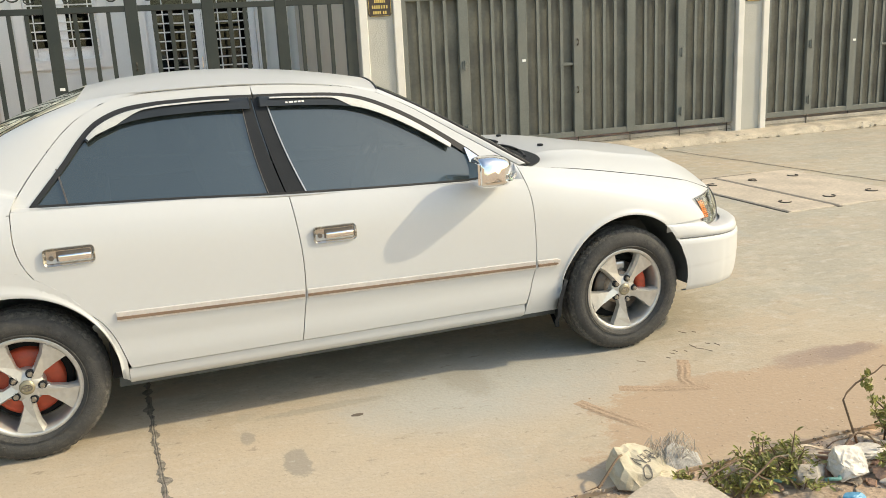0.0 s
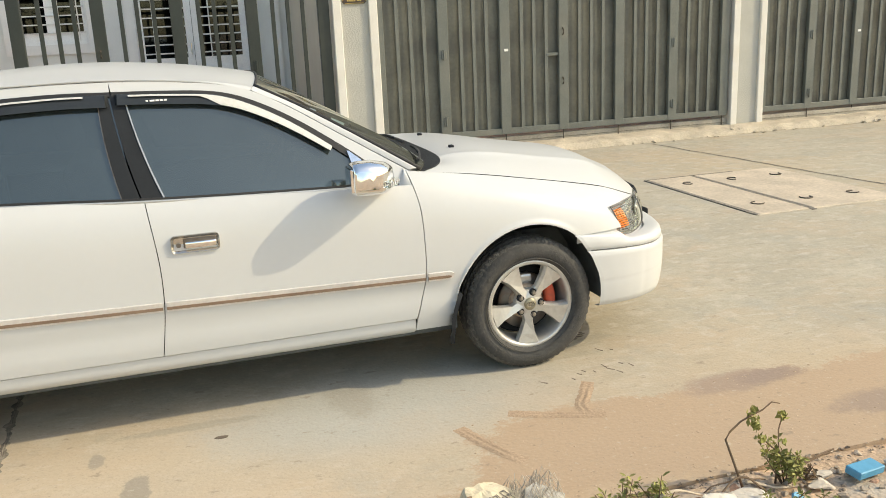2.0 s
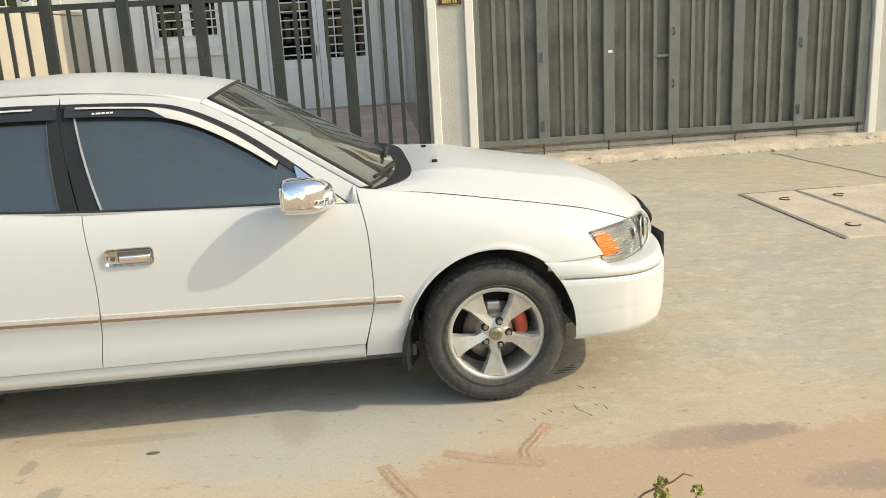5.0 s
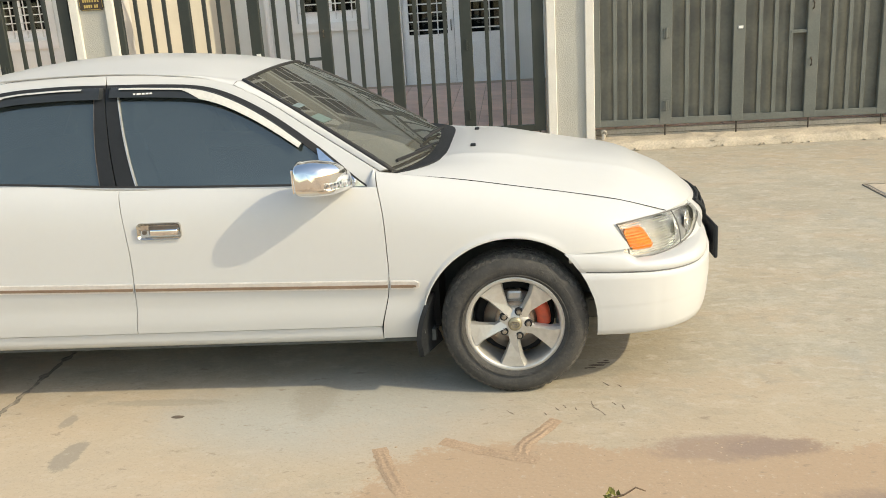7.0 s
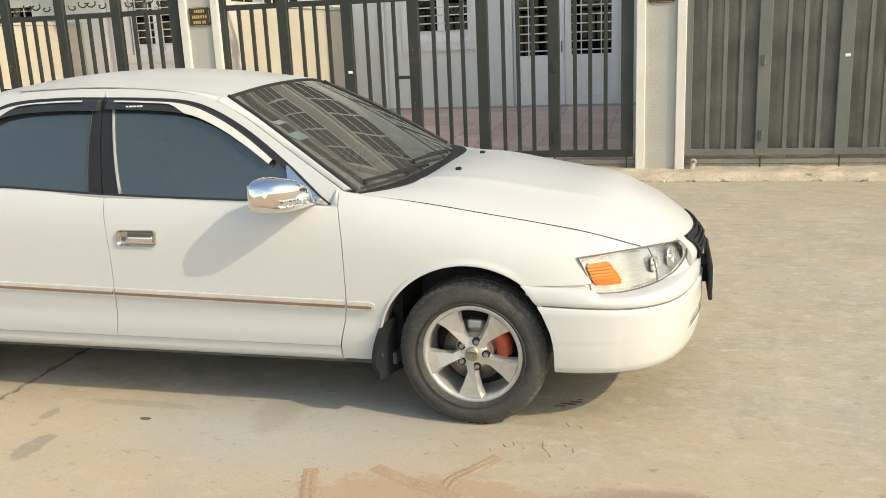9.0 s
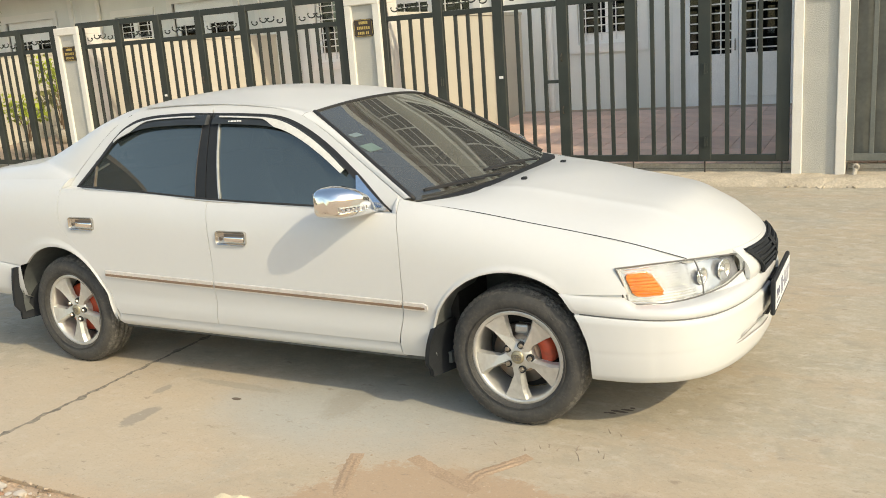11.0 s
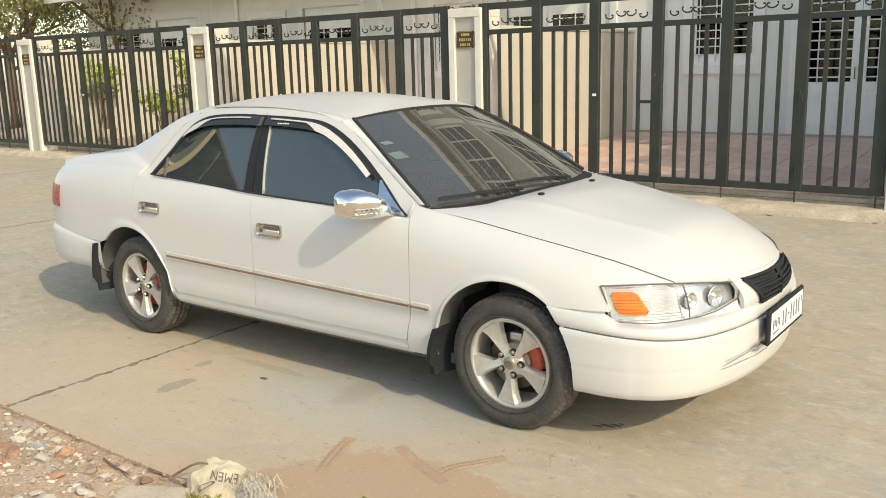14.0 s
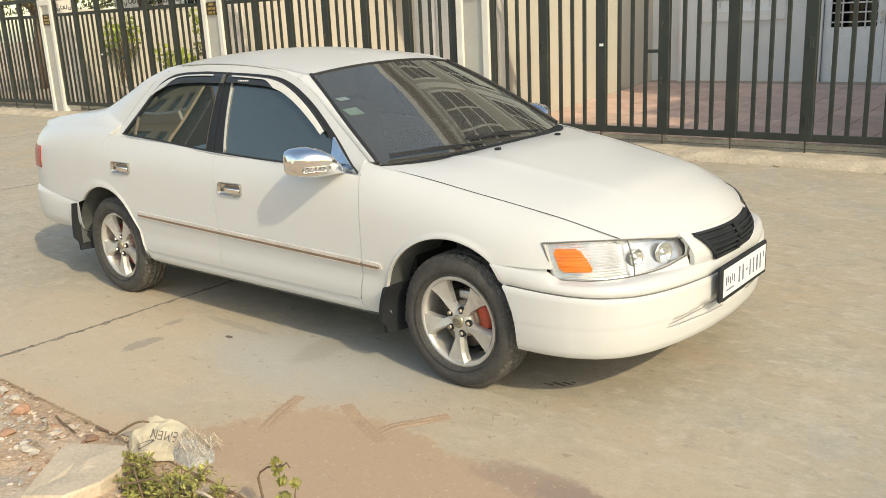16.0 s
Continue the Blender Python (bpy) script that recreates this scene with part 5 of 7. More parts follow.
    if drum:
        part("brake_drum", lathe([(0.0001, -0.012), (0.10, -0.014), (0.128, -0.010), (0.136, 0.0), (0.138, 0.05)], 40), REDPAINT, w, "red painted brake drum", smooth=True)
    else:
        part("brake_disc", lathe([(0.06, -0.012), (0.130, -0.012), (0.131, 0.006), (0.06, 0.006)], 40), STEEL, w, "grey brake disc", smooth=True)
        part("disc_hat", lathe([(0.0001, -0.030), (0.072, -0.030), (0.080, -0.024), (0.082, -0.010)], 36), HUBRUST, w, "dusty rusted hub face", smooth=True)
        part("knuckle", box(-0.030, 0.034, -0.020, 0.03, 0.088, 0.128, 0.01, seg=2), STEEL2, w, "grey cast knuckle")
        g = [[(r_ * math.cos(radians(a)), y, r_ * math.sin(radians(a))) for a in np.linspace(-6, 44, 10)] for r_, y in ((0.092, -0.010), (0.095, -0.034), (0.115, -0.040), (0.140, -0.036), (0.150, -0.012))]
        part("brake_caliper", panel(g, thick=(0, 0.05, 0)), REDPAINT, w, "red brake caliper", smooth=True)
    part("hub_backing", lathe([(0.0001, 0.03), (0.16, 0.03), (0.17, 0.05)], 32), GAP, w)
    return w


for x, y, drum in ((1.335, -0.760, False), (-1.333, -0.760, True), (1.335, 0.760, False), (-1.333, 0.760, True)):
    w = wheel("wheel", drum, "silver alloy wheel with a worn black tyre")
    w.parent = car
    w.matrix_basis = pose(x, y, 0.300, 0, 0, 0 if y < 0 else 180)


# ---- ground, road, kerb ----
ROAD_Y0, ROAD_Y1 = 2.39, 9.50


def rough_sheet(xs, ys, zfun):
    bm = bmesh.new()
    grid_mesh(bm, [[(x, y, zfun(x, y)) for x in xs] for y in ys])
    return bm


tagged(part("ground", rough_sheet(np.linspace(-300, 300, 13), np.linspace(-300, 300, 13), lambda x, y: -0.12), SOIL), "bare brown earth reaching away on all sides", "ground", kind="structure")

road = thing("road", "pale dusty concrete road of wide slabs with dark tarred joints", "road", kind="structure")
joints_x = [-30.3, -25.2, -20.2, -15.2, -10.2, -5.15, -0.10, 10.0, 15.0, 20.1, 25.2, 30.2]
rng = random.Random(4)
for x0, x1 in zip([-90] + joints_x, joints_x + [90]):
    part("road_slab", box(x0 + 0.0002, x1 - 0.0002, ROAD_Y0, ROAD_Y1, -0.14, 0.0), CONCRETE, road)
def lobe(x, y, seed):
    """How far the tar has spread to one side of the joint."""
    return 0.006 + 0.034 * max(0.0, noise.noise((x, y * 14, seed)) + 0.1) + 0.022 * max(0.0, noise.noise((x, y * 37, seed + 5)))


for x in joints_x:
    bm = bmesh.new()
    near = x == -0.10
    rows = []
    for y in np.arange(ROAD_Y0 + 0.002, ROAD_Y1, 0.012 if near else 0.05):
        c = 0.010 * noise.noise((x, y * 2.5, 0)) + 0.006 * noise.noise((x, y * 11, 3)) + (0.035 * (4.0 - y) if y < 4.0 and near else 0)
        rows.append([(x + c - lobe(x, y, 1), y, 0.0006), (x + c - 0.004, y, 0.0030), (x + c, y, 0.0010), (x + c + 0.004, y, 0.0030), (x + c + lobe(x, y, 9), y, 0.0006)])
    grid_mesh(bm, rows, True)
    part("tar_joint", bm, TAR, road, "dark tar filling between slabs")
bm = bmesh.new()
grid_mesh(bm, [[(6.30 + 0.115 * (8.89 - y) + q * (1 + noise.noise((y * 9, 0, q))) + 0.03 * noise.noise((y * 2.7, 0, 0)), y, 0.003) for y in np.arange(4.2, 9.4, 0.04)] for q in (-0.011, 0.011)])
part("tar_joint", bm, TAR, road, "thin wandering crack across the slab")

# drain covers let into the road
drain = thing("drain_cover", "pair of pale concrete drain cover slabs with iron lifting loops", "drain cover")
part("frame", box(4.93, 6.36, 5.60, 7.30, -0.10, 0.003), KERB, drain, "chipped concrete rim")
part("joint", box(4.918, 4.934, 5.62, 7.30, -0.06, 0.0075), TAR, drain, "dirt-filled joint")
part("joint", box(4.934, 5.90, 7.288, 7.308, -0.06, 0.0075), TAR, drain, "dirt-filled joint")
# slot is filled; its dark colour stands in for the shade inside
part("slot", box(5.412, 5.453, 5.58, 7.28, -0.09, 0.0055), TAR, drain, "solid dark strip for the shade in the slot")
for x0, x1 in ((4.95, 5.41), (5.455, 6.33)):
    lid = part("lid", box(x0, x1, 5.62, 7.28, -0.08, 0.009, 0.006), COVER, drain)
    for y in (5.95, 6.95):
        for x in ((x0 + x1) / 2,) if x1 < 5.5 else (x0 + 0.2, x1 - 0.2):
            a = rng.uniform(0, 6)
            part("lifting_loop", tube([(x + 0.05 * math.cos(t + a), y + 0.05 * math.sin(t + a), 0.013) for t in np.linspace(0, 4.3, 9)], 0.006, 6), IRON, lid)

# kerb strip under the gates, uneven
bm = bmesh.new()
xs = np.arange(-40, 40, 0.12)
rows = []
for k, (y, z) in enumerate(((9.44, 0.0), (9.47, 0.045), (9.52, 0.075), (9.62, 0.085), (9.75, 0.085), (9.95, 0.10))):
    rows.append([(x, y + 0.0122 * (x - 2.755) * 0.9 + (0.022 * noise.noise((x * 2.1, k, 0)) if k < 4 else 0), max(0.001, z + (0.030 * noise.noise((x * 3.3, k, 5)) + 0.012 * noise.noise((x * 9, k, 5)) if 0 < k < 5 else 0))) for x in xs])
grid_mesh(bm, rows)
tagged(part("kerb", bm, KERB), "rough crumbling concrete kerb strip below the gates", "kerb", kind="structure")

def kerb_line(x):
    return 9.44 + 0.011 * (x - 2.755)


# sand drift and stains on the road: thin uneven layers
def patch(name, mat, cx, cy, rx, ry, h, label, cat, seed, n=64, ruts=()):
    bm = bmesh.new()
    rr = np.linspace(0, 1, 18)
    rings = []
    for r in rr:
        ring = []
        for i in range(n):
            a = 2 * math.pi * i / n
            e = 1 + 0.16 * noise.noise((math.cos(a) * 1.6 + seed, math.sin(a) * 1.6, 0)) + 0.10 * noise.noise((math.cos(a) * 5 + seed, math.sin(a) * 5, 2)) + 0.08 * noise.noise((math.cos(a) * 14 + seed, math.sin(a) * 14, 2)) + 0.05 * noise.noise((math.cos(a) * 30 + seed, math.sin(a) * 30, 2))
            x, y = cx + rx * e * r * math.cos(a), cy + ry * e * r * math.sin(a)
            z = 0.0012 + h * (1 - r**3) * (0.6 + 0.5 * noise.noise((x * 3, y * 3, seed))) + 0.25 * h * noise.noise((x * 16, y * 16, seed)) * (1 - r)
            for (ax, ay, bx, by) in ruts:
                d = Vector((bx - ax, by - ay))
                t = max(0, min(1, (Vector((x - ax, y - ay)) @ d) / d.length_squared))
                q = (Vector((x - ax, y - ay)) - t * d).length
                z += 0.010 * math.exp(-((q - 0.05) / 0.022) ** 2) - 0.006 * math.exp(-(q / 0.03) ** 2)
            ring.append(bm.verts.new((x, y, max(0.0012, z) if r < 1 else 0.0006)))
        rings.append(ring)
    for a, b in zip(rings, rings[1:]):
        for i in range(n):
            bm.faces.new((a[i], a[(i + 1) % n], b[(i + 1) % n], b[i]))
    bmesh.ops.remove_doubles(bm, verts=bm.verts[:], dist=1e-5)
    return tagged(part(name, bm, mat, None, smooth=True), label, cat, kind="structure")


for k, (x, y, rx_, ry_) in enumerate(((2.50, 3.80, 0.036, 0.010), (2.53, 3.825, 0.028, 0.008), (2.475, 3.775, 0.018, 0.008), (2.545, 3.85, 0.012, 0.007), (2.45, 3.77, 0.010, 0.006))):
    patch("oil_spot", OIL, x, y, rx_, ry_, 0.001, "dark oil splash on the concrete by the tyre", "stain", 13.0 + 3 * k, 28)
patch("oil_spot", OIL, 0.735, 3.36, 0.026, 0.015, 0.004, "small dark oil spot on the concrete", "stain", 5.0, 20)
for pts in ([(1.63, 3.07), (1.67, 2.95), (1.72, 2.83), (1.77, 2.73)], [(1.86, 3.12), (1.98, 3.06), (2.10, 3.01), (2.22, 2.96)], [(2.16, 2.98), (2.17, 3.08), (2.23, 3.17), (2.30, 3.28)]):
    ln = smooth_line(pts, 40)
    tg = np.gradient(ln, axis=0)
    nr = np.stack([-tg[:, 1], tg[:, 0]], 1) / np.linalg.norm(tg, axis=1)[:, None]
    bm = bmesh.new()
    rows = []
    for o, hgt in ((-0.030, 0.0), (-0.020, 0.002), (-0.014, 0.0065), (-0.007, 0.002), (0.0, 0.0006), (0.006, 0.001), (0.012, 0.005), (0.018, 0.002), (0.028, 0.0)):
        rows.append([(p[0] + q[0] * o * (1 + 0.3 * noise.noise((i * 0.4, o * 40, 1))), p[1] + q[1] * o * (1 + 0.3 * noise.noise((i * 0.4, o * 40, 1))), 0.0008 + 0.6 * hgt * min(1, i / 12, (39 - i) / 12) * (1 + 0.9 * noise.noise((p[0] * 40, p[1] * 40, o * 30)))) for i, (p, q) in enumerate(zip(ln, nr))])
    grid_mesh(bm, rows, True)
    bmesh.ops.recalc_face_normals(bm, faces=bm.faces[:])
    tagged(part("tyre_rut", bm, SAND, None, smooth=True), "raised tyre mark in the thin orange sand", "tyre mark", "tyre marks", "structure")
for i, (x, y) in enumerate(((2.13, 3.33), (2.31, 3.36), (2.34, 3.38), (2.38, 3.36), (2.45, 3.39), (2.47, 3.35), (2.54, 3.40), (2.57, 3.36), (2.53, 3.58), (2.58, 3.57), (2.49, 3.31), (2.26, 3.32))):
    a = rng.uniform(1.5, 2.3)
    L_ = rng.uniform(0.02, 0.05)
    pts = [(x + s * L_ * math.cos(a) + 0.006 * noise.noise((s * 3, i, 0)), y + s * L_ * math.sin(a), 0.0008) for s in np.linspace(0, 1, 6)]
    tagged(part("scuff_mark", tube(pts, 0.0028, 4, 0.001), STAIN), "short dark scuff on the concrete", "stain", "scuff marks", "structure")

bm = bmesh.new()
crumb = random.Random(31)
for i in range(340):
    x, y = crumb.uniform(1.62, 3.3), 2.42 + 0.66 * crumb.random() ** 1.5
    r = crumb.choice((crumb.uniform(0.002, 0.004), crumb.uniform(0.002, 0.007)))
    q = [bm.verts.new((x + r * math.cos(a) * crumb.uniform(0.7, 1.3), y + r * math.sin(a) * crumb.uniform(0.7, 1.3), 0.0006)) for a in np.linspace(0, 6.283, 7)[:-1]]
    tip = [bm.verts.new((x + r * 0.5 * math.cos(a), y + r * 0.5 * math.sin(a), r * crumb.uniform(0.2, 0.45))) for a in (0.3, 2.4, 4.5)]
    for k in range(6):
        bm.faces.new((q[k], q[(k + 1) % 6], tip[k // 2]))
    for k in range(3):
        bm.faces.new((tip[k], q[(2 * k + 2) % 6], tip[(k + 1) % 3]))
    bm.faces.new(tip)
tagged(part("sand_clods", bm, CLOD), "small orange clods scattered over the sand", "sand", kind="stuff")

# verge of soil and rubble
def verge_z(x, y):
    edge = np.clip((2.36 - y) / 0.6, 0, 1)
    hump = 0.09 * math.exp(-((x - 3.9) / 0.75) ** 2) + 0.05 * math.exp(-((x - 0.2) / 0.8) ** 2)
    return -0.014 + edge * (0.02 + hump + 0.04 * noise.noise((x * 1.3, y * 1.3, 0)) + 0.025 * noise.noise((x * 5, y * 5, 4))) + 0.012 * noise.noise((x * 14, y * 14, 8))


tagged(part("verge", rough_sheet(np.arange(-12, 14, 0.07), np.concatenate([np.arange(-8, 0, 0.35), np.arange(0, 2.37, 0.05), [2.388]]), verge_z), SOIL, smooth=True), "orange-brown soil verge strewn with rubble beside the road", "verge", kind="structure")

# ---- gate line ----
PILLARS = [-18.4, -13.02, -7.69, -2.445, 2.755, 7.90, 13.0, 18.15]


def fence_y(x):
    return 9.75 + 0.012 * (x - 2.755)


def pillar(x):
    p = thing("gate_pillar", "white-edged grey rendered gate pillar", "pillar", pose(x, fence_y(x), 0, 0, 0, 0.7), "gate pillars")
    part("core", box(-0.19, 0.19, 0.035, 0.42, 0.0, 2.22, 0.006), PILLARGREY, p, "grey roughcast render")
    for s in (-1, 1):
        part("edge_band", box(s * 0.155, s * 0.25, 0.0, 0.45, 0.03, 2.16, 0.006), PILLARWHITE, p, "white painted edge")
    part("cap", box(-0.25, 0.25, -0.004, 0.454, 2.158, 2.27, 0.008), PILLARWHITE, p, "white painted cap")
    part("foot", box(-0.25, 0.25, 0.01, 0.44, 0.0, 0.032), PILLARWHITE, p)
    return p


def plaque(x):
    s = thing("address_plaque", "dark brown address plaque with gold lettering on a pillar", "sign", pose(x, fence_y(x) + 0.030, 0, 0, 0, 0.7), "address plaques")
    bm = bmesh.new()
    w, h, c = 0.135, 0.105, 0.022
    pts = [(-w + c, -h), (w - c, -h), (w, -h + c), (w, h - c), (w - c, h), (-w + c, h), (-w, h - c), (-w, -h + c)]
    a = [bm.verts.new((x_, -0.012, 1.885 + z_)) for x_, z_ in pts]
    b = [bm.verts.new((x_, 0.006, 1.885 + z_)) for x_, z_ in pts]
    bm.faces.new(a)
    bm.faces.new(b[::-1])
    for i in range(8):
        bm.faces.new((a[i], b[i], b[(i + 1) % 8], a[(i + 1) % 8]))
    part("board", bm, SIGN, s)
    for z0, z1, xs in ((0.045, 0.078, (-0.06, -0.035, -0.015, 0.005, 0.025, 0.05)), (-0.018, 0.018, (-0.09, -0.065, -0.04, -0.015, 0.015, 0.045, 0.075)), (-0.078, -0.045, (-0.08, -0.055, -0.03, -0.005, 0.035, 0.06))):
        for q in xs:
            part("letter_bar", box(q, q + 0.016, -0.0145, -0.011, 1.885 + z0, 1.885 + z1), GOLD, s)
    for q in (-1, 1):
        part("border", box(q * 0.128 - 0.002, q * 0.128 + 0.002, -0.0145, -0.011, 1.885 - 0.075, 1.885 + 0.075), GOLD, s)
        part("border", box(-0.105, 0.105, -0.0145, -0.011, 1.885 + q * 0.098 - 0.002, 1.885 + q * 0.098 + 0.002), GOLD, s)
    return s


for x in PILLARS:
    pillar(x)
for x in PILLARS[1:7]:
    plaque(x)


def scroll(bm, cx, z, sg, y, s=1.0):
    """One flat iron scroll, a curl that opens into a stem."""
    pts = []
    for t in np.linspace(0, 1, 14):
        a = t * 7.5
        r = 0.006 + 0.036 * t
        pts.append((cx + sg * s * (r * math.cos(a) + 0.055 * t * t), y, z + s * (r * math.sin(a) * 0.8 - 0.012 * t)))
    add_tube(bm, pts, 0.0085, 5)


def gate(x0, x1, paint, sheet, label, seed):
    """A gate between two pillars: wide posts, thin bars, scrolls above the upper rail."""
    y = fence_y((x0 + x1) / 2) + 0.13
    L = x1 - x0
    g = thing("metal_gate", label, "gate", pose(x0, fence_y(x0) + 0.07, 0, 0, 0, 0.7), "gates along the road")
    zb, zm, zt = 0.245, 1.965, 2.275
    part("bottom_rail", box(0.0, L, -0.025, 0.025, zb - 0.035, zb + 0.035, 0.004), paint, g)
    part("middle_rail", box(0.0, L, -0.022, 0.022, zm - 0.030, zm + 0.030, 0.004), paint, g)
    part("top_rail", box(0.0, L, -0.025, 0.025, zt - 0.040, zt + 0.040, 0.004), paint, g)
    n = 6
    pw = 0.125
    pitch = (L - pw) / n
    for i in range(n + 1):
        a = i * pitch
        part("post", box(a, a + pw, -0.030, 0.030, zb - 0.035, zt + 0.035, 0.005), paint, g)
    proto = None
    curls = {}
    for i in range(n):
        a, b = i * pitch + pw, (i + 1) * pitch
        for k in range(3):
            c = a + (b - a) * (k + 1) / 4
            if proto is None:
                bar = part("bar", box(-0.021, 0.021, -0.014, 0.014, zb + 0.02, zm - 0.02, 0.003), paint, g)
                proto = bar.data
                bar.matrix_basis = pose(c, 0, 0)
            else:
                shared("bar", proto, g, pose(c, 0, 0))
        mid = (a + b) / 2
        w = (b - a) / 2
        for sg in (-1, 1):
            for cx_, cz_, s_ in ((mid + sg * 0.020, zm + 0.140, 1.25), (mid + sg * (w - 0.15), zm + 0.110, 1.05)):
                if (sg, s_) not in curls:
                    bm = bmesh.new()
                    scroll(bm, 0, 0, sg, 0.0, s_)
                    ob = part("scroll", bm, paint, g, "curled iron scroll")
                    curls[sg, s_] = ob.data
                    ob.matrix_basis = pose(cx_, 0, cz_)
                else:
                    shared("scroll", curls[sg, s_], g, pose(cx_, 0, cz_))
        part("bolt_rod", tube([(b + 0.06, -0.01, 0.09), (b + 0.06, -0.01, zb)], 0.008, 6), IRON, g)
    for i in (1, 5):
        for z in (0.42, 1.18):
            c = i * pitch + pw / 2
            part("hinge", box(c - 0.03, c + 0.03, -0.040, -0.028, z - 0.05, z + 0.05, 0.003), paint, g)
            part("hinge_pin", box(c - 0.008, c + 0.008, -0.050, -0.028, z - 0.06, z + 0.055, 0.003), paint, g)
    # lock box with handle opening beside the meeting post
    c = 3 * pitch
    part("latch_bar", box(c - 0.16, c, -0.018, 0.018, 1.10, 1.135, 0.003), paint, g)
    part("lock_hook", tube([(c + 0.05, -0.03, 1.42), (c + 0.05, -0.055, 1.40), (c + 0.05, -0.055, 1.36), (c + 0.05, -0.03, 1.34)], 0.008, 6), IRON, g)
    part("lock_hook", tube([(c + 0.05, -0.03, 0.84), (c + 0.05, -0.055, 0.82), (c + 0.05, -0.055, 0.78), (c + 0.05, -0.03, 0.76)], 0.008, 6), IRON, g)
    part("name_tag", box(2 * pitch + 0.05, 2 * pitch + 0.10, -0.036, -0.029, 1.18, 1.21, 0.002), TRIMWHITE, g, "small white tag")
    if sheet:
        bm = bmesh.new()
        rows = []
        for z in np.linspace(zb, zt, 12):
            rows.append([(x, 0.046 + 0.006 * noise.noise((x * 2, z * 2, seed)), z) for x in np.arange(0.02, L, 0.02)])
        grid_mesh(bm, rows)
        part("backing_sheet", bm, SHEET, g, "dusty grey backing sheet", smooth=True)
    return g


for i, (a, b) in enumerate(zip(PILLARS, PILLARS[1:])):
    closed = a > 2
    gate(a + 0.19, b - 0.28, GATEGREY if closed else GATEDARK, closed, "grey painted steel gate backed with dusty sheeting" if closed else "dark green steel bar gate with scrollwork along its top", i)

# ---- porches, dividers, houses ----
HOUSE_Y = 14.5


def floor_z(y):
    return np.interp(y, [9.9, 10.2, 14.5], [0.105, 0.13, 0.40])


for i, (a, b) in enumerate(zip(PILLARS, PILLARS[1:])):
    porch = thing("porch_floor", "reddish brown clay tile porch floor rising to the house", "floor", kind="structure")
    bm = bmesh.new()
    grid_mesh(bm, [[(x, y, floor_z(y) - 0.004) for x in (a, b)] for y in (9.94, 10.2, 14.5)])
    part("bed", bm, GROUT, porch)
    part("edge_step", box(a + 0.26, b - 0.26, 9.885, 9.938, 0.0, 0.168, 0.006), PLINTH, porch, "dusty grey concrete edge below the gate")
    part("edge_groove", box(a + 0.27, b - 0.27, 9.880, 9.886, 0.112, 0.120), TAR, porch)
    if -8 < a < 3:
        s = 0.40
        me = None
        for ix in range(int((b - a - 0.2) / s)):
            for iy in range(int(4.3 / s)):
                x, y = a + 0.12 + ix * s, 10.2 + iy * s
                slope = math.degrees(math.atan2(0.27, 4.3))
                if me is None:
                    t = part("tile", box(0.004, s - 0.006, 0.004, s - 0.006, -0.01, 0.004, 0.002), TILE, porch)
                    me = t.data
                    t.matrix_basis = pose(x, y, floor_z(y) + 0.0005, slope, 0, 0)
                else:
                    shared("tile", me, porch, pose(x, y, floor_z(y) + 0.0005, slope, 0, 0))

for x in PILLARS[1:]:
    d = thing("divider_wall", "rendered dividing wall between two forecourts", "wall", kind="structure")
    # extra height at one divider is made up, to shade the forecourt floor
    top = 3.10 if 1.5 < x < 5 else 2.02
    part("wall_body", box(x - 0.09, x + 0.09, fence_y(x) + 0.46, HOUSE_Y, 0.0, top, 0.006), WALLCREAM, d)
    part("coping", box(x - 0.11, x + 0.11, fence_y(x) + 0.46, HOUSE_Y, top, top + 0.05, 0.006), WALLCREAM, d)


def wall_with_holes(x0, x1, z0, z1, y0, y1, holes):
    """A wall slab with rectangular openings, one welded mesh."""
    bm = bmesh.new()
    xs = sorted({x0, x1, *[h[0] for h in holes], *[h[1] for h in holes]})
    zs = sorted({z0, z1, *[h[2] for h in holes], *[h[3] for h in holes]})
    full = lambda i, k: 0 <= i < len(xs) - 1 and 0 <= k < len(zs) - 1 and not any(h[0] <= xs[i] < h[1] and h[2] <= zs[k] < h[3] for h in holes)
    made = {}

    def v(i, y, k):
        if (i, y, k) not in made:
            made[i, y, k] = bm.verts.new((xs[i], y, zs[k]))
        return made[i, y, k]

    for i in range(len(xs) - 1):
        for k in range(len(zs) - 1):
            if not full(i, k):
                continue
            bm.faces.new((v(i, y0, k), v(i + 1, y0, k), v(i + 1, y0, k + 1), v(i, y0, k + 1)))
            bm.faces.new((v(i, y1, k + 1), v(i + 1, y1, k + 1), v(i + 1, y1, k), v(i, y1, k)))
            for di, dk, a, b in ((-1, 0, (0, 0), (0, 1)), (1, 0, (1, 1), (1, 0)), (0, -1, (1, 0), (0, 0)), (0, 1, (0, 1), (1, 1))):
                if not full(i + di, k + dk):
                    p, q = (i + a[0], k + a[1]), (i + b[0], k + b[1])
                    bm.faces.new((v(p[0], y0, p[1]), v(q[0], y0, q[1]), v(q[0], y1, q[1]), v(p[0], y1, p[1])))
    return bm


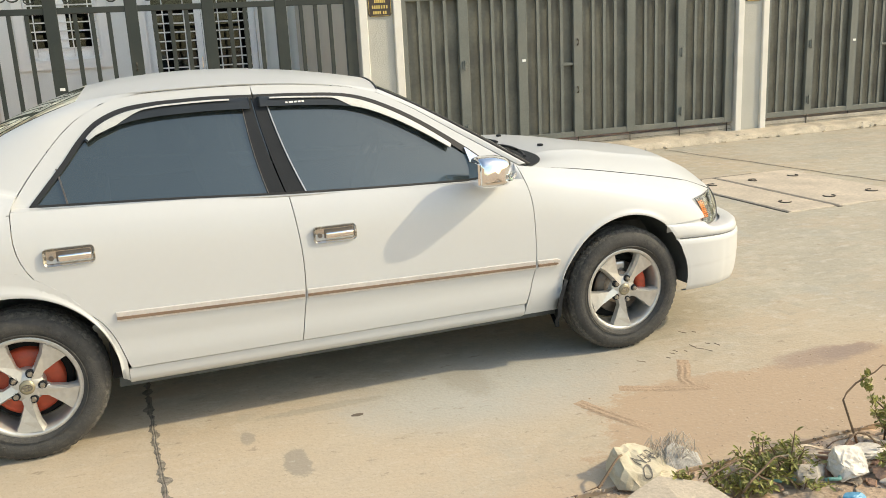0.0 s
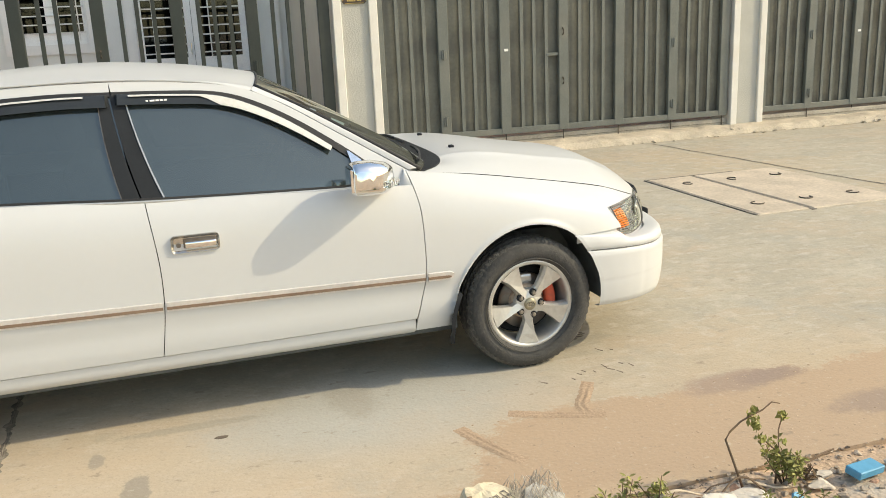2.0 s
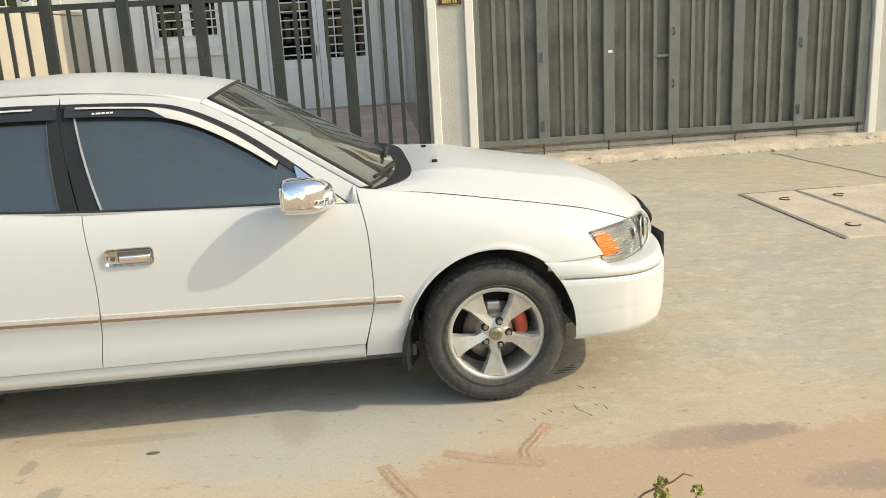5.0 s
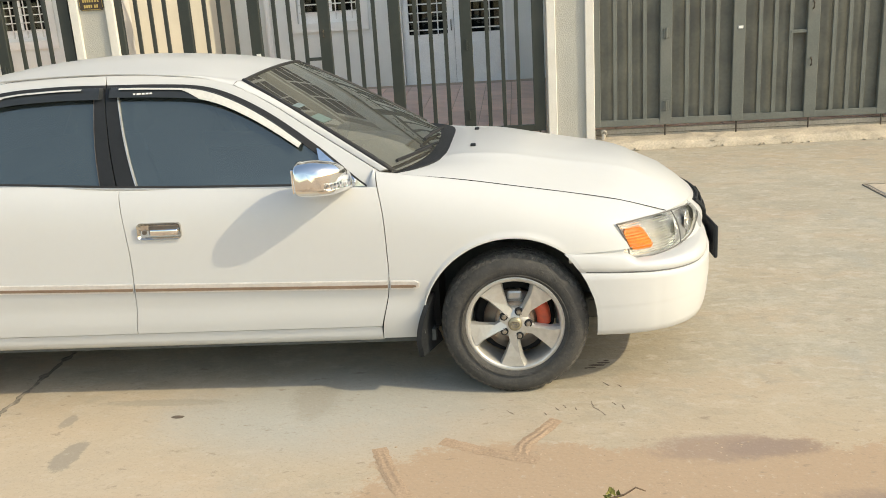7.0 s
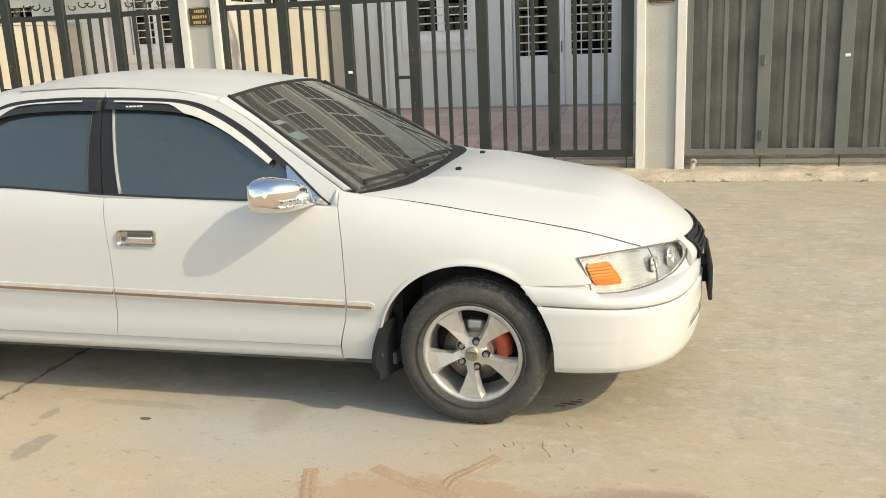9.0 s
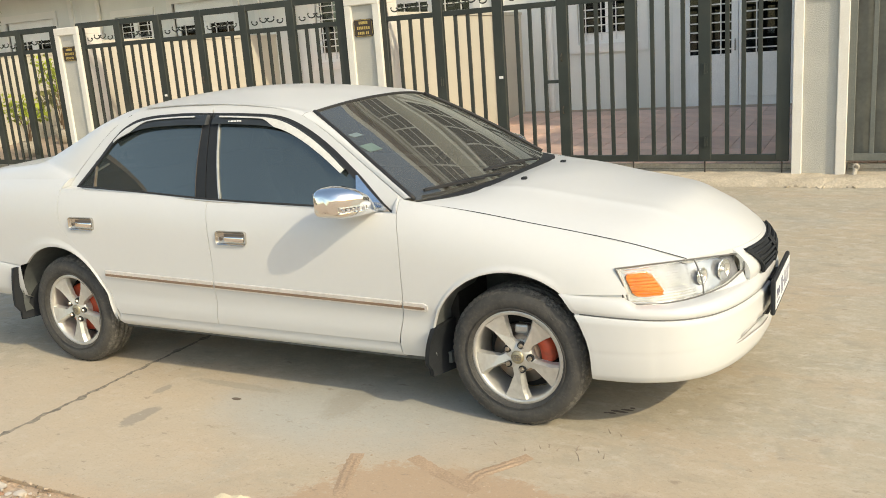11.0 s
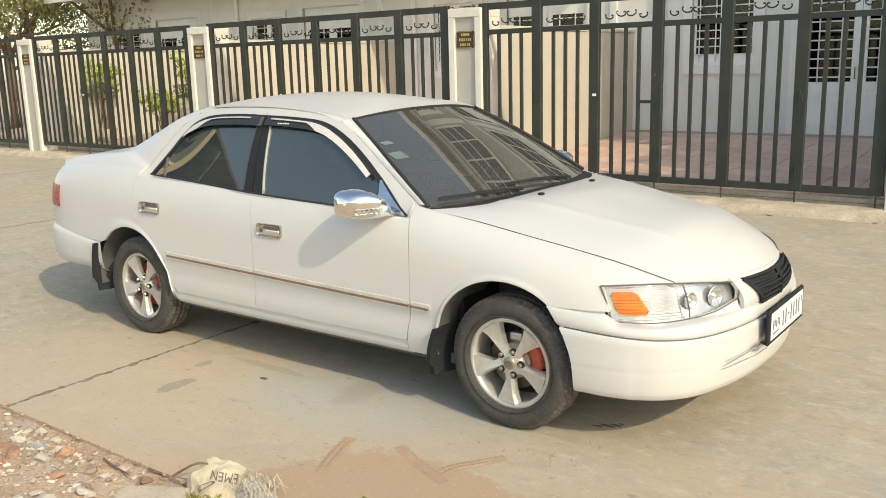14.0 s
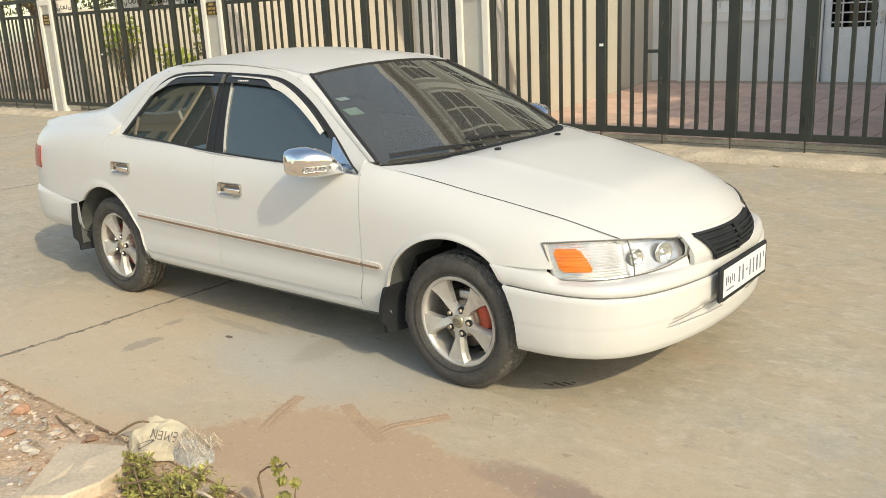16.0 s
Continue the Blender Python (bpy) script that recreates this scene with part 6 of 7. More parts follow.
def window(ob, x0, x1, z0, z1, y, name="window", bars=True, leaves=2):
    """A white framed window with panes and a bar grille, set in an opening."""
    w = part(name, wall_with_holes(x0 - 0.14, x1 + 0.14, z0 - 0.14, z1 + 0.14, y - 0.04, y + 0.02, [(x0, x1, z0, z1)]), TRIMWHITE, ob, "white window surround with pale bars")
    step = (x1 - x0) / leaves
    bm = bmesh.new()
    for k in range(leaves):
        a, b = x0 + k * step, x0 + (k + 1) * step
        bmx = wall_with_holes(a, b, z0, z1, y + 0.03, y + 0.07, [(a + 0.06, b - 0.06, z0 + 0.16, z1 - 0.06)])
        part("leaf", bmx, DOORWHITE, w)
        part("pane", box(a + 0.06, b - 0.06, y + 0.048, y + 0.052, z0 + 0.16, z1 - 0.06), PANE, w)
    if bars:
        zz = z0 + 0.16
        while zz < z1 - 0.05:
            add_box(bm, x0 + 0.03, x1 - 0.03, y + 0.005, y + 0.017, zz, zz + 0.018)
            zz += 0.125
        for k in range(leaves):
            for q in (0.24, 0.76):
                xc = x0 + (k + q) * step
                add_box(bm, xc - 0.008, xc + 0.008, y + 0.003, y + 0.019, z0 + 0.05, z1 - 0.02)
        part("grille", bm, WHITEMETAL, w, "white steel window bars")
    return w


def band_window(ob, x0, x1, z0, z1, y, cols=6, lines=3):
    """A wide glazed band: white frame, slender white bars, dark panes."""
    w = part("window", wall_with_holes(x0 - 0.10, x1 + 0.10, z0 - 0.10, z1 + 0.10, y - 0.05, y + 0.02, [(x0, x1, z0, z1)]), TRIMWHITE, ob, "wide window band with white bars")
    dx, dz = (x1 - x0) / cols, (z1 - z0) / lines
    for i in range(cols):
        for k in range(lines):
            part("pane", box(x0 + i * dx + 0.02, x0 + (i + 1) * dx - 0.02, y + 0.03, y + 0.036, z0 + k * dz + 0.02, z0 + (k + 1) * dz - 0.02), PANE, w)
    for i in range(1, cols):
        part("mullion", box(x0 + i * dx - 0.028, x0 + i * dx + 0.028, y - 0.005, y + 0.05, z0, z1), WHITEMETAL, w)
    for k in range(1, lines):
        part("transom", box(x0, x1, y - 0.001, y + 0.046, z0 + k * dz - 0.025, z0 + k * dz + 0.025), WHITEMETAL, w)
    return w


def house(a, b):
    h = thing("row_house", "grey rendered terraced house with white door and windows", "house", None, "row of houses")
    y = HOUSE_Y
    wx0, wx1 = a + 1.10, a + 2.12
    dx0, dx1 = a + 2.80, a + 4.46
    z0 = 0.38
    holes = [(wx0, wx1, 1.46, 2.72), (dx0, dx1, z0, 2.86)]
    part("front_wall", wall_with_holes(a + 0.001, b - 0.001, 0.0, 3.45, y, y + 0.2, holes), WALLGREY, h, "grey painted wall")
    window(h, wx0, wx1, 1.46, 2.72, y)
    # double door with barred upper panes
    d = part("door", wall_with_holes(dx0 - 0.14, dx1 + 0.14, z0, 3.02, y - 0.045, y + 0.03, [(dx0, dx1, z0, 2.86)]), TRIMWHITE, h, "white double door with barred panes")
    mid = (dx0 + dx1) / 2
    for p, q in ((dx0, mid - 0.004), (mid + 0.004, dx1)):
        part("leaf", wall_with_holes(p, q, z0 + 0.01, 2.50, y + 0.03, y + 0.08, [(p + 0.10, q - 0.10, 1.18, 2.40)]), DOORWHITE, d)
        part("pane", box(p + 0.10, q - 0.10, y + 0.052, y + 0.057, 1.18, 2.40), PANE, d)
        part("lower_panel", box(p + 0.12, q - 0.12, y + 0.022, y + 0.034, z0 + 0.14, 1.05, 0.008), DOORWHITE, d)
        bm = bmesh.new()
        for zz in np.arange(1.24, 2.4, 0.135):
            add_box(bm, p + 0.09, q - 0.09, y + 0.018, y + 0.032, zz, zz + 0.02)
        for t in (0.25, 0.75):
            xc = p + 0.1 + (q - p - 0.2) * t
            add_box(bm, xc - 0.009, xc + 0.009, y + 0.016, y + 0.034, 1.15, 2.42)
        part("door_grille", bm, WHITEMETAL, d, "white steel door bars")
    part("transom", box(dx0, dx1, y + 0.03, y + 0.08, 2.50, 2.56), DOORWHITE, d)
    part("transom_panel", box(dx0, dx1, y + 0.04, y + 0.07, 2.56, 2.86), DOORWHITE, d)
    part("door_handle", box(mid - 0.055, mid - 0.035, y - 0.01, y + 0.03, 1.22, 1.40, 0.004), CHROME, d)
    part("door_step", box(dx0 - 0.15, dx1 + 0.15, y - 0.02, y + 0.2, 0.30, z0 + 0.008, 0.006), TRIMWHITE, h)
    # room behind the panes: back sheet and floor, dimness put into their grey
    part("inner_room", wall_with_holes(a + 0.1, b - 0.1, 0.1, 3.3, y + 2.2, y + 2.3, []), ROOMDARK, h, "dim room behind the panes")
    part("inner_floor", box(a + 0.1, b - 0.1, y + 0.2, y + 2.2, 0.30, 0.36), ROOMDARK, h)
    # corner pipe and pilaster
    part("downpipe", tube([(a + 0.62, y - 0.06, 0.38), (a + 0.62, y - 0.06, 3.4)], 0.05, 10), TRIMWHITE, h, "white downpipe")
    part("pilaster", box(b - 0.34, b - 0.22, y - 0.05, y, 0.36, 3.44), TRIMWHITE, h)
    # balcony slab over the porch, upper floors
    # out of view; pushed forward on the left houses to shade their walls
    out = 13.10 if a < -2.5 else 14.24
    part("balcony_slab", box(a + 0.002, b - 0.002, out + 0.06, y + 0.2, 3.45, 3.62), WALLGREY, h, "grey balcony slab")
    part("balcony_edge", box(a + 0.002, b - 0.002, out, out + 0.058, 3.40, 3.68), TRIMWHITE, h, "white balcony edge")
    part("balcony_wall", box(a + 0.002, b - 0.002, out + 0.07, out + 0.19, 3.62, 4.45), WALLGREY, h)
    part("balcony_coping", box(a + 0.002, b - 0.002, out + 0.03, out + 0.22, 4.45, 4.52), TRIMWHITE, h)
    for fl, zf in enumerate((3.62, 6.85)):
        hs_ = [(a + 0.55, b - 0.35, zf + 0.75, zf + 2.45)]
        part("upper_wall", wall_with_holes(a + 0.001, b - 0.001, zf, zf + 3.23, y, y + 0.2, hs_), WALLUPPER, h, "olive grey upper wall")
        for q in hs_:
            band_window(h, *q, y)
        part("string_course", box(a + 0.002, b - 0.002, y - 0.12, y, zf + 2.75, zf + 2.92), TRIMWHITE, h)
        part("pilaster", box(a + 0.002, a + 0.30, y - 0.07, y, zf, zf + 2.748), TRIMWHITE, h)
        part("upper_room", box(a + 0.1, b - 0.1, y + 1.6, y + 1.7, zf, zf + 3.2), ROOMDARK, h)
    part("roof", box(a + 0.002, b - 0.002, y - 0.45, y + 8.0, 10.08, 10.30), ROOFTILE, h)
    part("parapet", box(a + 0.002, b - 0.002, y - 0.50, y - 0.30, 10.30, 10.75), TRIMWHITE, h)
    return h


for a, b in zip(PILLARS, PILLARS[1:]):
    house(a, b)
endw = thing("end_wall", "plain grey gable end of the terrace", "wall", kind="structure")
part("gable", box(PILLARS[0] - 0.35, PILLARS[0] - 0.002, HOUSE_Y, HOUSE_Y + 8, 0, 10.3), WALLGREY, endw)

# unseen storeys added behind the closed gates to shade the open forecourt
for a, b in zip(PILLARS[4:], PILLARS[5:]):
    c = thing("carport", "unseen storey on posts, added to shade the next forecourt", "carport", None, "carports")
    part("roof_sheet", box(a + 0.02, b - 0.02, 11.4, 14.23, 3.12, 3.16), SHEET, c)
    part("upper_storey", box(a + 0.02, b - 0.02, 11.5, 14.23, 3.165, 6.2), WALLGREY, c, "plain unseen block added to keep sun off the house wall")
    for x in (a + 0.12, b - 0.12):
        part("post", box(x - 0.04, x + 0.04, 11.45, 11.53, 0.12, 3.12), GATEGREY, c)

# end of a drain hose beside the pillar
hose = thing("drain_hose", "grey plastic drain hose end hanging beside the gate pillar", "hose", pose(3.10, 9.60, 0.0))
part("hose_body", tube([(0.0, 0.27, 0.15), (0.0, 0.18, 0.155), (-0.005, 0.14, 0.12), (-0.02, 0.11, 0.06), (-0.05, 0.09, 0.012)], 0.022, 8), PLINTH, hose, smooth=True)
part("hose_collar", lathe([(0.020, -0.03), (0.034, -0.03), (0.036, 0.03), (0.020, 0.03)], 14), PLINTH, hose, smooth=True).matrix_basis = pose(0.0, 0.17, 0.153)
# dark closed disc paints the shade inside the hose end
part("hose_mouth", lathe([(0.0001, -0.032), (0.019, -0.032), (0.019, -0.02)], 14), TAR, hose).matrix_basis = pose(0.0, 0.17, 0.153)

# opposite terrace, mirrored in the car's glass
for i in range(4):
    x0 = -60 + i * 8.0
    o = thing("opposite_house", "tan rendered terraced house across the road", "house", None, "opposite terrace")
    hs_ = [(x0 + 0.9 + 2.4 * k, x0 + 2.3 + 2.4 * k, z, z + 1.5) for k in range(3) for z in (1.1, 4.4, 7.6, 10.9, 14.2)]
    part("facade_wall", wall_with_holes(x0, x0 + 7.98, 0, 16.5, -8.3, -8.0, hs_), FACADE, o, "tan painted wall")
    for q in hs_:
        part("window", box(q[0], q[1], -8.2, -8.15, q[2], q[3]), PANE, o)
        part("window_sill", box(q[0] - 0.1, q[1] + 0.1, -8.0, -7.88, q[2] - 0.12, q[2] - 0.01), TRIMWHITE, o)
    part("inner_room", box(x0 + 0.1, x0 + 7.9, -10, -9.9, 0, 16.4), ROOMDARK, o)
    for z in (3.3, 6.6, 9.9, 13.2):
        part("floor_band", box(x0, x0 + 7.98, -8.0, -7.2, z, z + 0.2), TRIMWHITE, o)
    part("roof", box(x0, x0 + 7.98, -15, -7.0, 16.5, 16.75), ROOFTILE, o)

# ---- trees beyond the terrace and shrubs in the forecourts ----
def leaf_cloud(name, centres, count, size, mat, seed, parent, spread=1.0):
    r = random.Random(seed)
    vs, fs = [], []
    for _ in range(count):
        c, rad = r.choice(centres)
        d = Vector((r.gauss(0, 1), r.gauss(0, 1), r.gauss(0, 1))).normalized() * rad * (0.45 + 0.55 * r.random() ** 0.5)
        p = Vector(c) + d * spread
        m = Euler((r.uniform(0, 6.3), r.uniform(0, 6.3), r.uniform(0, 6.3))).to_matrix()
        s = size * r.uniform(0.6, 1.3)
        k = len(vs)
        for q in ((-0.5, 0, 0), (0, 0.28, 0.06), (0.5, 0, 0), (0, -0.28, 0.06)):
            vs.append(p + m @ (Vector(q) * s))
        fs.append((k, k + 1, k + 2, k + 3))
    me = bpy.data.meshes.new(name)
    me.from_pydata(vs, [], fs)
    me.materials.append(mat)
    ob = new(name, me)
    ob.parent = parent
    return ob


def tree(x, y, h, seed, leaf=0.12, count=7500):
    r = random.Random(seed)
    t = thing("tree", "leafy green tree behind the fence", "tree", pose(x, y, -0.12), "trees")
    bm = bmesh.new()
    add_tube(bm, [(0, 0, 0), (0.1, 0, h * 0.3), (0.0, 0.1, h * 0.6)], 0.16, 8, 0.08)
    centres = []
    for k in range(9):
        a = k * 2.4 + r.random()
        rr, z = r.uniform(0.8, 2.3), h * r.uniform(0.5, 0.98)
        e = (rr * math.cos(a), rr * math.sin(a), z)
        add_tube(bm, [(0.05, 0.03, h * r.uniform(0.35, 0.55)), (e[0] * 0.5, e[1] * 0.5, z * 0.85), e], 0.06, 6, 0.02)
        centres.append((e, r.uniform(0.7, 1.25)))
    part("trunk", bm, BARK, t, smooth=True)
    leaf_cloud("crown", centres, count, leaf, TREELEAF, seed, t)
    return t


for x, y, h, s in ((-17.5, 14.5, 5.5, 1), (-20.5, 13.0, 5.0, 2), (-24, 15.5, 6.5, 3), (-28, 13.0, 5.5, 4), (-33, 15.0, 7.0, 5), (-40, 13.0, 7.0, 6), (-48, 16.0, 8.0, 7)):
    tree(x, y, h, s)


def shrub(x, y, h, seed, mat):
    s = thing("potted_shrub", "bright green shrub in a pot behind the gate", "shrub", pose(x, y, floor_z(y)), "shrubs")
    part("pot", lathe([(0.0001, 0.0), (0.14, 0.0), (0.19, 0.28), (0.17, 0.28), (0.15, 0.2), (0.0001, 0.2)], 20, "Z"), PLINTH, s, "dusty grey pot", smooth=True)
    r = random.Random(seed)
    bm = bmesh.new()
    cs = []
    for k in range(6):
        a = k * 1.1
        e = (0.24 * math.cos(a), 0.24 * math.sin(a), h * r.uniform(0.72, 1.0))
        add_tube(bm, [(0, 0, 0.2), (e[0] * 0.4, e[1] * 0.4, e[2] * 0.7), e], 0.012, 5, 0.005)
        cs.append((e, 0.20))
    part("stems", bm, TWIG, s)
    leaf_cloud("foliage", cs, 300, 0.10, mat, seed, s)


for k, (x, y, h) in enumerate(((-11.3, 12.2, 1.6), (-10.7, 12.6, 1.5), (-10.0, 13.0, 1.2), (-8.7, 12.4, 0.9), (-12.1, 12.8, 1.1), (-8.3, 13.2, 1.0), (-12.45, 10.85, 1.62), (-12.95, 11.0, 1.25), (-10.65, 10.9, 1.0))):
    shrub(x, y, h, 40 + k, BRIGHTLEAF if k < 3 or k in (6, 8) else TREELEAF)

# ---- rubble, litter and weeds on the verge ----
def rock(bm, c, r, seed, squash=0.65):
    """One angular lump."""
    q = random.Random(seed)
    rot = Euler((q.uniform(0, 6), q.uniform(0, 6), q.uniform(0, 6))).to_matrix()
    cuts = [(Vector((q.gauss(0, 1), q.gauss(0, 1), q.gauss(0, 1))).normalized(), q.uniform(0.22, 0.55)) for _ in range(8)]
    made = []
    for co in ICO[0]:
        p = co.copy()
        for n, d in cuts:
            e = p.dot(n) - d
            if e > 0:
                p -= n * e
        p = rot @ p
        made.append(bm.verts.new(Vector(c) + Vector((p.x * r, p.y * r, p.z * r * squash))))
    for f in ICO[1]:
        bm.faces.new([made[k] for k in f])


def unit_ball():
    b = bmesh.new()
    bmesh.ops.create_icosphere(b, subdivisions=2, radius=1.0)
    b.verts.ensure_lookup_table()
    out = [v.co.copy() for v in b.verts], [[v.index for v in f.verts] for f in b.faces]
    b.free()
    return out


ICO = unit_ball()


def ground_at(x, y):
    return verge_z(x, y) if y < 2.38 else 0.0


def single_rock(name, x, y, r, seed, mat, label, cat="stone", squash=0.6, group="rubble"):
    bm = bmesh.new()
    rock(bm, (x, y, ground_at(x, y) + r * squash * 0.35), r, seed, squash)
    return tagged(part(name, bm, mat), label, cat, group)


rr = random.Random(11)
# larger lumps, each its own thing
for i in range(150):
    left = i < 60
    x = rr.uniform(-0.6, 1.35) if left else rr.uniform(1.75, 3.5)
    y = rr.uniform(1.45, 2.30) if left else rr.uniform(1.55, 2.28)
    brick = rr.random() < 0.35
    single_rock("brick_piece" if brick else "stone", x, y, rr.choice((rr.uniform(0.018, 0.03), rr.uniform(0.022, 0.038 if left else 0.06))), i, BRICKBIT if brick else STONE, "broken red brick piece on the soil" if brick else "pale broken concrete lump on the soil")
# loose small rubble, too many to count
bm = bmesh.new()
for i in range(900):
    x = rr.choice((rr.gauss(0.6, 0.45), rr.gauss(2.4, 0.5), rr.uniform(-1.5, 4)))
    y = rr.choice((rr.uniform(1.3, 2.36), rr.gauss(2.2, 0.1)))
    if y > 2.37:
        continue
    r = rr.uniform(0.006, 0.02)
    rock(bm, (x, y, ground_at(x, y) + r * 0.3), r, 1000 + i, 0.7)
tagged(part("loose_rubble", bm, STONE), "scattered small stones and chips on the verge", "rubble", kind="stuff")
bm = bmesh.new()
for i in range(620):
    x, y = rr.choice((rr.gauss(0.45, 0.35), rr.gauss(0.85, 0.25))), rr.choice((rr.gauss(2.16, 0.12), rr.uniform(1.5, 2.3)))
    if y > 2.36:
        continue
    r = rr.choice((rr.uniform(0.004, 0.012), rr.uniform(0.006, 0.024)))
    rock(bm, (x, y, ground_at(x, y) + r * 0.3), r, 2000 + i, 0.5)
tagged(part("white_chips", bm, CHIP), "white tile and plaster chips on the verge", "rubble", kind="stuff")
bm = bmesh.new()
for i in range(380):
    x = rr.uniform(-9, 12)
    y = kerb_line(x) + rr.choice((rr.uniform(-0.05, 0.03), rr.uniform(0.0, 0.2)))
    r = rr.uniform(0.012, 0.04)
    rock(bm, (x, y, 0.01 + (0.05 if y > kerb_line(x) + 0.05 else 0.0)), r, 7000 + i, 0.6)
tagged(part("kerb_rubble", bm, KERB), "crumbled concrete lumps along the kerb", "rubble", kind="stuff")
bm = bmesh.new()
for i in range(1100):
    x = rr.uniform(-2.5, 4.2)
    y = min(2.40, 2.385 - abs(rr.gauss(0.0, 0.022)) + 0.006)
    r = rr.choice((rr.uniform(0.003, 0.007), rr.uniform(0.005, 0.012)))
    rock(bm, (x, y, -0.012 if y < 2.38 else 0.0005), r, 9000 + i, 0.6)
tagged(part("edge_crumbs", bm, EDGE), "dark crumbs of broken concrete along the slab edge", "rubble", kind="stuff")
# broken slab
bm = bmesh.new()
z = ground_at(1.55, 2.1) + 0.012
top = [(1.49, 1.90), (1.28, 2.16), (1.30, 2.20), (1.40, 2.25), (1.52, 2.30), (1.585, 2.25), (1.65, 2.20), (1.665, 2.10), (1.63, 1.98)]
cx0, cy0 = 1.49, 2.11
lay = []
for s, dz in ((1.0, -0.05), (1.005, 0.024), (0.985, 0.034), (0.6, 0.0355), (0.2, 0.036)):
    lay.append([bm.verts.new((cx0 + (x - cx0) * s + 0.006 * noise.noise((x * 30, y * 30, dz)), cy0 + (y - cy0) * s + 0.006 * noise.noise((x * 30, y * 30, 9)), z + dz + 0.07 * (y - 2.13) + 0.02 * (x - 1.5))) for x, y in top])
for a, b in zip(lay, lay[1:]):
    for i in range(9):
        bm.faces.new((a[i], a[(i + 1) % 9], b[(i + 1) % 9], b[i]))
bm.faces.new(lay[-1])
tagged(part("concrete_slab_piece", bm, SLABSTONE), "pale broken flat piece of concrete slab on the rubble", "concrete slab")


# crumpled cement sack, half filled, lying on the road edge
def crumple(name, cx, cy, sx, sy, sz, mat, label, cat, seed, amp=0.25, power=0.7, parent=None, base=0.0, n=3):
    """A crumpled sheet or bag: a soft ball cut by many flat folds."""
    q = random.Random(int(seed * 100))
    folds = [(Vector((q.gauss(0, 1), q.gauss(0, 1), q.gauss(0, 0.8))).normalized(), q.uniform(0.45, 0.9)) for _ in range(16)]
    bm = bmesh.new()
    bmesh.ops.create_icosphere(bm, subdivisions=n + 1, radius=1.0)
    for v in bm.verts:
        p = v.co.copy()
        p *= 1 + amp * 0.8 * noise.noise(p * 1.4 + Vector((seed, 0, 0)))
        for nv, d in folds:
            e = p.dot(nv) - d
            if e > 0:
                p -= nv * e * 0.85
        p *= 1 - amp * 0.35 * abs(noise.noise(p * 4.5 + Vector((0, seed, 3)))) - amp * 0.18 * abs(noise.noise(p * 11.0 + Vector((3, seed, 3))))
        v.co = (cx + p.x * sx * 1.25, cy + p.y * sy * 1.25, base + max(0.0, p.z * 0.55 + 0.42) * sz * 1.1)
    if parent:
        return part(name, bm, mat, parent, label)
    return tagged(part(name, bm, mat), label, cat)


from mathutils.bvhtree import BVHTree


def folded(name, points, mat, label, parent, seed, amp=0.012, cuts=3):
    """A sack lying in sharp folds: a taut hull, cut finer and creased."""
    bm = bmesh.new()
    for x, y, z in points:
        bm.verts.new((1.56 + (x - 1.56) * 0.96, 2.45 + (y - 2.45) * 0.96, z * 0.80))
    bmesh.ops.convex_hull(bm, input=bm.verts[:])
    for v in [v for v in bm.verts if not v.link_faces]:
        bm.verts.remove(v)
    bmesh.ops.triangulate(bm, faces=bm.faces[:])
    for _ in range(cuts):
        bmesh.ops.subdivide_edges(bm, edges=bm.edges[:], cuts=1, use_grid_fill=True)
    bm.normal_update()
    for v in bm.verts:
        p = v.co
        ridge = 1 - 2 * abs(noise.noise(p * 9 + Vector((seed, 0, 0))))
        crease = 1 - 2 * abs(noise.noise(p * 24 + Vector((0, seed, 0))))
        k = min(1.0, max(0.0, p.z / 0.03))
        v.co = p + v.normal * (amp * (ridge - 0.6) + amp * 0.45 * (crease - 0.6)) * k
        v.co.z = max(0.001, v.co.z)
    bm.normal_update()
    tree = BVHTree.FromBMesh(bm)
    return part(name, bm, mat, parent, label), tree


sack = thing("cement_sack", "crumpled empty cream cement sack with faded black lettering", "sack")
body, body_tree = folded("sack_body", [(1.40, 2.36, 0.0), (1.43, 2.50, 0.0), (1.55, 2.56, 0.0), (1.68, 2.53, 0.0), (1.71, 2.43, 0.0), (1.62, 2.35, 0.0), (1.48, 2.31, 0.0), (1.43, 2.37, 0.090), (1.45, 2.47, 0.122),
                                       (1.53, 2.52, 0.115), (1.64, 2.49, 0.045), (1.53, 2.34, 0.050)], SACK, "cream woven plastic sack", sack, 2.2, 0.018)
folded("torn_end", [(1.63, 2.40, 0.0), (1.64, 2.52, 0.0), (1.74, 2.54, 0.0), (1.82, 2.48, 0.0), (1.78, 2.39, 0.0), (1.66, 2.45, 0.085), (1.71, 2.48, 0.075), (1.76, 2.45, 0.04)], NET, "torn grey sack end", sack, 5.7, 0.014)
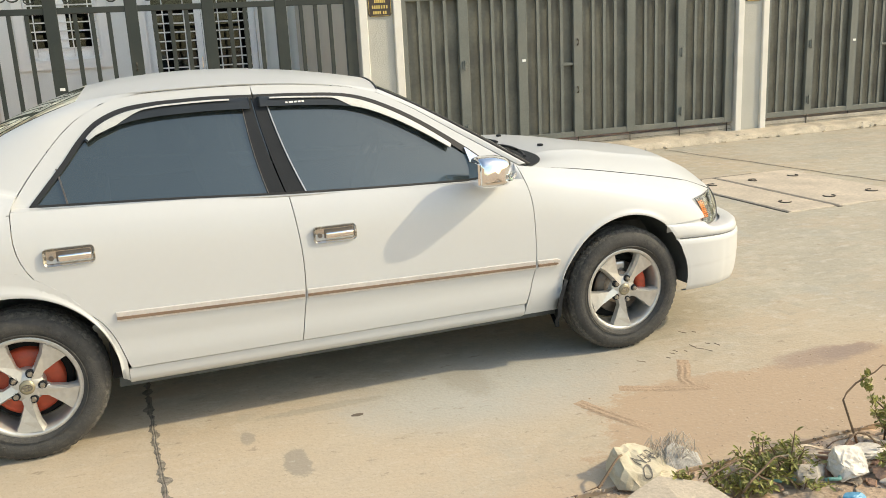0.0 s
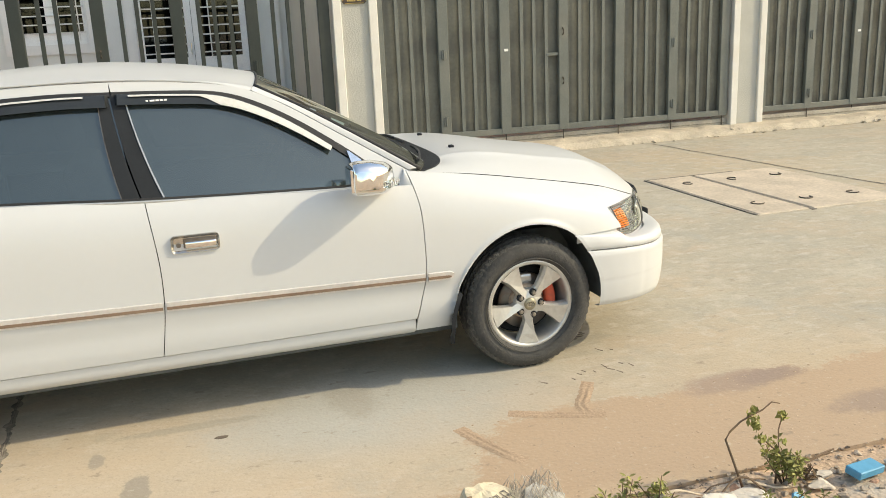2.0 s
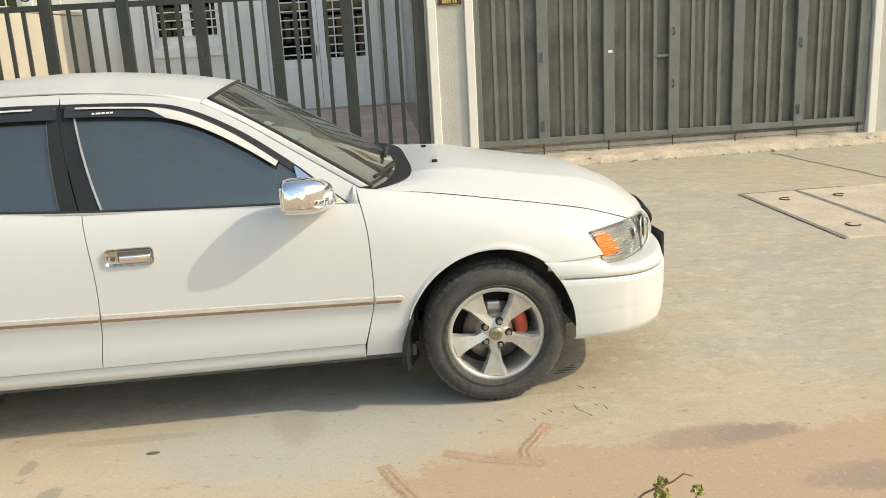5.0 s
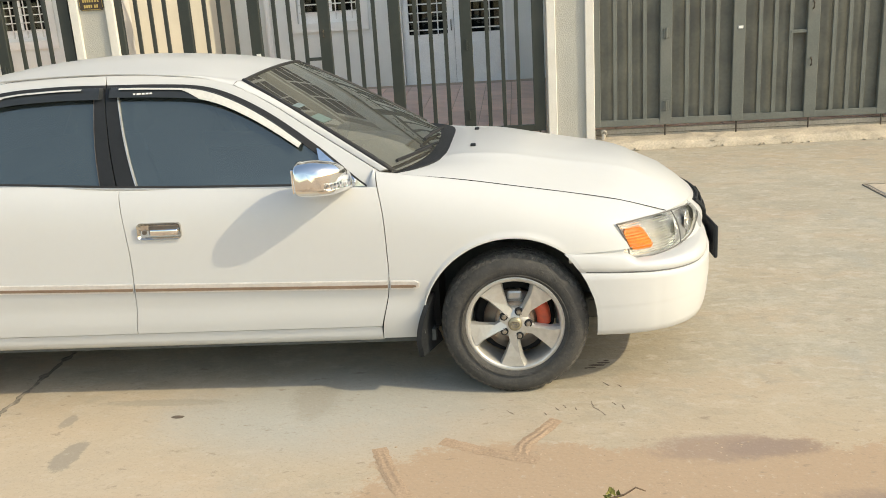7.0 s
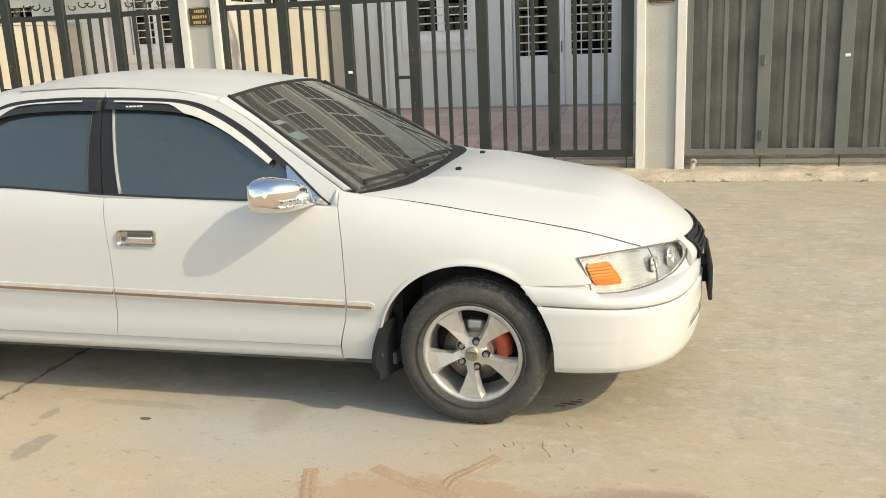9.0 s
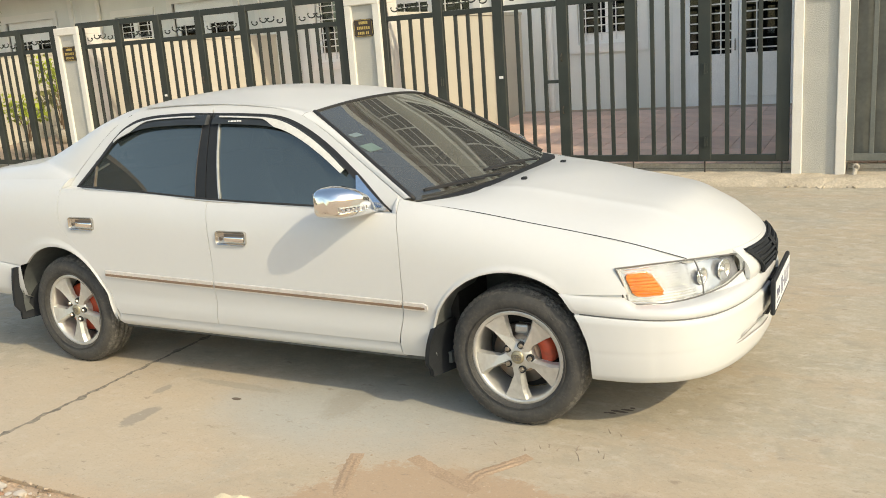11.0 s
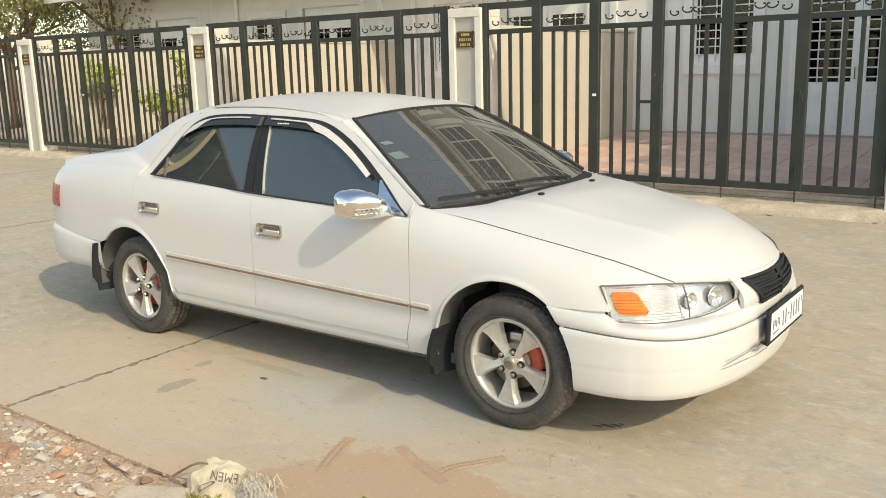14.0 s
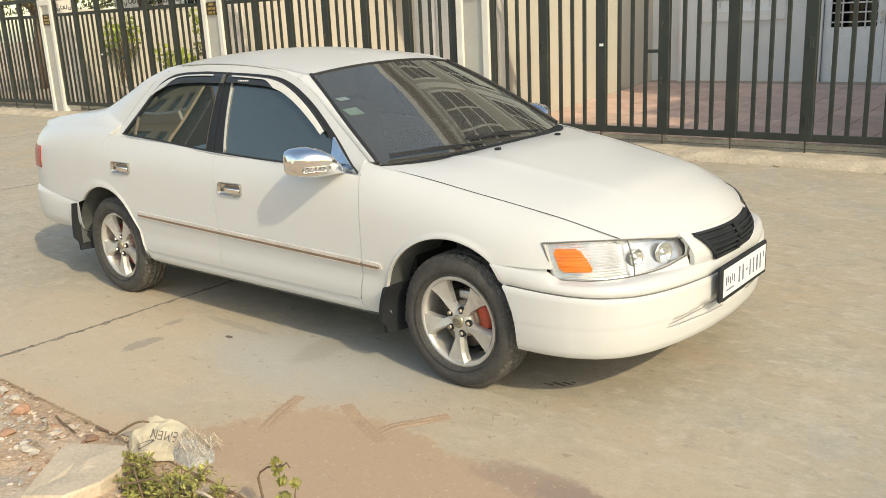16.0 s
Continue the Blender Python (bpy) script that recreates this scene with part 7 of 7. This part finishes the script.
# lettering lies on the folds
for txt, o, e1, e2, ray, size in (("EMEN", (1.608, 2.460, 0.066), (-0.78, -0.60, 0.17), (0.25, -0.30, -0.92), (-0.6, 0.75, -0.28), 0.045), ("O", (1.475, 2.30, 0.030), (0.93, -0.36, 0), (0, 0, 1), (0.4, 0.9, -0.1), 0.045)):
    cu = bpy.data.curves.new("lettering", "FONT")
    cu.body = txt
    cu.size = size
    cu.resolution_u = 4
    me = bpy.data.meshes.new_from_object(bpy.data.objects.new("tmp_text", cu))
    me.materials.clear()
    me.materials.append(PRINT)
    bm = bmesh.new()
    bm.from_mesh(me)
    bmesh.ops.subdivide_edges(bm, edges=[e for e in bm.edges if e.calc_length() > 0.012], cuts=2)
    bmesh.ops.triangulate(bm, faces=bm.faces[:])
    for v in bm.verts:
        q = Vector(o) + Vector(e1) * v.co.x + Vector(e2) * v.co.y
        d = Vector(ray).normalized()
        hit = body_tree.ray_cast(q - d * 0.4, d)
        v.co = hit[0] + hit[1] * 0.0022 if hit[0] is not None else q
    bm.to_mesh(me)
    bm.free()
    ob = new("lettering", me)
    ob.parent = sack
    ob["label"] = "faded black lettering"
# frayed netting over the torn end
bm = bmesh.new()
for i in range(90):
    a = rr.uniform(0, 6.28)
    x, y = 1.68 + rr.uniform(-0.08, 0.09), 2.47 + rr.uniform(-0.06, 0.06)
    h = rr.uniform(0.05, 0.09)
    add_tube(bm, [(x, y, h * 0.6), (x + 0.02 * math.cos(a), y + 0.02 * math.sin(a), h), (x + 0.05 * math.cos(a), y + 0.05 * math.sin(a), h * rr.uniform(0.1, 0.6))], 0.0016, 4, 0.0008)
part("frayed_threads", bm, PAPER, sack, "frayed pale threads")

# plastic bag and other litter
g0 = ground_at(2.16, 2.14)
crumple("plastic_bag", 2.17, 2.14, 0.085, 0.065, 0.12, PLASTIC, "translucent white crumpled plastic bag on the rubble", "plastic bag", 8.1, 0.55, 0.85, None, g0)
crumple("plastic_bag", 2.33, 2.20, 0.11, 0.045, 0.06, PLASTIC, "flattened clear plastic bag on the rubble", "plastic bag", 3.3, 0.5, 0.85, None, ground_at(2.3, 2.2))
crumple("cloth_scrap", 2.05, 2.16, 0.07, 0.05, 0.07, PAPER, "dirty beige cloth scrap on the rubble", "cloth", 6.4, 0.5, 0.8, None, ground_at(2.05, 2.16))
tagged(part("blue_carton", box(-0.065, 0.065, -0.03, 0.03, 0, 0.028, 0.003, pose(2.79, 2.20, ground_at(2.79, 2.2) + 0.02, 6, 4, 12)), BLUELITTER), "flattened bright blue carton on the rubble", "carton")
tagged(part("bottle_cap", lathe([(0.0001, 0.0), (0.022, 0.0), (0.024, -0.01)], 18, "Z"), BLUELITTER), "small blue bottle cap among the litter", "bottle cap").matrix_basis = pose(2.48, 2.14, ground_at(2.48, 2.14) + 0.03, 30, 20, 0)
crumple("blue_rag", 2.06, 1.98, 0.05, 0.03, 0.03, BLUELITTER, "faded blue rag on the rubble", "rag", 4.4, 0.5, 0.8, None, ground_at(2.06, 1.98))
for k, (x, y, a) in enumerate(((0.42, 2.21, 0.3), (0.72, 2.16, 1.9), (2.62, 2.20, 0.8), (2.66, 2.26, 2.2), (2.95, 2.22, 1.2), (0.25, 2.05, 2.6), (1.12, 2.10, 0.4), (2.28, 2.02, 1.0))):
    crumple("paper_scrap", x, y, 0.045, 0.03, 0.028, PAPER, "crumpled dirty paper scrap on the verge", "paper", k * 1.7, 0.6, 0.85, None, ground_at(x, y), 2)
for k, (x, y, L_, a) in enumerate(((1.86, 2.20, 0.16, 5.9), (2.05, 2.09, 0.12, 0.1))):
    pts = [(x + L_ * s * math.cos(a) + 0.01 * math.sin(s * 7), y + L_ * s * math.sin(a) + 0.01 * math.cos(s * 9), ground_at(x, y) + 0.022) for s in np.linspace(0, 1, 9)]
    tagged(part("green_cord", tube(pts, 0.006, 6), TEAL, None, smooth=True), "faded teal plastic cord on the rubble", "cord")
for k, (x, y, L_, a, h) in enumerate(((1.98, 2.30, 0.30, 5.75, 0.05), (2.02, 2.24, 0.22, 0.15, 0.07), (2.35, 2.25, 0.20, 6.2, 0.05), (1.15, 2.37, 0.22, 0.2, 0.02), (0.9, 2.33, 0.25, 6.1, 0.02), (2.6, 2.33, 0.2, 0.1, 0.03), (1.33, 2.36, 0.2, 0.5, 0.10))):
    pts = [(x + L_ * s * math.cos(a) + 0.008 * math.sin(s * 5 + k), y + L_ * s * math.sin(a), ground_at(x, y) + h * (0.5 + 0.5 * math.sin(s * 3 + k)) + 0.008) for s in np.linspace(0, 1, 9)]
    tagged(part("dry_stick", tube(pts, 0.006, 6, 0.003), SLABSTONE if k < 3 else TWIG), "dry bent stick on the rubble", "stick", "sticks")


def weed(x, y, h, spread, n, seed, leafy=26, mat=LEAF):
    """A low bushy weed: several stems with small leaves round each."""
    q = random.Random(seed)
    w = thing("weed", "small bushy green weed growing from the rubble", "weed", pose(x, y, ground_at(x, y) - 0.005), "weeds")
    bm = bmesh.new()
    vs, fs = [], []
    for i in range(n):
        a = q.uniform(0, 6.28)
        L_ = h * q.uniform(0.55, 1.05)
        r_ = spread * q.uniform(0.2, 1.0)
        pts = [Vector((r_ * 0.15 * math.cos(a), r_ * 0.15 * math.sin(a), 0)), Vector((r_ * 0.6 * math.cos(a), r_ * 0.6 * math.sin(a), L_ * 0.55)), Vector((r_ * math.cos(a), r_ * math.sin(a), L_))]
        add_tube(bm, pts, 0.0032, 5, 0.0015)
        for k in range(int(leafy * 0.6)):
            s = q.uniform(0.25, 1.0) ** 0.6
            p = pts[0] * (1 - s) ** 2 + pts[1] * 2 * s * (1 - s) + pts[2] * s * s
            m = Euler((q.uniform(-0.9, 0.9), q.uniform(-0.9, 0.9), q.uniform(0, 6.28))).to_matrix()
            ln = q.uniform(0.013, 0.030)
            o = p + m @ Vector((0.006, 0, 0))
            k0 = len(vs)
            for u, v_, z_ in ((0, 0, 0), (0.35, 0.2, 0.05), (0.75, 0.16, 0.05), (1.0, 0, -0.02), (0.75, -0.16, 0.05), (0.35, -0.2, 0.05), (0.5, 0, -0.04)):
                vs.append(o + m @ Vector((u * ln, v_ * ln, z_ * ln)))
            for f in ((0, 1, 6), (1, 2, 6), (2, 3, 6), (3, 4, 6), (4, 5, 6), (5, 0, 6)):
                fs.append([k0 + t for t in f])
    part("stem", bm, TWIG, w)
    me = bpy.data.meshes.new("foliage")
    me.from_pydata(vs, [], fs)
    me.materials.append(mat)
    ob = new("foliage", me)
    ob.parent = w
    return w


weed(1.90, 2.24, 0.11, 0.15, 18, 1, 40)
weed(1.84, 2.18, 0.07, 0.13, 13, 11, 34)
weed(2.06, 2.25, 0.08, 0.13, 13, 12, 34)
weed(1.98, 2.12, 0.06, 0.12, 10, 13, 30)
weed(2.00, 2.22, 0.17, 0.07, 7, 2, 34)
weed(2.53, 2.27, 0.12, 0.09, 17, 3, 40)
weed(2.36, 2.10, 0.08, 0.11, 13, 4, 34)
weed(2.46, 2.03, 0.07, 0.10, 10, 14, 30)
weed(2.60, 2.27, 0.07, 0.06, 5, 6, 14, DRYLEAF)
weed(1.78, 2.16, 0.08, 0.06, 7, 7)
weed(1.62, 2.27, 0.09, 0.05, 7, 17, 24)
weed(1.72, 2.22, 0.10, 0.08, 9, 18, 28)

# bent dry stalk with a tuft at its tip
st = thing("dry_stalk", "bent leafless brown stalk with a withered leaf tuft", "plant", pose(2.375, 2.285, ground_at(2.375, 2.285)))
part("stem", tube([(0, 0, 0), (-0.03, 0.01, 0.09), (-0.065, 0.02, 0.19), (-0.05, 0.02, 0.215), (-0.01, 0.02, 0.245), (0.03, 0.02, 0.26), (0.07, 0.015, 0.275), (0.10, 0.01, 0.30), (0.125, 0.0, 0.295)], 0.0048, 6, 0.002), TWIG, st, smooth=True)
leaf_cloud("leaf_tuft", [((0.035, 0.02, 0.265), 0.022), ((0.04, 0.02, 0.235), 0.02), ((0.055, 0.02, 0.22), 0.014)], 46, 0.028, LEAF, 77, st)
s2 = thing("dry_stalk", "upright brown stalk with a small green tip", "plant", pose(2.505, 2.29, ground_at(2.5, 2.29)))
part("stem", tube([(0, 0, 0), (0.005, 0, 0.12), (0.0, 0.0, 0.20), (0.012, 0, 0.25)], 0.004, 6, 0.002), TWIG, s2, smooth=True)
part("branch", tube([(0, 0, 0.12), (-0.04, 0.01, 0.16), (-0.065, 0.01, 0.175)], 0.0035, 6, 0.002), TWIG, s2, smooth=True)
for k, (c, r, n) in enumerate((((0.012, 0, 0.25), 0.018, 22), ((-0.065, 0.01, 0.175), 0.018, 18), ((0.0, 0.0, 0.16), 0.03, 22), ((0.0, 0.0, 0.10), 0.04, 26))):
    leaf_cloud("leaf_tip", [(c, r)], n, 0.024, LEAF, 78 + k, s2)

for k, (x, y, L_, a, h) in enumerate(((1.60, 2.20, 0.30, 0.25, 0.10), (1.74, 2.13, 0.34, 0.6, 0.09), (1.88, 2.14, 0.28, 2.4, 0.08), (2.20, 2.22, 0.26, 0.4, 0.07), (2.42, 2.22, 0.24, 2.7, 0.07))):
    pts = [(x + L_ * s * math.cos(a), y + L_ * s * math.sin(a) * 0.4, ground_at(x, y) + 0.01 + h * math.sin(s * 2.6 + 0.2) + 0.008 * math.sin(s * 11 + k)) for s in np.linspace(0, 1, 10)]
    tagged(part("bare_branch", tube(pts, 0.0045, 6, 0.002), TWIG, None, smooth=True), "thin arching brown branch among the weeds", "branch", "branches")

# more scraps and brick lumps where the soil is thickest with them
for k in range(14):
    x, y = rr.uniform(-0.2, 1.25), rr.uniform(1.95, 2.33)
    crumple("paper_scrap", x, y, rr.uniform(0.02, 0.045), rr.uniform(0.015, 0.03), 0.02, PAPER, "crumpled dirty paper scrap on the verge", "paper", 20 + k * 1.3, 0.6, 0.85, None, ground_at(x, y), 2)
for k in range(16):
    single_rock("brick_piece", rr.uniform(-0.2, 1.4), rr.uniform(1.8, 2.32), rr.uniform(0.03, 0.07), 400 + k, BRICKBIT, "broken red brick piece on the soil")
for k in range(10):
    single_rock("brick_piece", rr.uniform(1.9, 3.2), rr.uniform(1.9, 2.3), rr.uniform(0.025, 0.06), 440 + k, BRICKBIT, "broken red brick piece on the soil")
crumple("blue_rag", 0.55, 2.22, 0.07, 0.03, 0.02, NET, "dark grey blue rag on the rubble", "rag", 9.4, 0.5, 0.8, None, ground_at(0.55, 2.22))
